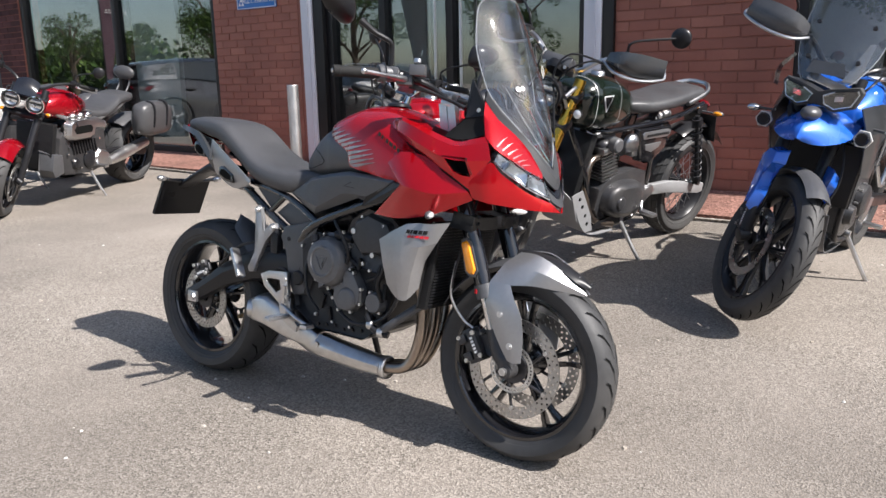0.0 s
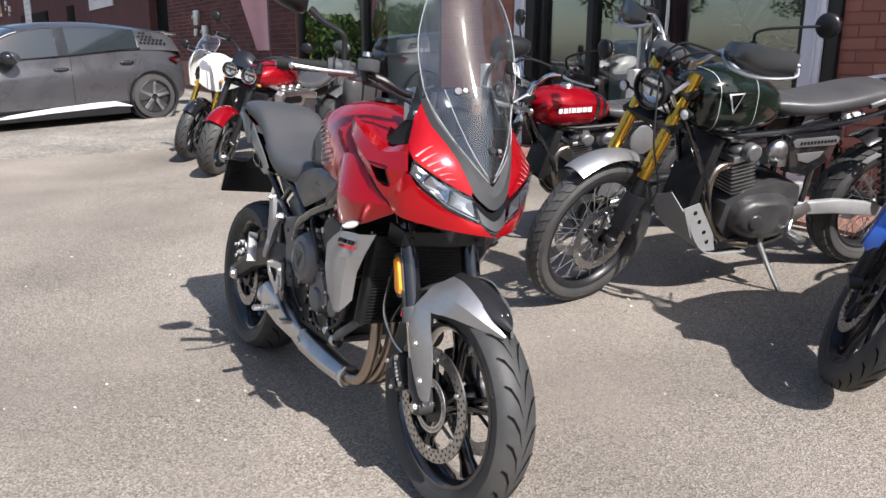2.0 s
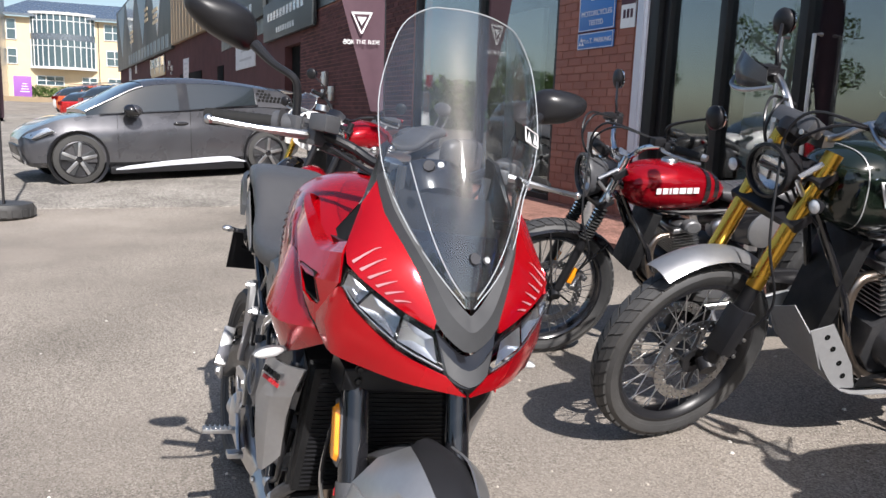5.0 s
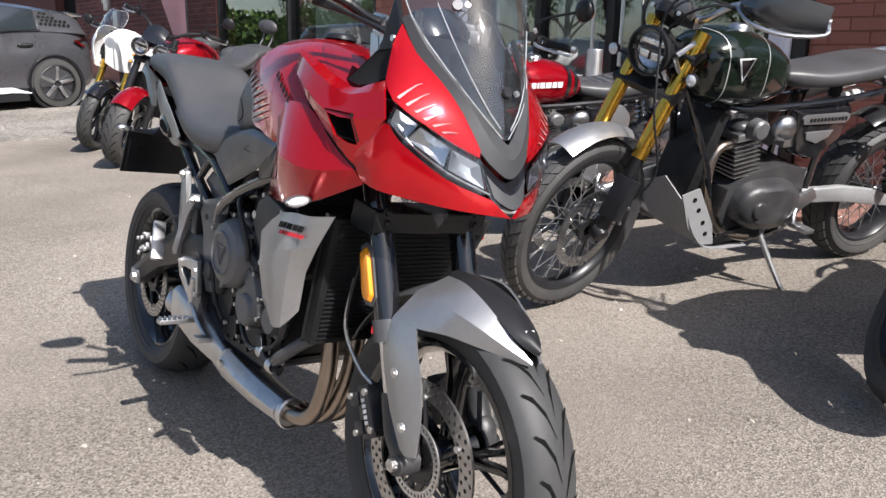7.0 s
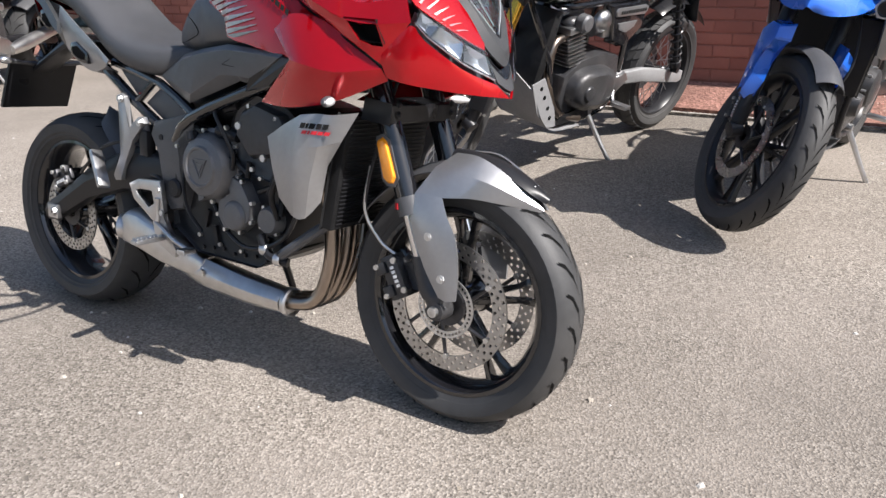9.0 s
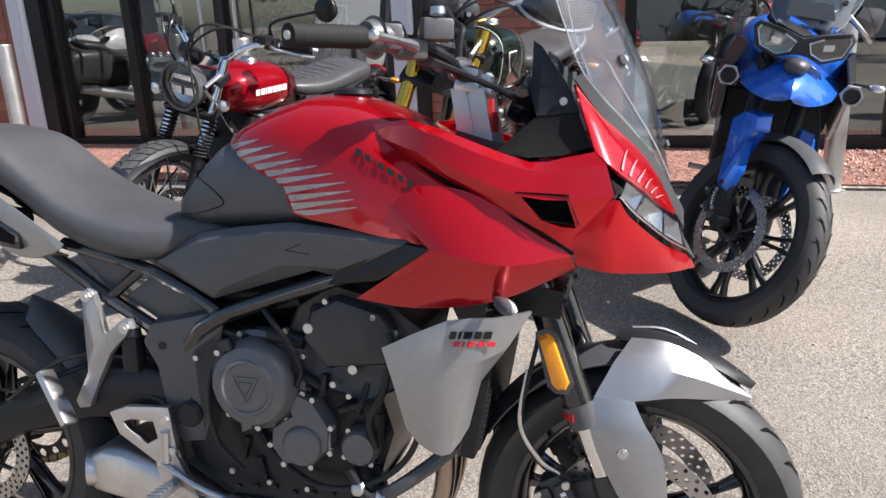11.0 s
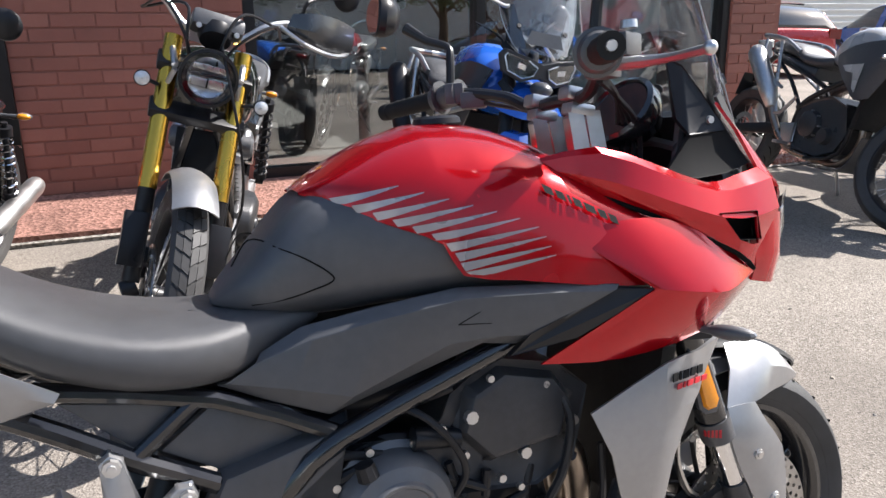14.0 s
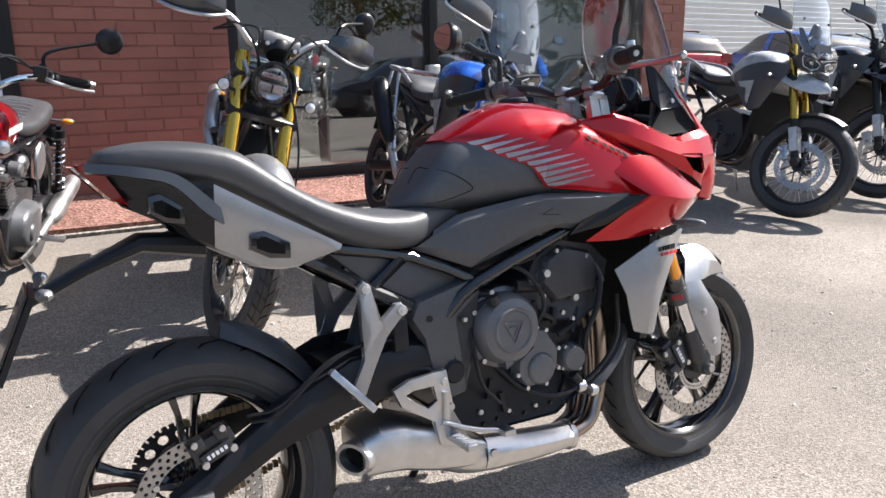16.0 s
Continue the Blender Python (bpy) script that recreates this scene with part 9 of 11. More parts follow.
    if cruiser:
        prism(bm, [(0.0, 0.60), (-0.02, 0.66), (0.02, 0.73), (0.10, 0.755), (0.28, 0.755), (0.34, 0.72), (0.35, 0.62), (0.30, 0.575), (0.06, 0.575)], 0.170, 0.225, inset=0.12)
        for k in range(3):
            ellipsoid(bm, (0.06 + 0.10 * k, 0.185, 0.775), (0.040, 0.035, 0.030), 14, 8)
        prism(bm, [(-0.22, 0.42), (-0.30, 0.34), (-0.20, 0.27), (-0.06, 0.30), (-0.02, 0.40), (-0.10, 0.46)], 0.170, 0.205, inset=0.15)
        for s in (-1, 1):
            loft(bm, [oval(x, z, w, h, 3, 14, s * 0.15) for x, z, w, h in ((-0.22, 0.66, 0.02, 0.03), (-0.1, 0.69, 0.035, 0.05), (0.24, 0.69, 0.035, 0.05), (0.34, 0.67, 0.02, 0.03))])
        part("engine_trim", bm, M_ALU, t, "polished engine castings", bevel=0.004)
        bm = bmesh.new()
        for x in (0.06, 0.17, 0.28):
            tube(bm, [(x, -0.16, 0.66), (x + 0.02, -0.245, 0.66), (x - 0.02, -0.26, 0.50), (x - 0.16, -0.24, 0.34), (x - 0.34, -0.21, 0.29)], 0.026, 12, 4)
        part("exhaust_header", bm, M_CHROME, t, "three chromed header pipes")
        # near-black plate on the cover stands for a shaded slot
        bm = bmesh.new()
        prism(bm, [(0.06, 0.63), (0.04, 0.665), (0.07, 0.695), (0.26, 0.695), (0.29, 0.665), (0.26, 0.63)], 0.222, 0.228)
        part("cover_recess", bm, M_HOLLOWSHADE, t)
        bm = bmesh.new()
        for k in range(9):
            box(bm, (-0.06 + 0.038 * k, 0.176, 0.50), (0.012, 0.022, 0.12), Matrix.Rotation(radians(18), 4, "Y"))
        lathe(bm, [(0.001, 0.200), (0.055, 0.198), (0.080, 0.185), (0.085, 0.16)], (0.02, 0, 0.38), "Y", 24)
        lathe(bm, [(0.001, 0.195), (0.040, 0.193), (0.055, 0.17)], (0.20, 0, 0.36), "Y", 20)
        part("engine_cover", bm, M_SATIN, t, "black ribbed lower engine", bevel=0.002)
        bm = bmesh.new()
        for x, z in ((-0.05, 0.44), (0.09, 0.44), (0.15, 0.32), (-0.06, 0.32), (0.26, 0.40), (0.32, 0.46), (0.30, 0.52), (-0.10, 0.55)):
            bolt(bm, (x, 0.180, z), (0, 1, 0), 0.010, 0.012)
        part("bolt", bm, M_CHROME, t)
        bm = bmesh.new()
        prism(bm, [(0.36, 0.30), (0.38, 0.47), (0.50, 0.49), (0.52, 0.34), (0.48, 0.27)], 0.06, 0.185, inset=0.08)
        part("radiator_guard", bm, M_BLACKP, t, bevel=0.01)
    else:
        for s in (-1, 1):
            lathe(bm, [(0.001, s * 0.185), (0.06, s * 0.183), (0.085, s * 0.165), (0.09, s * 0.13)], (0.0, 0, 0.46), "Y", 28)
        part("engine_cover", bm, M_ENGINE, t)
        bm = bmesh.new()
        for y in (-0.08, 0, 0.08):
            tube(bm, [(0.25, y, 0.60), (0.32, y, 0.52), (0.31, y * 0.9, 0.36), (0.20, y * 0.6, 0.27), (0.0, -0.05, 0.25)], 0.019, 10, 4)
        part("exhaust_header", bm, M_EXH, t)
    bm = bmesh.new()
    if cruiser:
        slab(bm, [(0.44, -0.17, 0.72), (0.44, 0.17, 0.72), (0.47, 0.16, 0.34), (0.47, -0.16, 0.34)], (0.04, 0, 0))
    else:
        slab(bm, [(0.38, -0.16, 0.74), (0.38, 0.16, 0.74), (0.34, 0.15, 0.46), (0.34, -0.15, 0.46)], (0.03, 0, 0))
    part("radiator", bm, M_RADIATOR, t, "black radiator", bevel=0.005)
    bm = bmesh.new()
    for s in (-1, 1):
        tube(bm, [(0.48, s * 0.05, 0.88), (0.30, s * 0.14, 0.76), (0.0, s * 0.15, 0.70), (-0.20, s * 0.14, 0.56)], 0.022, 10, 3)
        tube(bm, [(-0.10, s * 0.14, 0.70), (-0.40, s * 0.13, 0.76), (-0.66, s * 0.10, 0.85)], 0.016, 10, 3)
    part("frame", bm, M_SILVERP if cruiser else M_SATIN, t, "tubular frame")
    swing(t, -hw, RR, M_SATIN, 0.14 if cruiser else 0.12)
    bm = bmesh.new()
    tube(bm, [(-0.22, -0.20, 0.30), (-0.40, -0.21, 0.34), (-0.82, -0.215, 0.42)], [0.04, 0.06, 0.055], 16, 3)
    if cruiser:
        tube(bm, [(-0.22, 0.20, 0.33), (-0.40, 0.20, 0.36), (-0.80, 0.205, 0.44)], [0.04, 0.055, 0.05], 16, 3)
    part("silencer", bm, M_STEEL, t, "brushed silencers")
    if cruiser:
        for s in (-1, 1):
            bm = bmesh.new()
            loft(bm, [oval(x, z, w, hh, 3.2, 20, s * 0.295) for x, z, w, hh in ((-1.03, 0.66, 0.045, 0.09), (-1.00, 0.67, 0.080, 0.135), (-0.90, 0.685, 0.094, 0.160), (-0.68, 0.690, 0.096, 0.165), (-0.56, 0.690, 0.085, 0.145), (-0.52, 0.69, 0.050, 0.095))])
            pn = part("pannier", bm, M_VINYL, t, "rounded black leather pannier", sharp=60)
            bm = bmesh.new()
            for x in (-0.88, -0.66):
                tube(bm, [(x, s * 0.300, 0.850), (x, s * 0.360, 0.842), (x, s * 0.388, 0.80), (x, s * 0.392, 0.70), (x, s * 0.388, 0.62)], 0.012, 6, 3)
            part("pannier_rib", bm, M_SATIN, pn)
    bm = bmesh.new()
    fender_arc(bm, -hw, RR, RR + 0.05, 0.10, 50, 140, 0.04)
    part("rear_mudguard", bm, M_BLACKP, t)
    bm = bmesh.new()
    ellipsoid(bm, (-0.80 if cruiser else -0.69, 0, 0.84 if cruiser else 0.94), (0.02, 0.06, 0.025), 14, 8)
    part("tail_light", bm, M_REDLENS, t)
    for s in (-1, 1):
        indicator(t, (0.56, s * 0.12, 0.82), (0.58, s * 0.19, 0.82), M_AMBER, 0.015)
        bm = bmesh.new()
        box(bm, (-0.05, s * 0.25, 0.32), (0.05, 0.10, 0.02))
        tube(bm, [(-0.08, s * 0.16, 0.36), (-0.05, s * 0.21, 0.32)], 0.012, 8, 1)
        part("foot_peg", bm, M_ALU, t)
    side_stand(t, (-0.02, 0.15, 0.27), (-0.10, 0.34, -0.06), M_ALU)
    steer(front, 26, (top[0], 0, top[1]))
    return t


ROW = "motorcycles parked along the showroom"
classic_bike(on_ground(0.595, 4.655, 230.8, 11.0), "dark green scrambler with gold forks and a high bar", M_GREEN, True, ROW)
classic_bike(on_ground(-0.335, 5.12, 231.0, 10.0), "cherry red retro twin with rubber fork gaiters", M_REDTANK, False, ROW)
adventure_bike(on_ground(1.640, 4.265, 239.0, 10.8) @ Matrix.Scale(0.945, 4), "bright blue adventure bike with a clear screen", M_BLUE, M_SATIN, ROW, True, True, M_GREYP)
roadster_bike(on_ground(-3.98, 6.45, 269.0, 9.0), "red muscle cruiser with twin headlights and black panniers", True, ROW)
roadster_bike(on_ground(-4.83, 6.80, 269.0, 9.0), "white half-faired cafe racer with gold forks", False, ROW)


RA = (4.09, 3.38, 234.4)
RB = (5.09, 3.04, 234.4)
adventure_bike(on_ground(RA[0], RA[1], RA[2], 10.0) @ Matrix.Scale(0.97, 4), "grey and black adventure bike with gold forks", M_GREYBIKE, M_GOLD, ROW)
adventure_bike(on_ground(RB[0], RB[1], RB[2], 10.0), "black adventure bike with tubular crash bars", M_GLOSSB, M_SATIN, ROW, True, False, M_BLACKP, True)

BOLLARDS = (-1.70, -0.08, 3.08, 5.22)
FLAG2 = (-7.23, 9.70, 222)


# ---- cars, street furniture and far buildings ----
M_TYREF = pm("car_tyre", (0.042, 0.041, 0.040), 0.8, bump=0.2, bscale=300)
M_CARRED = pm("red_car_paint", (0.45, 0.02, 0.02), 0.25, 0.1, 1.0, 0.05, 20)
M_CARORANGE = pm("orange_car_paint", (0.62, 0.11, 0.02), 0.25, 0.1, 1.0, 0.05, 20)
M_CARBLUE = pm("blue_car_paint", (0.03, 0.11, 0.42), 0.25, 0.3, 1.0, 0.05, 20)
M_CARGREY = pm("slate_car_paint", (0.15, 0.18, 0.22), 0.25, 0.5, 1.0, 0.05, 20)
M_CARBLK = pm("black_car_paint", (0.012, 0.012, 0.014), 0.2, 0.3, 1.0, 0.05, 20)
M_SIGNBLUE = pm("sign_blue", (0.02, 0.16, 0.50), 0.4, 0, 0.2, 0.04, 6)
M_FLAG = pm("plum_banner_cloth", (0.085, 0.045, 0.060), 0.8, var=0.1, scale=12, bump=0.3, bscale=900)
M_YELLOW = pm("cream_render", (0.62, 0.50, 0.33), 0.85, var=0.08, scale=1.5)
M_GLASSFAR = pm("blue_office_glass", (0.07, 0.115, 0.14), 0.06, 0.25, 0.6, 0.2, 0.8)
M_SHUTTER = pm("white_profiled_sheet", (0.62, 0.63, 0.62), 0.5, 0.1, 0.0, 0.08, 3)
M_PURPLE = pm("purple_board", (0.28, 0.10, 0.38), 0.6)
M_SIGNDK = pm("dark_fascia", (0.035, 0.042, 0.045), 0.5, var=0.1, scale=2)
M_TAN = pm("tan_fascia", (0.28, 0.21, 0.13), 0.7, var=0.15, scale=2)
M_TEAL = pm("teal_fascia", (0.13, 0.17, 0.19), 0.5, var=0.15, scale=1)
M_PAPER = pm("white_poster", (0.6, 0.6, 0.62), 0.6, var=0.15, scale=3)
M_PALE = pm("pale_panel", (0.50, 0.55, 0.52), 0.6, var=0.06, scale=2)
M_PALEPRINT = pm("faded_print", (0.42, 0.42, 0.44), 0.6)
M_SKYBOARD = pm("pale_blue_board", (0.20, 0.28, 0.34), 0.5, var=0.1, scale=1)
M_CHIP = grain("pale_chip", [(0.0, (0.30, 0.26, 0.21)), (0.7, (0.45, 0.41, 0.36)), (1.0, (0.7, 0.68, 0.64))], 60, 0.4, 0.002, 0.9, "NOISE", 0.2, 3.0, island=True)
M_LEAF = grain("hedge_leaf", [(0.0, (0.02, 0.045, 0.01)), (0.6, (0.06, 0.12, 0.02)), (1.0, (0.13, 0.19, 0.05))], 8, 0.2, 0.01, 0.7, "NOISE", 0.3, 1, island=True)
M_BARK = grain("bark", [(0.0, (0.05, 0.035, 0.025)), (1.0, (0.13, 0.10, 0.07))], 30, 0.8, 0.01, 0.9, "NOISE", 0.2, 2)


def car(m, label, paint, L=4.32, W=1.80, H=1.53, detail=True, name="car", van=False, group=""):
    """A hatchback or van: body, glasshouse, wheels > tyre and rim, lamps, mirrors, doors."""
    t = thing(name, m, label, "van" if van else "car", group)
    h = W / 2
    f, r = L * 0.305, -L * 0.335  # wheel stations
    k = H / 1.53
    if van:
        low = [(-L / 2, 0.35, 1.10, 0.86), (-L / 2 + 0.1, 0.28, 1.16, 0.97), (0, 0.25, 1.18, 1.0), (L * 0.30, 0.25, 1.12, 0.99), (L * 0.42, 0.26, 0.98, 0.95), (L / 2 - 0.04, 0.32, 0.85, 0.80), (L / 2, 0.42, 0.72, 0.66)]
        up = [(-L / 2 + 0.03, H - 0.10, 0.90), (-L / 2 + 0.15, H, 0.93), (0.2, H, 0.93), (L * 0.22, H - 0.06, 0.90), (L * 0.36, 1.15, 0.90)]
    else:
        low = [(-L / 2, 0.42 * k, 0.86 * k, 0.72), (-L / 2 + 0.10, 0.30 * k, 0.98 * k, 0.90), (-L * 0.34, 0.24 * k, 1.02 * k, 0.985), (-L * 0.1, 0.22 * k, 0.99 * k, 1.0), (L * 0.12, 0.22 * k, 0.97 * k, 1.0), (L * 0.28, 0.24 * k, 0.93 * k, 0.985), (L * 0.40, 0.24 * k, 0.84 * k, 0.93), (L / 2 - 0.07, 0.26 * k, 0.70 * k, 0.80), (L / 2, 0.34 * k, 0.56 * k, 0.62)]
        up = [(-L / 2 + 0.10, 1.05 * k, 0.74), (-L * 0.40, 1.36 * k, 0.72), (-L * 0.22, 1.50 * k, 0.73), (-L * 0.02, 1.53 * k, 0.73), (L * 0.10, 1.47 * k, 0.73), (L * 0.20, 1.28 * k, 0.76), (L * 0.315, 0.96 * k, 0.82)]
    bm = bmesh.new()
    rings = []
    for x, zb, zt, w in low:
        ww = w * h
        rings.append([(x, -ww * 0.90, zb), (x, -ww * 0.985, zb + 0.10), (x, -ww, zb + (zt - zb) * 0.45), (x, -ww * 0.97, zb + (zt - zb) * 0.74), (x, -ww * 0.94, zt), (x, -ww * 0.5, zt + 0.015), (x, ww * 0.5, zt + 0.015),
                      (x, ww * 0.94, zt), (x, ww * 0.97, zb + (zt - zb) * 0.74), (x, ww, zb + (zt - zb) * 0.45), (x, ww * 0.985, zb + 0.10), (x, ww * 0.90, zb)])
    loft(bm, [q for q in zip(*[spline(c, 4) for c in zip(*rings)])])
    body = part("body", bm, paint, t, "painted car body", sharp=40)
    # glasshouse: dark glass with a painted roof and pillars
    belt = lambda x: float(np.interp(x, [q[0] for q in low], [q[2] for q in low])) - 0.02
    bm = bmesh.new()
    rings = []
    for x, z, w in up:
        b = belt(x)
        ww = w * h
        rings.append([(x, -h * 0.92, b), (x, -(ww + (h * 0.92 - ww) * 0.45), b + (z - b) * 0.55), (x, -ww, z - 0.05), (x, -ww * 0.8, z), (x, ww * 0.8, z), (x, ww, z - 0.05), (x, ww + (h * 0.92 - ww) * 0.45, b + (z - b) * 0.55), (x, h * 0.92, b)])
    fine = [q for q in zip(*[spline(c, 3) for c in zip(*rings)])]
    loft(bm, fine)
    part("glasshouse", bm, M_CARGLASS, t, "dark car windows", sharp=40)
    bm = bmesh.new()
    n0 = 5 if not van else 0
    roof = [[V(*p) + V(0, 0, 0.006) for p in (q[2], q[3], q[4], q[5])] for q in fine[n0:(14 if not van else len(fine))]]
    loft(bm, [[q[0] - V(0, 0.008, 0.01), q[0], q[1], q[2], q[3], q[3] + V(0, 0.008, -0.01)] for q in roof], cap=False, closed=False)
    bmesh.ops.solidify(bm, geom=bm.faces[:], thickness=0.01)
    part("roof", bm, paint if not van else paint, t, sharp=40)
    stations = ((0, 3), (9, 10), (17, 18)) if not van else ((0, 5), (6, 10))
    for a, b in stations:
        for side in (0, 1):
            idx = (0, 1, 2) if side == 0 else (7, 6, 5)
            b2 = min(b, len(fine) - 1)
            sgn = -1 if side == 0 else 1
            q = [V(*fine[a][i]) for i in idx] + [V(*fine[b2][i]) for i in idx[::-1]]
            quad1 = [q[0], q[1], q[4], q[5]]
            quad2 = [q[1], q[2], q[3], q[4]]
            bm = bmesh.new()
            for qd in (quad1, quad2):
                slab(bm, [p + V(0, sgn * 0.004, 0) for p in qd], (0, sgn * 0.006, 0))
            part("pillar", bm, paint if (van or not detail or a == 0) else M_GLOSSB, t)
    for s in (-1, 1):
        for x in (f, r):
            R = 0.335 * k if not van else 0.34
            bm = bmesh.new()
            lathe(bm, [(0.20, s * (h - 0.21)), (R + 0.035, s * (h - 0.21)), (R + 0.045, s * (h - 0.02)), (R + 0.03, s * (h + 0.004)), (R - 0.01, s * (h - 0.03))], (x, 0, R), "Y", 32)
            part("wheel_arch", bm, M_SATIN, t)
            bm = bmesh.new()
            lathe(bm, [(R * 0.70, s * (h - 0.22)), (R * 0.97, s * (h - 0.21)), (R, s * (h - 0.17)), (R, s * (h - 0.05)), (R * 0.96, s * (h - 0.01)), (R * 0.72, s * (h - 0.004)), (R * 0.68, s * (h - 0.03))], (x, 0, R), "Y", 36)
            w = part("wheel", bm, M_TYREF, t, "black car tyre")
            bm = bmesh.new()
            lathe(bm, [(R * 0.70, s * (h - 0.02)), (R * 0.66, s * (h - 0.012)), (R * 0.62, s * (h - 0.05)), (0.001, s * (h - 0.06))], (x, 0, R), "Y", 36)
            part("wheel_dish", bm, M_SATIN, w)
            bm = bmesh.new()
            for q in range(5):
                a = 2 * math.pi * q / 5 + 0.3
                d, tt = V(math.cos(a), 0, math.sin(a)), V(-math.sin(a), 0, math.cos(a))
                c = V(x, s * (h - 0.035), R)
                slab(bm, [c + d * 0.03 - tt * 0.03, c + d * 0.03 + tt * 0.03, c + d * R * 0.64 + tt * 0.055, c + d * R * 0.64 - tt * 0.012], (0, s * 0.018, 0))
            lathe(bm, [(0.001, s * (h - 0.012)), (0.04, s * (h - 0.014)), (0.045, s * (h - 0.03))], (x, 0, R), "Y", 16)
            part("rim", bm, M_ALU, w, "five-spoke alloy rim", bevel=0.003)
    zb = 0.22 * k
    if detail:
        for s in (-1, 1):
            bm = bmesh.new()
            for x in (L * 0.215, -L * 0.03, -L * 0.255):
                for z0, z1 in ((zb + 0.10, belt(x)),):
                    pts = [(x - 0.02 * (i / 6), s * (h * float(np.interp((z0 + (z1 - z0) * i / 6 - zb) / (belt(x) - zb), (0, 0.1, 0.45, 0.74, 1.0), (0.90, 0.985, 1.0, 0.97, 0.94))) + 0.0015), z0 + (z1 - z0) * i / 6) for i in range(7)]
                    tube(bm, pts, 0.0035, 4, 1)
            part("door_seam", bm, M_HOLLOWSHADE, t)
            bm = bmesh.new()
            tube(bm, [(x, s * h * 0.935, belt(x) + 0.012) for x in (-L * 0.40, -L * 0.2, 0, L * 0.2, L * 0.30)], 0.011, 6, 3)
            part("belt_trim", bm, M_GLOSSB, t)
            bm = bmesh.new()
            for x in (L * 0.03, -L * 0.205):
                ellipsoid(bm, (x, s * (h * 0.972), 0.80 * k), (0.085, 0.014, 0.022), 14, 8)
            part("door_handle", bm, M_GLOSSB, t, "dark flush door handles")
            bm = bmesh.new()
            slab(bm, [(f - 0.42, s * h * 0.985, 0.26 * k), (r + 0.44, s * h * 0.985, 0.33 * k), (r + 0.40, s * h * 1.006, 0.40 * k), (f - 0.46, s * h * 1.012, 0.31 * k)], (0, s * 0.012, 0))
            part("sill_trim", bm, M_CHROME, t, "bright sill blade", bevel=0.003)
            bm = bmesh.new()
            ellipsoid(bm, (L * 0.185, s * (h + 0.085), 1.02 * k), (0.11, 0.095, 0.078), 16, 10)
            tube(bm, [(L * 0.19, s * h * 0.90, 0.97 * k), (L * 0.185, s * (h + 0.04), 0.99 * k)], 0.016, 8, 1)
            part("wing_mirror", bm, M_GLOSSB, t, "black door mirror")
            bm = bmesh.new()
            slab(bm, [(L / 2 - 0.16, s * h * 0.83, 0.72 * k), (L / 2 - 0.07, s * h * 0.60, 0.66 * k), (L / 2 - 0.05, s * h * 0.62, 0.59 * k), (L / 2 - 0.20, s * h * 0.90, 0.63 * k)], (0.03, s * 0.05, 0.0))
            part("headlight", bm, M_REFLECT, t, "slim headlight", bevel=0.004)
            bm = bmesh.new()
            slab(bm, [(-L / 2 + 0.03, s * h * 0.50, 0.90 * k), (-L / 2 + 0.04, s * h * 0.80, 0.90 * k), (-L / 2 + 0.30, s * h * 0.975, 0.88 * k), (-L / 2 + 0.18, s * h * 0.95, 0.80 * k), (-L / 2 + 0.0, s * h * 0.70, 0.83 * k)], (-0.02, s * 0.02, 0))
            part("tail_light", bm, M_REDLENS, t, "wrap-round red tail light")
            # honeycomb print on the rear quarter glass
            bm = bmesh.new()
            for i in range(6):
                for j in range(4):
                    xx = -L * 0.315 - 0.055 * i + 0.01 * j
                    zz = 1.12 * k + 0.05 * j
                    if zz < 1.30 * k - 0.02 * i:
                        lathe(bm, [(0.018, 0.0), (0.018, 0.004), (0.011, 0.004)], (0, 0, 0), "Y", 6)
                        vs = [v for v in bm.verts if not v.tag]
                        for v in vs:
                            v.co += V(xx, s * (h * 0.80 + 0.025), zz)
                            v.tag = True
            part("quarter_print", bm, M_GREYP, t)
        bm = bmesh.new()
        slab(bm, [(L / 2 - 0.03, -0.45, 0.45 * k), (L / 2 - 0.03, 0.45, 0.45 * k), (L / 2 - 0.06, 0.50, 0.30 * k), (L / 2 - 0.06, -0.50, 0.30 * k)], (0.04, 0, 0))
        part("grille", bm, M_SATIN, t)
        bm = bmesh.new()
        slab(bm, [(-L / 2 + 0.42, -h * 0.60, 1.40 * k), (-L / 2 + 0.42, h * 0.60, 1.40 * k), (-L / 2 + 0.10, h * 0.58, 1.36 * k), (-L / 2 + 0.10, -h * 0.58, 1.36 * k)], (0, 0, 0.025))
        part("roof_spoiler", bm, M_GLOSSB, t, bevel=0.006)
    else:
        for s in (-1, 1):
            bm = bmesh.new()
            slab(bm, [(-L / 2 + 0.02, s * h * 0.62, 0.98 * k), (-L / 2 + 0.08, s * h * 0.93, 0.98 * k), (-L / 2 + 0.08, s * h * 0.93, 0.78 * k), (-L / 2 + 0.02, s * h * 0.62, 0.80 * k)], (-0.03, s * 0.015, 0))
            part("tail_light", bm, M_REDLENS, t, "red tail light")
            if van:
                bm = bmesh.new()
                slab(bm, [(-L / 2 + 0.012, s * 0.06, 1.22), (-L / 2 + 0.012, s * h * 0.78, 1.22), (-L / 2 + 0.06, s * h * 0.76, H - 0.26), (-L / 2 + 0.06, s * 0.06, H - 0.26)], (-0.03, 0, 0))
                rw = part("rear_window", bm, M_CARGLASS, t, "dark rear door window", bevel=0.01)
                bm = bmesh.new()
                for k in range(4):
                    box(bm, (-L / 2 + 0.005 - 0.012, s * (0.12 + 0.21), 1.34 + 0.13 * k), (0.02, 0.42 - 0.06 * (k % 2), 0.045))
                part("window_print", bm, M_INKWHT, rw)
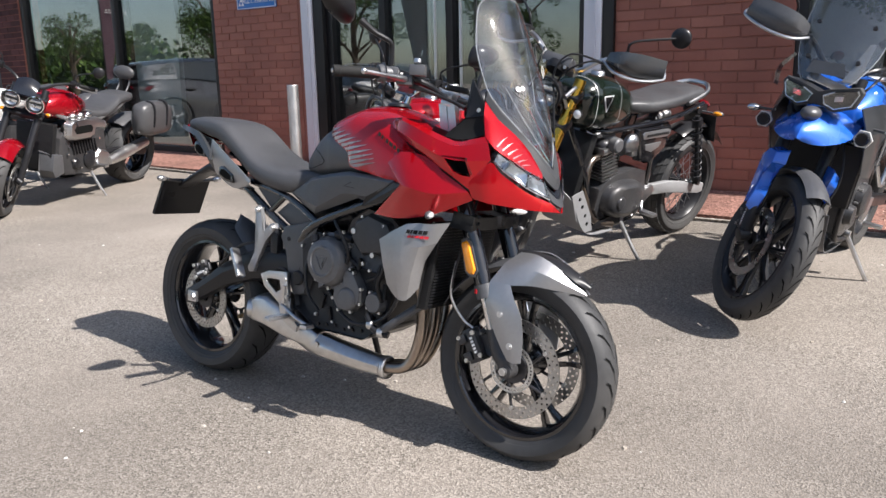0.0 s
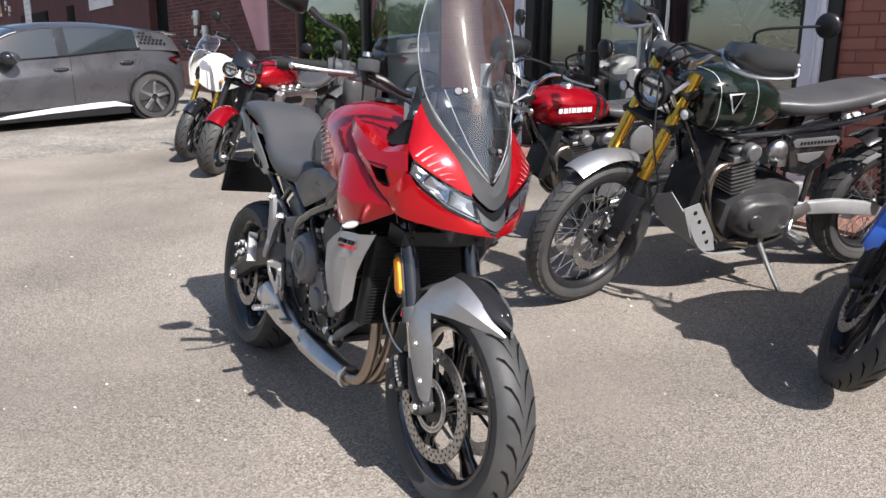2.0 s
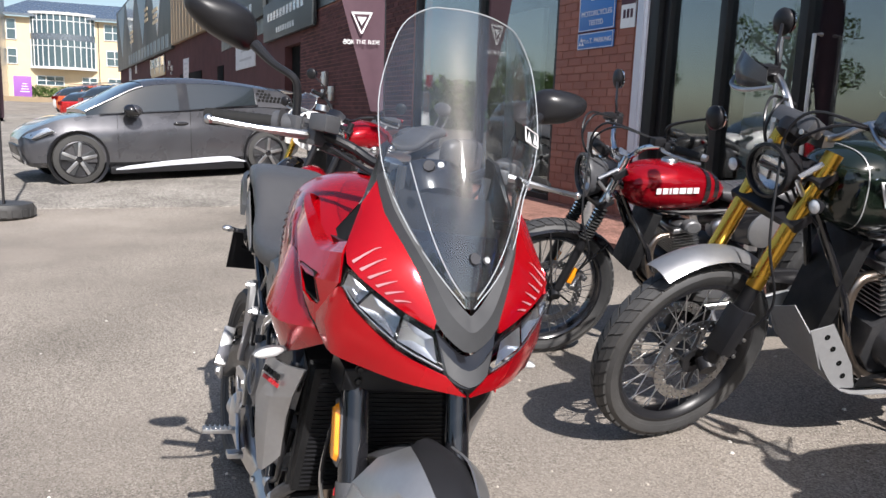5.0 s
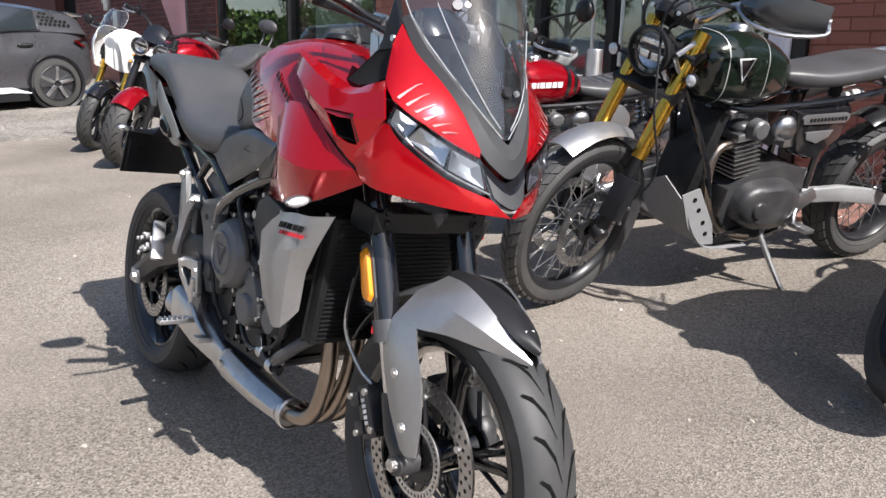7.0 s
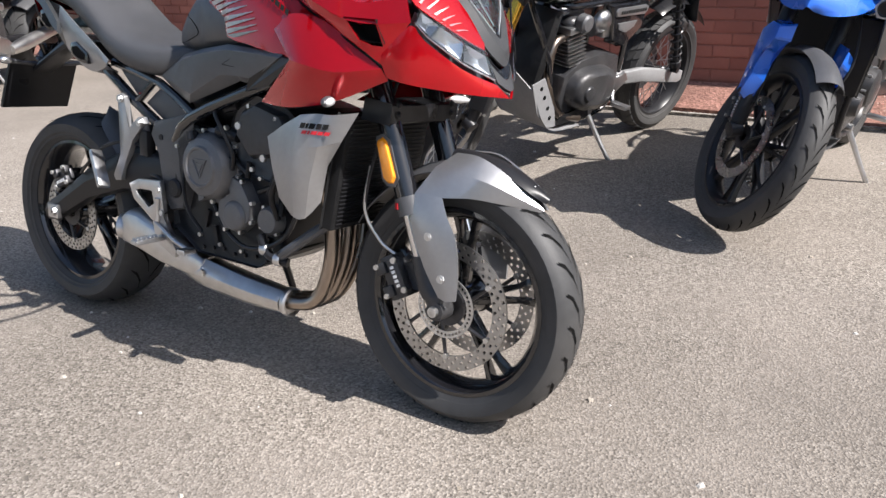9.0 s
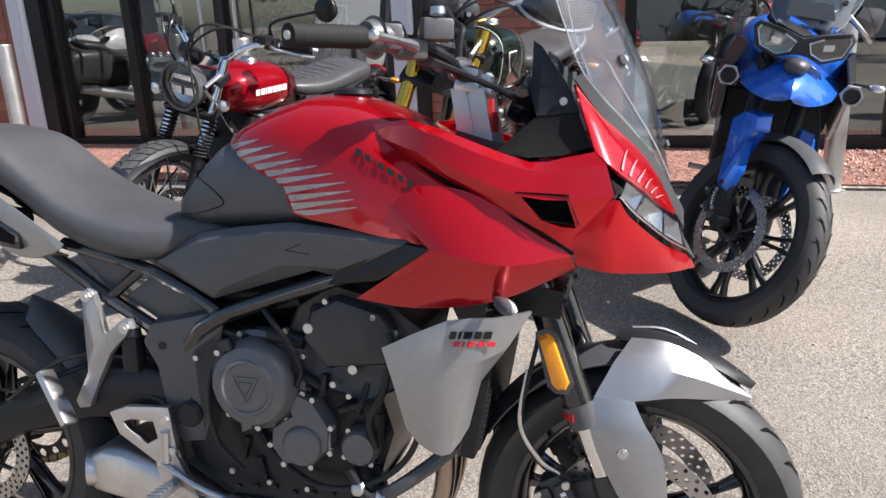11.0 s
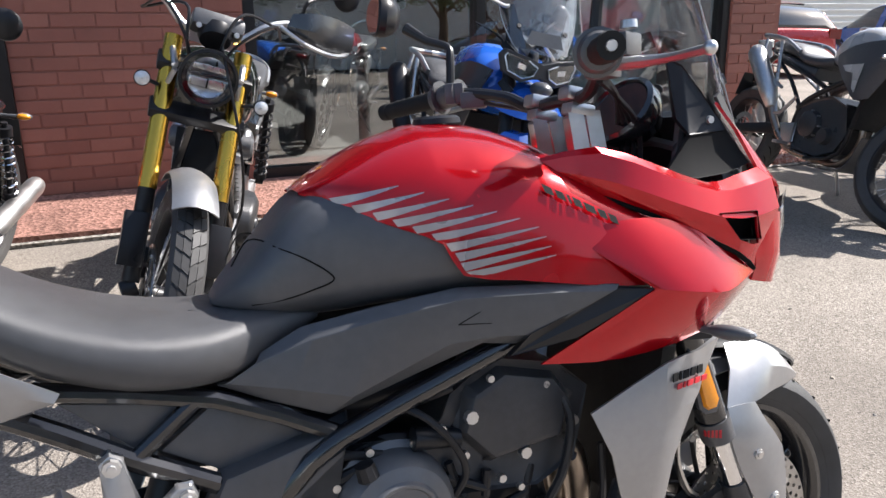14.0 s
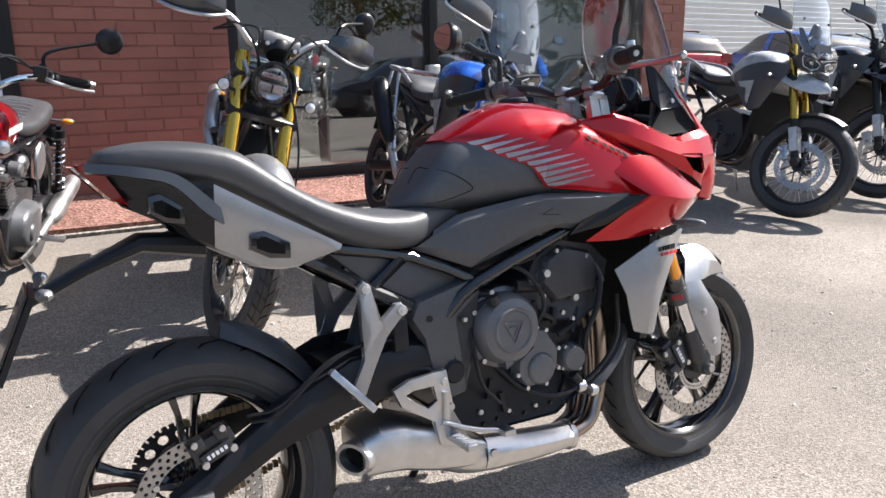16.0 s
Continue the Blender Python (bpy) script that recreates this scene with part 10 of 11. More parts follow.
        if van:
            bm = bmesh.new()
            box(bm, (-L / 2 - 0.02, 0, 0.42), (0.10, W * 0.92, 0.22))
            part("bumper", bm, M_SATIN, t, bevel=0.02)
            bm = bmesh.new()
            box(bm, (-L / 2 - 0.005, 0.0, 0.66), (0.03, 0.52, 0.11))
            part("number_plate", bm, M_YELLOW, t, "yellow rear plate")
        elif H > 1.5:
            for s in (-1, 1):
                bm = bmesh.new()
                tube(bm, [(-L * 0.36, s * h * 0.66, H * 0.93), (-L * 0.30, s * h * 0.66, H + 0.02), (L * 0.02, s * h * 0.66, H + 0.04), (L * 0.10, s * h * 0.66, H - 0.02)], 0.018, 6, 3)
                part("roof_rail", bm, M_ALU, t, "silver roof rail")
    return t


def hatch(m, label, paint, group):
    """A sleek five-door electric hatchback: low body, arched glasshouse, black mirrors, bright sill blades."""
    t = thing("car", m, label, "car", group)
    h, front, rear, R = 0.86, 1.30, -1.315, 0.325
    low = [(-1.93, 0.42, 0.80, 0.70), (-1.86, 0.30, 0.95, 0.85), (-1.60, 0.22, 1.03, 0.955), (-1.0, 0.19, 1.02, 0.985), (-0.2, 0.18, 0.955, 1.0), (0.6, 0.18, 0.92, 1.0), (1.0, 0.19, 0.905, 0.985), (1.40, 0.21, 0.86, 0.955), (1.68, 0.22, 0.77, 0.87), (1.86, 0.24, 0.68, 0.74), (1.95, 0.32, 0.58, 0.58)]
    up = [(-1.84, 1.06, 0.66), (-1.72, 1.235, 0.69), (-1.19, 1.33, 0.73), (-0.68, 1.385, 0.74), (-0.2, 1.395, 0.74), (0.19, 1.375, 0.74), (0.49, 1.305, 0.745), (0.79, 1.15, 0.77), (1.16, 0.955, 0.80)]
    belt = lambda x: float(np.interp(x, [q[0] for q in low], [q[2] for q in low])) - 0.02
    bm = bmesh.new()
    rings = []
    for x, zb, zt, w in low:
        ww = w * h
        half = [(0.90, 0.0), (0.985, 0.12), (1.0, 0.42), (0.99, 0.60), (0.978, 0.70), (0.958, 0.75), (0.915, 1.0), (0.5, 1.03)]
        side = [(ww * f, zb + (zt - zb) * g) for f, g in half]
        rings.append([(x, -y, z) for y, z in side] + [(x, y, z) for y, z in side[::-1]])
    loft(bm, [q for q in zip(*[spline(c, 4) for c in zip(*rings)])])
    part("body", bm, paint, t, "graphite metallic body", sharp=28)
    bm = bmesh.new()
    rings = []
    for x, z, w in up:
        b, ww, wb = belt(x), w * h, h * 0.905
        rings.append([(x, -wb, b), (x, -(ww + (wb - ww) * 0.50), b + (z - b) * 0.52), (x, -(ww + (wb - ww) * 0.10), b + (z - b) * 0.86), (x, -ww * 0.86, z - 0.012), (x, -ww * 0.3, z + 0.012),
                      (x, ww * 0.3, z + 0.012), (x, ww * 0.86, z - 0.012), (x, ww + (wb - ww) * 0.10, b + (z - b) * 0.86), (x, ww + (wb - ww) * 0.50, b + (z - b) * 0.52), (x, wb, b)])
    fine = [q for q in zip(*[spline(c, 3) for c in zip(*rings)])]
    loft(bm, fine)
    part("glasshouse", bm, M_CARGLASS, t, "dark car windows", sharp=40)
    lift = V(0, 0, 0.007)
    bm = bmesh.new()
    loft(bm, [[V(*q[2]) + V(0, -0.007, -0.004), V(*q[3]) + lift, V(*q[4]) + lift, V(*q[5]) + lift, V(*q[6]) + lift, V(*q[7]) + V(0, 0.007, -0.004)] for q in fine[2:18]], cap=False, closed=False)
    bmesh.ops.solidify(bm, geom=bm.faces[:], thickness=0.008)
    part("roof", bm, paint, t, sharp=40)
    for a, b, mat, nm in ((0, 6, paint, "rear_quarter"), (12, 13, M_GLOSSB, "pillar")):
        for s, idx in ((-1, (0, 1, 2)), (1, (9, 8, 7))):
            bm = bmesh.new()
            for k in range(a, b):
                for i in (0, 1):
                    q = [V(*fine[k][idx[i]]), V(*fine[k + 1][idx[i]]), V(*fine[k + 1][idx[i + 1]]), V(*fine[k][idx[i + 1]])]
                    slab(bm, [p + V(0, s * 0.002, 0) for p in q], (0, s * 0.006, 0))
            part(nm, bm, mat, t)
    for s, idx in ((-1, 2), (1, 7)):
        bm = bmesh.new()
        tube(bm, [V(*fine[k][idx]) + V(0, s * 0.002, 0.004) for k in range(17, 25)], 0.015, 8, 1)
        part("screen_pillar", bm, paint, t)
    for s in (-1, 1):
        for x in (front, rear):
            bm = bmesh.new()
            lathe(bm, [(0.20, s * (h - 0.21)), (R + 0.040, s * (h - 0.21)), (R + 0.055, s * (h - 0.02)), (R + 0.045, s * (h + 0.006)), (R + 0.012, s * (h - 0.02))], (x, 0, R), "Y", 36)
            part("wheel_arch", bm, M_SATIN, t, "black wheel arch lip")
            bm = bmesh.new()
            lathe(bm, [(R * 0.70, s * (h - 0.22)), (R * 0.97, s * (h - 0.21)), (R, s * (h - 0.17)), (R, s * (h - 0.05)), (R * 0.96, s * (h - 0.008)), (R * 0.76, s * (h + 0.004)), (R * 0.72, s * (h - 0.03))], (x, 0, R), "Y", 40)
            w = part("wheel", bm, M_TYREF, t, "grey-black car tyre")
            bm = bmesh.new()
            lathe(bm, [(R * 0.745, s * (h - 0.004)), (R * 0.70, s * (h + 0.001)), (R * 0.67, s * (h - 0.05)), (0.001, s * (h - 0.06))], (x, 0, R), "Y", 40)
            part("wheel_dish", bm, M_DARKM, w)
            for q in range(5):  # each blade: a bright edge beside a dark panel
                a = 2 * math.pi * q / 5 + 0.3
                d, tt = V(math.cos(a), 0, math.sin(a)), V(-math.sin(a), 0, math.cos(a))
                c = V(x, s * (h - 0.030), R)
                for nm, mat, e0, e1, e2, e3, up_ in (("spoke", M_ALU, -0.020, 0.022, 0.052, 0.012, 0.020), ("spoke_insert", M_GREYP, -0.030, -0.018, 0.010, -0.062, 0.013)):
                    bm = bmesh.new()
                    slab(bm, [c + d * 0.03 + tt * e0, c + d * 0.03 + tt * e1, c + d * R * 0.69 + tt * e2, c + d * R * 0.69 + tt * e3], (0, s * up_, 0))
                    part(nm, bm, mat, w, bevel=0.003)
            bm = bmesh.new()
            lathe(bm, [(0.001, s * (h + 0.002)), (0.040, s * h), (0.048, s * (h - 0.03))], (x, 0, R), "Y", 20)
            part("hub_cap", bm, M_GLOSSB, w)
        face = lambda x, g: s * (h * float(np.interp(g, (0, 0.12, 0.42, 0.60, 0.70, 0.75, 1.0), (0.90, 0.985, 1.0, 0.99, 0.978, 0.958, 0.915))) * float(np.interp(x, [q[0] for q in low], [q[3] for q in low])) + 0.0015 * s)
        for pts in ([(0.80, 0.10), (0.80, 0.5), (0.78, 1.0)], [(-0.17, 0.10), (-0.17, 0.5), (-0.20, 1.0)], [(-0.92, 0.10), (-0.95, 0.35), (-1.12, 0.62), (-1.22, 1.0)]):
            bm = bmesh.new()
            tube(bm, [(p[0], face(p[0], p[1]), 0.18 + (belt(p[0]) - 0.16) * p[1]) for p in spline([V(x, g, 0) for x, g in pts], 4)], 0.0035, 4, 1)
            part("door_seam", bm, M_HOLLOWSHADE, t)
        bm = bmesh.new()
        tube(bm, [(x, s * h * 0.93, belt(x) + 0.024) for x in (-1.20, -0.8, -0.2, 0.4, 1.0)], 0.009, 6, 3)
        part("belt_trim", bm, M_GLOSSB, t)
        for x, z in ((-0.05, 0.775), (-0.97, 0.835)):
            bm = bmesh.new()
            ellipsoid(bm, (x, s * h * 0.968, z), (0.105, 0.020, 0.028), 16, 8)
            hd_ = part("door_handle", bm, M_GLOSSB, t, "dark flush door handle")
            bm = bmesh.new()
            box(bm, (x - 0.01, s * (h * 0.968 + 0.019), z + 0.006), (0.11, 0.006, 0.014))
            part("grip_bar", bm, paint, hd_, bevel=0.002)
        bm = bmesh.new()
        loft(bm, [[(x, s * (h - 0.02), z), (x, s * (h + 0.022), z + 0.004), (x, s * (h + 0.024), z + w * 0.8), (x, s * (h - 0.004), z + w)] for x, z, w in ((0.86, 0.165, 0.02), (0.70, 0.165, 0.055), (0.2, 0.195, 0.070), (-0.45, 0.215, 0.085), (-0.72, 0.225, 0.075), (-0.95, 0.205, 0.02))])
        part("sill_blade", bm, M_WHITEM, t, "bright silver sill blade", bevel=0.003)
        bm = bmesh.new()
        box(bm, (0, s * (h - 0.05), 0.165), (1.85, 0.12, 0.10))
        part("sill", bm, M_SATIN, t, bevel=0.02)
        bm = bmesh.new()
        ellipsoid(bm, (0.62, s * (h + 0.095), 0.955), (0.115, 0.105, 0.085), 18, 12, Matrix.Rotation(radians(-18), 4, "Y"))
        tube(bm, [(0.66, s * h * 0.90, 0.885), (0.63, s * (h + 0.05), 0.90)], 0.020, 8, 1)
        mir = part("wing_mirror", bm, M_GLOSSB, t, "black door mirror")
        bm = bmesh.new()
        ellipsoid(bm, (0.585, s * (h + 0.10), 0.965), (0.100, 0.095, 0.072), 16, 10, Matrix.Rotation(radians(-18), 4, "Y"))
        part("mirror_cap", bm, paint, mir)
        bm = bmesh.new()
        slab(bm, [(1.62, s * h * 0.90, 0.735), (1.82, s * h * 0.70, 0.655), (1.885, s * h * 0.56, 0.60), (1.80, s * h * 0.80, 0.585), (1.56, s * h * 0.94, 0.69)], (0.03, s * 0.035, 0.012))
        lamp = part("headlight", bm, M_REFLECT, t, "slim swept-back headlight", bevel=0.006)
        bm = bmesh.new()
        ellipsoid(bm, (1.80, s * (h * 0.76 + 0.035), 0.635), (0.03, 0.012, 0.026), 12, 8)
        part("lamp_lens", bm, M_GLOSSB, lamp)
        bm = bmesh.new()
        slab(bm, [(-1.90, s * h * 0.50, 0.90), (-1.88, s * h * 0.80, 0.91), (-1.62, s * h * 0.955, 0.885), (-1.72, s * h * 0.93, 0.80), (-1.92, s * h * 0.66, 0.82)], (-0.02, s * 0.02, 0))
        part("tail_light", bm, M_REDLENS, t, "wrap-round red tail light", bevel=0.004)
        # honeycomb print on the rear quarter
        for i in range(7):
            for j in range(4):
                xx, zz = -1.24 - 0.06 * i - 0.03 * (j % 2), 1.10 + 0.045 * j - 0.004 * i
                if zz > 1.28 - 0.03 * i:
                    continue
                g = (zz - belt(xx)) / (float(np.interp(xx, [q[0] for q in up], [q[1] for q in up])) - belt(xx))
                yy = h * (0.925 - 0.20 * min(0.86, g))
                bm = bmesh.new()
                lathe(bm, [(0.0005, 0.0), (0.024, 0.0), (0.024, 0.006), (0.0005, 0.006)], (xx, s * (yy + 0.004), zz), "Y", 6)
                part("quarter_print", bm, M_INKBLK, t)
    bm = bmesh.new()
    slab(bm, [(1.93, -0.48, 0.50), (1.93, 0.48, 0.50), (1.88, 0.62, 0.27), (1.88, -0.62, 0.27)], (0.05, 0, 0))
    part("grille", bm, M_SATIN, t, "black lower nose grille", bevel=0.01)
    bm = bmesh.new()
    slab(bm, [(-1.70, -h * 0.62, 1.245), (-1.70, h * 0.62, 1.245), (-1.92, h * 0.60, 1.20), (-1.92, -h * 0.60, 1.20)], (0, 0, 0.022))
    part("roof_spoiler", bm, paint, t, bevel=0.006)
    return t


def wheel_frame(fx, fy, heading, L):
    """The pose of a car from the foot of its front wheel on its left side."""
    f = V(math.cos(radians(heading)), math.sin(radians(heading)), 0)
    l = V(-f.y, f.x, 0)
    c = V(fx, fy, 0) - f * (L * 0.305) - l * 0.86
    return on_ground(c.x, c.y, heading)


CARS = "cars parked in the yard"
hatch(wheel_frame(-9.07, 5.96, 256.4, 4.26), "graphite grey electric hatchback parked by the wall", M_CAR, CARS)
car(on_ground(-28.7, 16.7, 110.0), "slate grey estate car parked with its tail out", M_CARGREY, 4.3, 1.80, 1.51, False, group=CARS)
car(on_ground(-31.9, 17.1, 110.0), "low red car parked beyond it", M_CARRED, 4.0, 1.75, 1.25, False, group=CARS)
car(on_ground(-39.8, 20.2, 110.0), "orange compact car in the yard", M_CARORANGE, 4.1, 1.78, 1.52, False, group=CARS)
car(on_ground(-46.0, 22.5, 110.0), "small white car far across the yard", M_WHITE, 4.1, 1.75, 1.45, False, group=CARS)
car(on_ground(-34.95, 12.56, 168.0), "white panel van with dark rear windows parked across the yard", M_WHITE, 5.2, 2.0, 2.12, False, "van", True, CARS)
car(on_ground(17.4, 5.6, 50.0), "blue hatchback parked beside the far unit", M_CARBLUE, 3.9, 1.70, 1.36, False, group=CARS)
car(on_ground(15.0, 8.1, 50.0), "red car behind the bikes by the far unit", M_CARRED, 3.9, 1.70, 1.34, False, group=CARS)
car(on_ground(-10.5, -4.5, 65.0), "white camper van across the forecourt", M_WHITE, 5.4, 2.0, 2.5, False, "van", True, CARS)
# cars across the road that the shop windows mirror
car(on_ground(-13.5, 2.2, 70.0), "black car across the forecourt, mirrored in the windows", M_CARBLK, 4.5, 1.85, 1.60, False, group=CARS)
car(on_ground(4.2, -8.6, 160.0), "silver car across the forecourt", M_GREYP, 4.4, 1.80, 1.50, False, group=CARS)


def bollard(s, d, h=0.92):
    p = on_wall(s, d)
    bm = bmesh.new()
    lathe(bm, [(0.052, -0.02), (0.052, h - 0.006), (0.048, h), (0.001, h + 0.002)], (0, 0, 0), "Z", 28)
    lathe(bm, [(0.075, -0.01), (0.075, 0.006), (0.053, 0.010)], (0, 0, 0), "Z", 28)
    solid("bollard", bm, M_STEEL, "brushed stainless steel bollard on the kerb line", "bollard", Matrix.Translation(p), "steel bollards along the shopfront")


for s in BOLLARDS:
    bollard(s, 0.95)


# sign board on the pier
def sign_board():
    t = thing("wall_sign", WALL @ pose(-3.0, -0.02, 0), "blue and white motorcycle test station sign on brickwork", "sign")
    bm = bmesh.new()
    box(bm, (0, 0, 2.22), (0.565, 0.012, 0.46))
    part("sign_panel", bm, M_SIGNBLUE, t, bevel=0.002)
    bm = bmesh.new()
    box(bm, (0, 0, 1.90), (0.565, 0.012, 0.15))
    part("sign_panel", bm, M_SIGNBLUE, t, bevel=0.002)
    for z, hgt in ((2.22, 0.46), (1.90, 0.15)):
        bm = bmesh.new()
        for dx, dz, sx, sz in ((0, hgt / 2 - 0.008, 0.55, 0.006), (0, -hgt / 2 + 0.008, 0.55, 0.006), (0.273, 0, 0.006, hgt - 0.02), (-0.273, 0, 0.006, hgt - 0.02)):
            box(bm, (dx, -0.0075, z + dz), (sx, 0.003, sz))
        part("sign_border", bm, M_INKWHT, t)
    bm = bmesh.new()
    for c, q in ((V(0, 0, 2.35), 0.10), (V(-0.215, 0, 1.90), 0.045)):
        for dx, dz in ((0, 0.33), (-0.5, -0.5), (0.5, -0.5)):
            o = c + V(dx * q, -0.0075, dz * q)
            slab(bm, [o + V(-q * 0.46, 0, -q * 0.36), o + V(q * 0.46, 0, -q * 0.36), o + V(0, 0, q * 0.42)], (0, -0.002, 0))
    part("sign_symbol", bm, M_INKWHT, t, "three white triangles")
    for text, z, size in (("MOTORCYCLES", 2.145, 0.068), ("TESTED", 2.06, 0.068), ("M.o.T. PARKING", 1.898, 0.064)):
        words("lettering", text, size, pose(0.03 if z < 2 else 0, -0.0085, z, 90, 0, 0), M_INKWHT, t)


sign_board()
t = thing("number_sign", WALL @ pose(-2.53, -0.018, 0), "small white and maroon number plate on the brickwork", "sign")
bm = bmesh.new()
box(bm, (0, 0, 2.10), (0.20, 0.01, 0.26))
part("sign_panel", bm, M_WHITE, t)
bm = bmesh.new()
box(bm, (0, -0.006, 2.20), (0.20, 0.004, 0.06))
for k in range(3):
    box(bm, (-0.05 + 0.05 * k, -0.006, 2.09), (0.032, 0.004, 0.075))
part("sign_print", bm, M_FLAG, t)


def flag(foot, top, turn, label, mark=True):
    """A feather banner on a pole set in a round rubber base."""
    t = thing("feather_flag", Matrix.Translation(foot), label, "flag", "feather banners")
    bm = bmesh.new()
    lathe(bm, [(0.001, 0.0), (0.24, 0.0), (0.265, 0.02), (0.27, 0.10), (0.25, 0.145), (0.16, 0.15), (0.001, 0.13)], (0, 0, 0), "Z", 28)
    base = part("base", bm, M_RUBBER, t, "old tyre-like rubber base", bevel=0.004)
    for k in range(18):
        a = 2 * math.pi * k / 18
        bm = bmesh.new()
        box(bm, (0.27 * math.cos(a), 0.27 * math.sin(a), 0.065), (0.014, 0.05, 0.07), Matrix.Rotation(a, 4, "Z"))
        part("tread_lug", bm, M_RUBBER, base)
    bm = bmesh.new()
    c, s = math.cos(radians(turn)), math.sin(radians(turn))
    line = [(0, 0, 0.1), (0.01 * c, 0.01 * s, 1.2), (0.03 * c, 0.03 * s, top - 0.7), (0.14 * c, 0.14 * s, top - 0.2), (0.34 * c, 0.34 * s, top)]
    tube(bm, line, [0.014, 0.013, 0.010, 0.007, 0.005], 8, 5)
    part("pole", bm, M_DARKM, t)
    rows = []
    for k in range(13):
        f = k / 12
        z = 0.95 + (top - 0.98) * f
        x0 = float(np.interp(z, (1.2, top - 0.7, top - 0.2, top), (0.01, 0.03, 0.14, 0.34)))
        w = 0.66 * min(1.0, 0.30 + 1.0 * f) * (1 if f < 0.85 else (1 - (f - 0.85) * 4.5))
        rows.append([((x0 + w * e) * c - 0.03 * math.sin(5 * e + 4 * f) * s * e, (x0 + w * e) * s + 0.03 * math.sin(5 * e + 4 * f) * c * e, z) for e in (0.0, 0.33, 0.66, 1.0)])
    bm = bmesh.new()
    skin(bm, rows, 2, 2, 0.002)
    cloth = part("banner", bm, M_FLAG, t, "plum-brown banner cloth")
    return t


FL = flag(Vector((-6.82, 4.25, gz(-6.82, 4.25))), 3.6, 156, "plum feather banner in a rubber base on the paving")
F2 = flag(Vector((FLAG2[0], FLAG2[1], gz(FLAG2[0], FLAG2[1]))), 3.4, FLAG2[2], "plum feather banner with a white slogan by the wall")
c, s = math.cos(radians(FLAG2[2])), math.sin(radians(FLAG2[2]))
for sd in (1, -1):
    words("slogan", "FOR THE RIDE", 0.085, pose(0.36 * c + sd * 0.044 * s, 0.36 * s - sd * 0.044 * c, 1.95, 90, 0, FLAG2[2] + (0 if sd > 0 else 180)), M_INKWHT, F2)
    bm = bmesh.new()
    o = V(0.36 * c + sd * 0.042 * s, 0.36 * s - sd * 0.042 * c, 2.25)
    a = V(c, s, 0)
    n = V(s * sd, -c * sd, 0) * 0.004
    for q in (((-0.16, 0.13), (0.16, 0.13), (0.14, 0.10), (-0.14, 0.10)), ((-0.16, 0.13), (-0.135, 0.13), (0.012, -0.18), (-0.012, -0.18)), ((0.16, 0.13), (0.135, 0.13), (-0.012, -0.18), (0.012, -0.18)), ((-0.07, 0.06), (0.07, 0.06), (0.0, -0.06))):
        slab(bm, [o + a * x + V(0, 0, z) for x, z in q], n)
    part("banner_mark", bm, M_INKWHT, F2)

# the next unit: doorway, boards, pipes
# a near-black slab fills the opening in place of its unlit inside
bm = bmesh.new()
box(bm, (-15.4, 0.25, 1.55), (1.6, 0.1, 2.4))
solid("door_2", bm, M_HOLLOWSHADE, "near-black slab for the unlit doorway of the next unit", "door", WALL, kind="structure")
t = thing("shop_sign", WALL @ pose(-15.6, -0.1, 0), "dark green-grey name board over the doorway", "sign")
bm = bmesh.new()
box(bm, (0, 0, 3.45), (5.2, 0.10, 0.95))
part("sign_panel", bm, M_SIGNDK, t, bevel=0.004)
bm = bmesh.new()
for k in range(11):
    box(bm, (-1.9 + 0.36 * k, -0.055, 3.55), (0.22, 0.01, 0.20))
for k in range(8):
    box(bm, (-0.9 + 0.25 * k, -0.055, 3.17), (0.16, 0.01, 0.13))
part("sign_print", bm, M_GREYDEC, t)
t = thing("shop_sign", WALL @ pose(-22.2, -0.1, 0), "long dark name board with pale print on the next unit", "sign")
bm = bmesh.new()
box(bm, (0, 0, 4.3), (7.8, 0.10, 1.15))
part("sign_panel", bm, M_SIGNDK, t, bevel=0.004)
bm = bmesh.new()
for k in range(9):
    box(bm, (-2.9 + 0.62 * k, -0.055, 4.05), (0.38, 0.01, 0.32))
part("sign_print", bm, M_GREYDEC, t)


def poster(m, w, h, mat, label):
    t = thing("poster", m, label, "poster")
    bm = bmesh.new()
    box(bm, (0, 0, 0), (w, 0.04, h))
    part("board", bm, mat, t, bevel=0.004)
    bm = bmesh.new()
    for k in range(4):
        box(bm, (0.04 * w * (k % 2), -0.022, h * (0.3 - 0.2 * k)), (w * (0.62 - 0.12 * (k % 3)), 0.006, h * 0.05))
    part("print", bm, M_PALEPRINT, t)


poster(WALL @ pose(-21.7, -0.03, 3.15), 3.4, 1.35, M_PAPER, "faded white poster board on dark brick")
poster(YARD @ pose(-8.7, -0.03, 3.1), 1.5, 1.25, M_PAPER, "narrow white poster on dark brick")
poster(YARD @ pose(-32.0, -0.03, 4.2), 0.9, 0.75, M_PAPER, "small white notice on dark brick")
poster(YARD @ pose(-36.5, -0.03, 3.9), 1.6, 1.0, M_PAPER, "pale notice board at the far end of the dark brick")
t = thing("tan_window", YARD @ pose(-19.4, -0.03, 3.85), "glazed window above a tan panel in dark brick", "window")
bm = bmesh.new()
box(bm, (0, 0, -0.38), (6.4, 0.05, 0.55))
part("panel", bm, M_YELLOW, t, bevel=0.004)
bm = bmesh.new()
box(bm, (0, 0, 0.2), (6.4, 0.05, 0.55))
part("pane", bm, M_GLASSFAR, t)
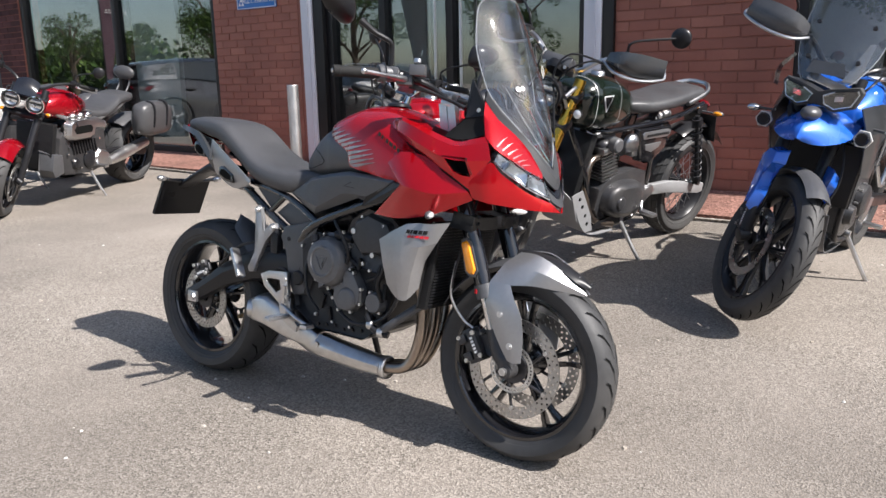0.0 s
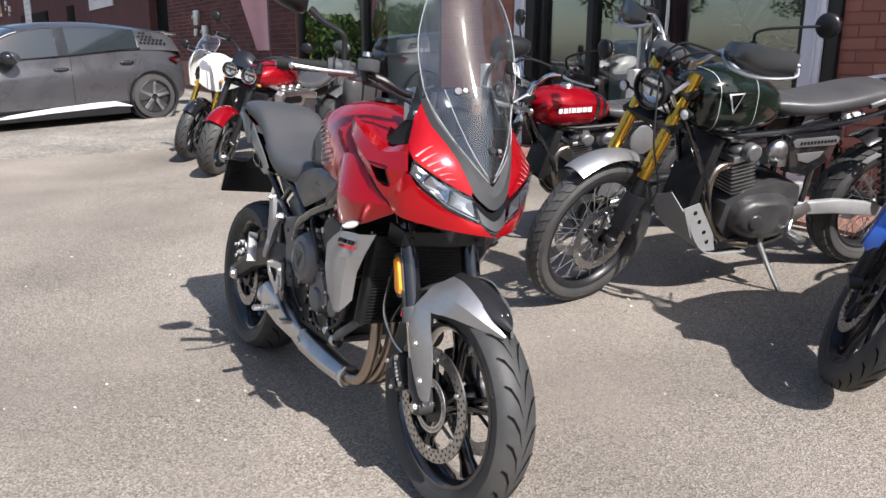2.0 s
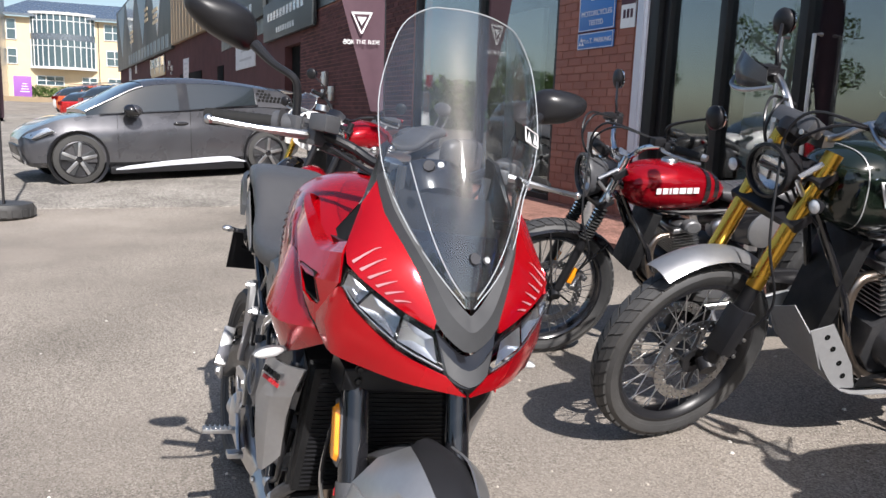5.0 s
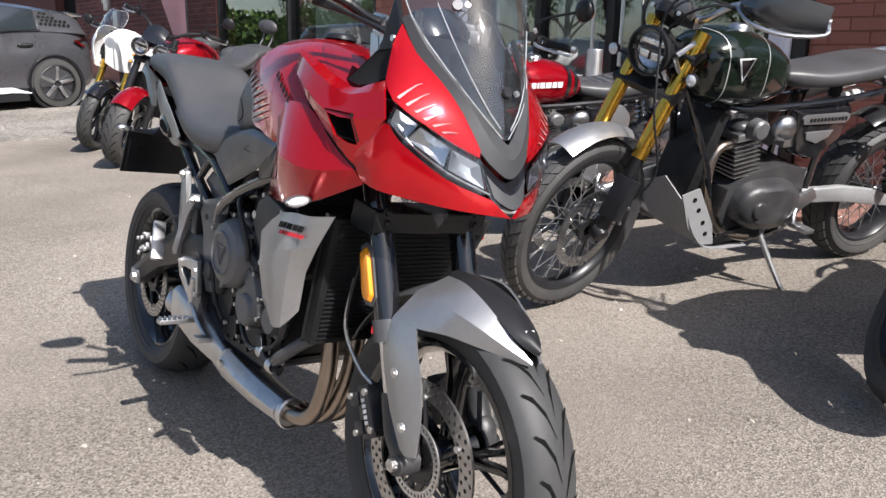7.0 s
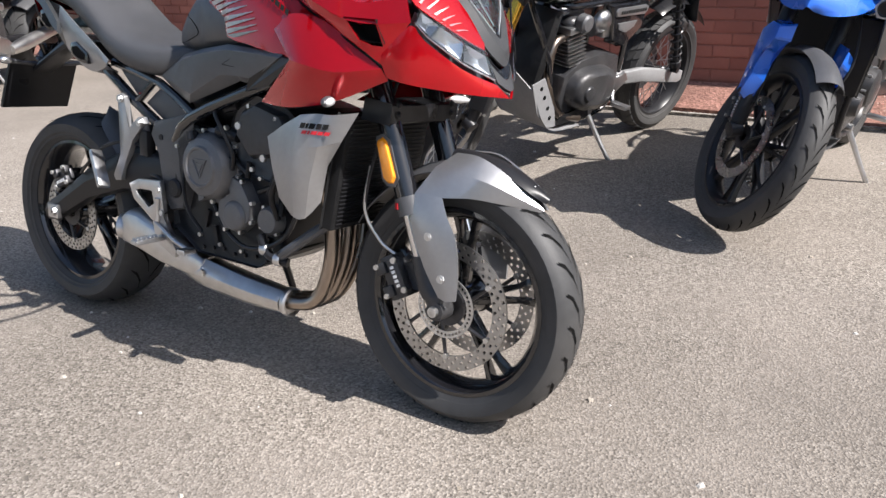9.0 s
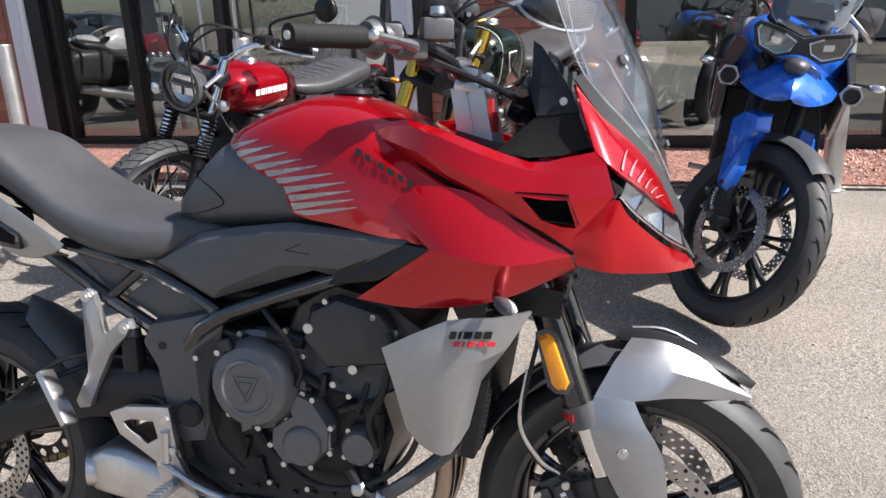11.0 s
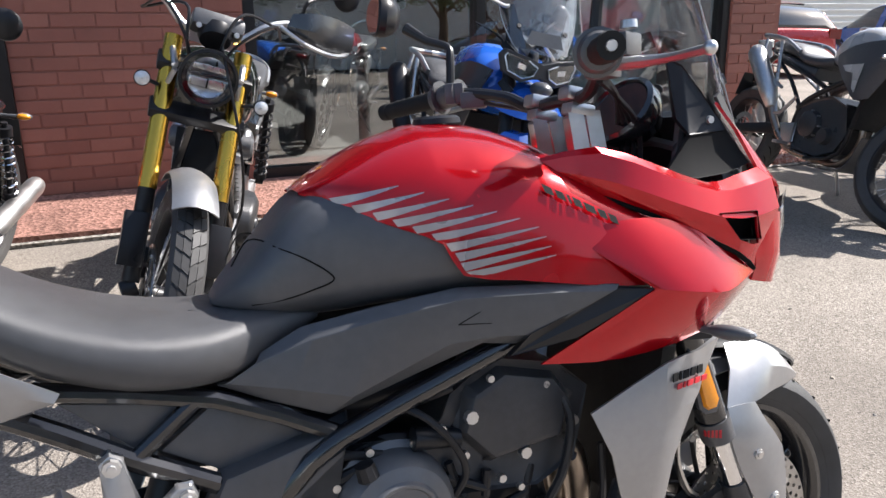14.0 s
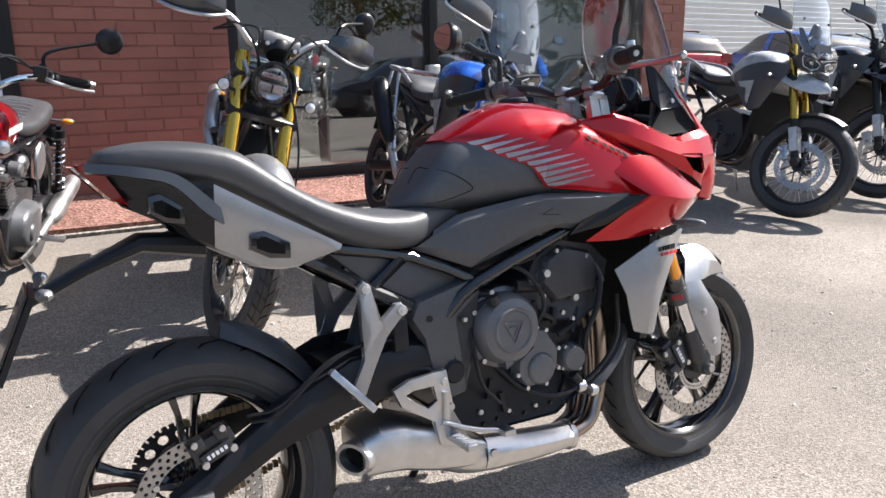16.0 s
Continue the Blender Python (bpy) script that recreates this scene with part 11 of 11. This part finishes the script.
for k in range(4):
    bm = bmesh.new()
    box(bm, (-3.2 + 6.4 * k / 3, -0.04, 0.0), (0.12, 0.06, 1.0))
    part("mullion", bm, M_ALU, t)
# near-black slabs on the wall stand for the shade inside doorways
for x0, w in ((-8.0 + 0.4, 6.2), (-0.25, 1.2)):
    bm = bmesh.new()
    box(bm, (x0, -0.01, 1.7), (w, 0.06, 2.6))
    solid("door_3", bm, M_HOLLOWSHADE, "near-black slab for a shaded doorway in the brick front", "door", YARD, kind="structure", bevel=0.004)
t = thing("fascia_board", YARD @ pose(0, -0.12, 0), "tan and dark fascia boards along the next unit", "sign")
for x0, x1, z0, z1, mt in ((-12.35, 0.6, 4.6, 7.6, M_TAN), (-45.6, -12.4, 4.45, 9.6, M_SIGNDK)):
    bm = bmesh.new()
    box(bm, ((x0 + x1) / 2, 0, (z0 + z1) / 2), (x1 - x0, 0.16, z1 - z0))
    part("board", bm, mt, t, bevel=0.005)
for k in range(14):
    bm = bmesh.new()
    box(bm, (-12.2 + 0.95 * k, -0.085, 6.1), (0.05, 0.02, 2.9))
    part("batten", bm, M_TAN, t)
for k in range(13):  # the pale letters of the name, too far off to read
    bm = bmesh.new()
    x = -35.0 + 1.75 * k
    box(bm, (x, -0.085, 4.95), (1.15, 0.02, 0.72))
    part("sign_print", bm, M_TEAL, t)
for k, mt in enumerate((M_SKYBOARD, M_GREYDEC, M_SKYBOARD, M_GREYDEC)):
    bm = bmesh.new()
    x = -44.0 + 7.6 * k
    slab(bm, [(x, -0.085, 9.4), (x + 6.4, -0.085, 9.4), (x + 3.4, -0.085, 5.5)], (0, -0.02, 0))
    part("printed_shape", bm, mt, t)
for x, z, w in ((-18.6, 6.4, 2.2), (-23.0, 6.9, 1.8), (-32.5, 6.2, 2.2)):
    bm = bmesh.new()
    for k in range(3):
        box(bm, (x, -0.125, z + 0.34 * k), (w - 0.5 * (k % 2), 0.02, 0.20))
    part("sign_print", bm, M_YELLOW, t)
for s, z, base in ((-11.8, 1.55, WALL), (-12.3, 1.85, WALL), (-13.4, 3.45, YARD), (-14.3, 3.75, YARD)):
    bm = bmesh.new()
    box(bm, (0, 0, 0), (0.22, 0.10, 0.28))
    tube(bm, [(-0.11, 0, 0.05), (-0.3, 0, 0.05), (-0.34, 0, 0.0)], 0.015, 6, 2)
    box(bm, (0.02, -0.04, -0.28), (0.12, 0.08, 0.14))
    solid("meter_box", bm, M_ALU, "grey metal switch boxes and conduit on brick", "box", base @ pose(s, -0.05, z), "wall boxes", bevel=0.004)


# far buildings
def office():
    """A cream office block: a bowed two-storey bay of blue glass, plain window bands, a round metal tower."""
    t = thing("office_building", pose(-98.3, 42.7, 1.4, 0, 0, 58), "cream rendered office block with a bowed bay of blue glass", "building")
    bm = bmesh.new()
    box(bm, (4.0, 6.0, 5.0), (22, 12, 10.4))
    part("wall", bm, M_YELLOW, t)
    # the bowed bay, in two storeys with a grey band between
    arc = [(3.6 * math.sin(a), -1.5 * (math.cos(a) - math.cos(1.1)) / (1 - math.cos(1.1)) - 0.02) for a in [-1.1 + 2.2 * k / 12 for k in range(13)]]
    arc = [(x * 3.6 / (3.6 * math.sin(1.1)), y) for x, y in arc]
    for z0, z1, mat, nm, out in ((4.45, 7.6, M_GLASSFAR, "window", 0.0), (7.6, 8.35, M_CARGREY, "spandrel", 0.03), (8.35, 10.6, M_GLASSFAR, "window", 0.0), (4.15, 4.45, M_SHUTTER, "bay_sill", 0.18), (10.6, 10.9, M_SHUTTER, "bay_head", 0.18)):
        bm = bmesh.new()
        slab(bm, [(x * (1 + out / 3.6), y - out, z0) for x, y in arc] + [(arc[-1][0], 0.3, z0), (arc[0][0], 0.3, z0)], (0, 0, z1 - z0))
        win = part(nm, bm, mat, t, "bowed band of blue-tinted glass" if nm == "window" else "")
        if nm == "window":
            for x, y in arc:
                bm = bmesh.new()
                box(bm, (x, y - 0.03, (z0 + z1) / 2), (0.10, 0.10, z1 - z0))
                part("mullion", bm, M_SHUTTER, win)
            bm = bmesh.new()
            slab(bm, [(x, y - 0.04, z1 - 0.75) for x, y in arc] + [(arc[-1][0], 0.3, z1 - 0.75), (arc[0][0], 0.3, z1 - 0.75)], (0, 0, 0.08))
            part("transom", bm, M_SHUTTER, win)
    for x0, x1, z0, z1 in ((-3.1, -0.1, 2.2, 3.3), (2.0, 3.7, 2.2, 3.3), (5.0, 9.5, 2.2, 3.3), (4.9, 9.5, 4.9, 6.7), (4.7, 9.5, 8.0, 9.9), (-6.2, -5.2, 7.5, 9.9), (-6.2, -5.2, 4.6, 6.4)):
        bm = bmesh.new()
        box(bm, ((x0 + x1) / 2, -0.02, (z0 + z1) / 2), (x1 - x0, 0.1, z1 - z0))
        win = part("window", bm, M_GLASSFAR, t, "blue-tinted window band")
        n = max(1, int((x1 - x0) / 0.8))
        for k in range(n + 1):
            bm = bmesh.new()
            box(bm, (x0 + (x1 - x0) * k / n, -0.08, (z0 + z1) / 2), (0.09, 0.08, z1 - z0))
            part("mullion", bm, M_SHUTTER, win)
        for z in (z0, (z0 + z1) / 2, z1):
            bm = bmesh.new()
            box(bm, ((x0 + x1) / 2, -0.08, z), (x1 - x0 + 0.1, 0.08, 0.09))
            part("transom", bm, M_SHUTTER, win)
    bm = bmesh.new()
    tube(bm, [(4.0, -0.06, 0.2), (4.0, -0.06, 10.0)], 0.05, 8, 1)
    part("downpipe", bm, M_DARKM, t)
    bm = bmesh.new()
    slab(bm, [(-7.4, -0.8, 10.25), (15.4, -0.8, 10.25), (13.0, 6.0, 12.6), (-5.0, 6.0, 12.6)], (0, 0, 0.3))
    part("roof", bm, M_CARGREY, t, "grey pitched roof with a deep eave")
    bm = bmesh.new()
    box(bm, (-14, 8.0, 5.0), (14, 6, 10.4))
    part("wing", bm, M_SHUTTER, t)
    bm = bmesh.new()
    lathe(bm, [(3.1, -0.2), (3.1, 14.0), (2.9, 14.2), (0.01, 14.3)], (-9.4, -0.4, 0), "Z", 40)
    tower = part("tower", bm, M_STEEL, t, "round silver-clad stair tower")
    for k in range(6):
        bm = bmesh.new()
        lathe(bm, [(3.1, 2.2 + 2 * k), (3.14, 2.22 + 2 * k), (3.14, 2.28 + 2 * k), (3.1, 2.30 + 2 * k)], (-9.4, -0.4, 0), "Z", 40)
        part("joint_band", bm, M_ALU, tower)


office()


def unit_right():
    t = thing("warehouse", pose(24.5, 9.6, 0.1, 0, 0, -19.7), "white profiled metal warehouse with ribbed cladding", "building")
    bm = bmesh.new()
    box(bm, (0, 3, 3.2), (30, 6, 6.4))
    part("wall", bm, M_SHUTTER, t)
    for k in range(34):
        bm = bmesh.new()
        slab(bm, [(-15, -0.01, 0.2 + 0.18 * k), (15, -0.01, 0.2 + 0.18 * k), (15, -0.05, 0.30 + 0.18 * k), (-15, -0.05, 0.30 + 0.18 * k)], (0, 0.045, 0.02))
        part("cladding_rib", bm, M_SHUTTER, t)


unit_right()
t = thing("hoarding", pose(-90.2, 34.8, 1.45, 0, 0, 70), "purple hoarding beside the hedge", "sign")
bm = bmesh.new()
box(bm, (0, 0, 1.65), (1.75, 0.1, 2.2))
part("panel", bm, M_PURPLE, t, bevel=0.01)
for x in (-0.8, 0.8):
    bm = bmesh.new()
    box(bm, (x, 0.02, 1.3), (0.07, 0.06, 2.6))
    part("post", bm, M_WHITE, t)
bm = bmesh.new()
for k in range(4):
    box(bm, (0.2, -0.055, 1.1 + 0.28 * k), (0.9 - 0.15 * k, 0.01, 0.07))
part("print", bm, M_INKWHT, t)


def leaves(name, spots, label, category, size, kind="", seed=2):
    """Foliage out of many small bent leaves scattered in uneven clumps."""
    rng = random.Random(seed)
    verts, faces = [], []
    for cx, cy, cz, rx, ry, rz, n in spots:
        for _ in range(n):
            d = Vector((rng.gauss(0, 1), rng.gauss(0, 1), rng.gauss(0, 1))).normalized() * rng.uniform(0.55, 1.05)
            p = Vector((cx + d.x * rx, cy + d.y * ry, cz + d.z * rz))
            u = Vector((rng.gauss(0, 1), rng.gauss(0, 1), rng.gauss(0, 1))).normalized() * size * rng.uniform(0.6, 1.3)
            w = u.orthogonal().normalized() * size * 0.5
            b = len(verts)
            verts.extend([p - u, p + w, p + u, p - w])
            faces.append((b, b + 1, b + 2, b + 3))
    me = bpy.data.meshes.new(name)
    me.from_pydata([tuple(v) for v in verts], [], faces)
    me.materials.append(M_LEAF)
    return me


# the hedge grows in a long bed behind a low wall
hd = [(-91.2 + 0.30 * k, 36.0 + 0.72 * k, 2.55 + 0.10 * math.sin(k * 1.7), 0.7, 0.7, 0.72, 300) for k in range(10)]
tagged(new("hedge", leaves("hedge", hd, "", "", 0.13)), "clipped green hedge before the far office", "hedge", kind="stuff")
bm = bmesh.new()
box(bm, (0, 0, 0.0), (60, 0.4, 0.55))
solid("low_wall", bm, M_TAN, "low tan wall round the far planting bed", "wall", pose(-88.0, 40.0, 1.72, 0, 0, 67), kind="structure")


def tree(x, y, hgt, seed):
    rng = random.Random(seed)
    t = thing("tree", Matrix.Translation((x, y, gz(x, max(-14, y)) - 0.1)), "tall leafy tree across the road, mirrored in the glass", "tree", "trees across the road")
    bm = bmesh.new()
    tube(bm, [(0, 0, 0), (0.1, 0.05, hgt * 0.3), (0.0, 0.1, hgt * 0.55), (0.2, 0, hgt * 0.8)], [0.22, 0.17, 0.12, 0.04], 10, 3)
    spots = []
    for k in range(11):
        a = rng.uniform(0, 6.28)
        z0 = hgt * rng.uniform(0.3, 0.65)
        r = hgt * rng.uniform(0.14, 0.30)
        e = V(r * math.cos(a), r * math.sin(a), z0 + hgt * rng.uniform(0.10, 0.28))
        tube(bm, [(0.05, 0.05, z0), e * 0.5 + V(0, 0, z0 * 0.5 + 0.2), e], [0.07, 0.05, 0.02], 6, 3)
        spots.append((e.x, e.y, e.z, hgt * 0.13, hgt * 0.13, hgt * 0.10, 330))
    part("trunk", bm, M_BARK, t)
    ob = new("crown", leaves("crown", spots, "", "", hgt * 0.013, seed=seed))
    ob.parent = t


for k, (x, y, hgt) in enumerate(((-26, -12, 7.5), (-19, -17, 8.5), (-32, -6, 8.0), (-12, -20, 9.5), (-5, -20, 7.5), (3, -18, 7.0), (9, -17, 8.0), (15, -19, 9.5), (-37, 0, 7.0), (-46, 6, 6.0), (-55, 1, 6.5))):
    tree(x, y, hgt, 20 + k)
# a wooded bank across the road, which the shop windows mirror
bank = []
rb = random.Random(8)
for k in range(12):
    f = k / 33
    bank.append((-74 + 44 * f * f, 17 - 62 * f, 2.2 + rb.uniform(-0.5, 0.6), 3.6, 3.6, rb.uniform(2.4, 3.6), 700))
tagged(new("woodland", leaves("woodland", bank, "", "", 0.42, seed=9)), "dense belt of leafy trees across the road", "trees", kind="stuff")
t = thing("industrial_unit", pose(4, -34, -0.6, 0, 0, -10), "long pale industrial unit across the road", "building")
bm = bmesh.new()
box(bm, (0, 0, 3), (70, 8, 6))
part("wall", bm, M_SHUTTER, t)
bm = bmesh.new()
box(bm, (0, 0, 6.2), (71, 9, 0.5))
part("roof", bm, M_SIGNDK, t)


# loose light chips lying on the tarmac
def build_chips():
    rng = random.Random(12)
    verts, polys = [], []
    for _ in range(420):
        x, y = rng.uniform(-3.2, 3.4), rng.uniform(0.4, 5.2)
        r = rng.choice((0.003, 0.004, 0.005, 0.007, 0.010))
        z = gz(x, y)
        a = rng.uniform(0, 6)
        base = len(verts)
        for k in range(5):
            q = a + k * 1.2566 + rng.uniform(-0.3, 0.3)
            verts.append((x + r * math.cos(q), y + r * math.sin(q) * rng.uniform(0.6, 1), z))
        for k in range(5):
            q = a + k * 1.2566
            verts.append((x + 0.6 * r * math.cos(q), y + 0.6 * r * math.sin(q), z + r * rng.uniform(0.3, 0.7)))
        polys.append([base + 5 + k for k in range(5)])
        polys.extend([[base + k, base + (k + 1) % 5, base + 5 + (k + 1) % 5, base + 5 + k] for k in range(5)])
    me = bpy.data.meshes.new("chips")
    me.from_pydata(verts, [], polys)
    me.materials.append(M_CHIP)
    tagged(new("chips", me), "loose pale stone chips strewn on the tarmac", "gravel", kind="stuff")


build_chips()


# bikes on show behind the glass, and pale display walls
def show_bikes():
    row = [o for o in bpy.data.objects if o.parent is None and o.name.startswith("motorcycle")]
    red = next(o for o in row if "cherry red" in o.get("label", ""))
    big = next(o for o in row if "black adventure" in o.get("label", ""))
    for src, s, d, heading in ((red, 3.0, -1.6, 215), (big, 5.0, -1.9, 220), (red, -5.0, -2.0, 250), (big, -1.2, -2.6, 235)):
        p = on_wall(s, d)
        m = on_ground(p.x, p.y, heading, 9.0)
        m.translation.z += 0.02
        tagged(copy_thing(src, m), "red twin on show behind the glass" if src is red else "dark adventure bike on show behind the glass", "motorcycle", "bikes in the showroom")


show_bikes()

for s0, s1, d in ((4.75, 5.70, 0.9), (-6.7, -5.75, 1.2), (-2.0, -1.55, 1.0)):
    bm = bmesh.new()
    z = on_wall(s0, 0).z
    box(bm, ((s0 + s1) / 2, d, (2.6 + z) / 2 + 0.01), (s1 - s0, 0.08, 2.6 - z))
    solid("display_wall", bm, M_PALE, "pale grey-green display panel inside the showroom", "panel", WALL, kind="structure", bevel=0.004)


# ---- brickwork, piece by piece ----
def brick_mesh(name, w):
    bm = bmesh.new()
    box(bm, (0, 0, 0), (w, 0.06, 0.065))
    bmesh.ops.bevel(bm, geom=bm.edges[:], offset=0.0015, segments=1, affect="EDGES")
    return mesh_of(name, bm, M_BRICK)


FULL, HALF = brick_mesh("brick", 0.215), brick_mesh("half_brick", 0.1025)


def bricks(core, s0, s1, z0, z1, limit=300):
    """Stretcher courses over a pier: the lowest as parts, the rest joined in the darker brick."""
    rng = random.Random(int((s0 + 50) * 10))
    rest_v, rest_f = [], []
    made = 0
    row = 0
    z = z0
    while z < z1:
        s = s0 + (0.1125 if row % 2 else 0.0)
        spots = [(s0 + 0.051, HALF, 0.1025)] if row % 2 else []
        while s + 0.215 <= s1 + 1e-6:
            spots.append((s + 0.1075, FULL, 0.215))
            s += 0.225
        if s + 0.10 <= s1:
            spots.append((s + 0.051, HALF, 0.1025))
        for c, me, w in spots:
            jut = rng.uniform(-0.0008, 0.0008)
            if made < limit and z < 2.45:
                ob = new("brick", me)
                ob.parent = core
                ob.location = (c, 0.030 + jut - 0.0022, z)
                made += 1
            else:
                # bricks above 2.45 or past the limit take the darker brick colour
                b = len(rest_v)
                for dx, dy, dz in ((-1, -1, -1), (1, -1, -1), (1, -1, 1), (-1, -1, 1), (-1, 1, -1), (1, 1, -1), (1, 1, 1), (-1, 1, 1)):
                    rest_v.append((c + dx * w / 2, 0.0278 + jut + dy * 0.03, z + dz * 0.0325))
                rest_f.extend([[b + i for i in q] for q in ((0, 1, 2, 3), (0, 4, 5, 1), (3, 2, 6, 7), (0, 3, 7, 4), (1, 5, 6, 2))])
        z += 0.075
        row += 1
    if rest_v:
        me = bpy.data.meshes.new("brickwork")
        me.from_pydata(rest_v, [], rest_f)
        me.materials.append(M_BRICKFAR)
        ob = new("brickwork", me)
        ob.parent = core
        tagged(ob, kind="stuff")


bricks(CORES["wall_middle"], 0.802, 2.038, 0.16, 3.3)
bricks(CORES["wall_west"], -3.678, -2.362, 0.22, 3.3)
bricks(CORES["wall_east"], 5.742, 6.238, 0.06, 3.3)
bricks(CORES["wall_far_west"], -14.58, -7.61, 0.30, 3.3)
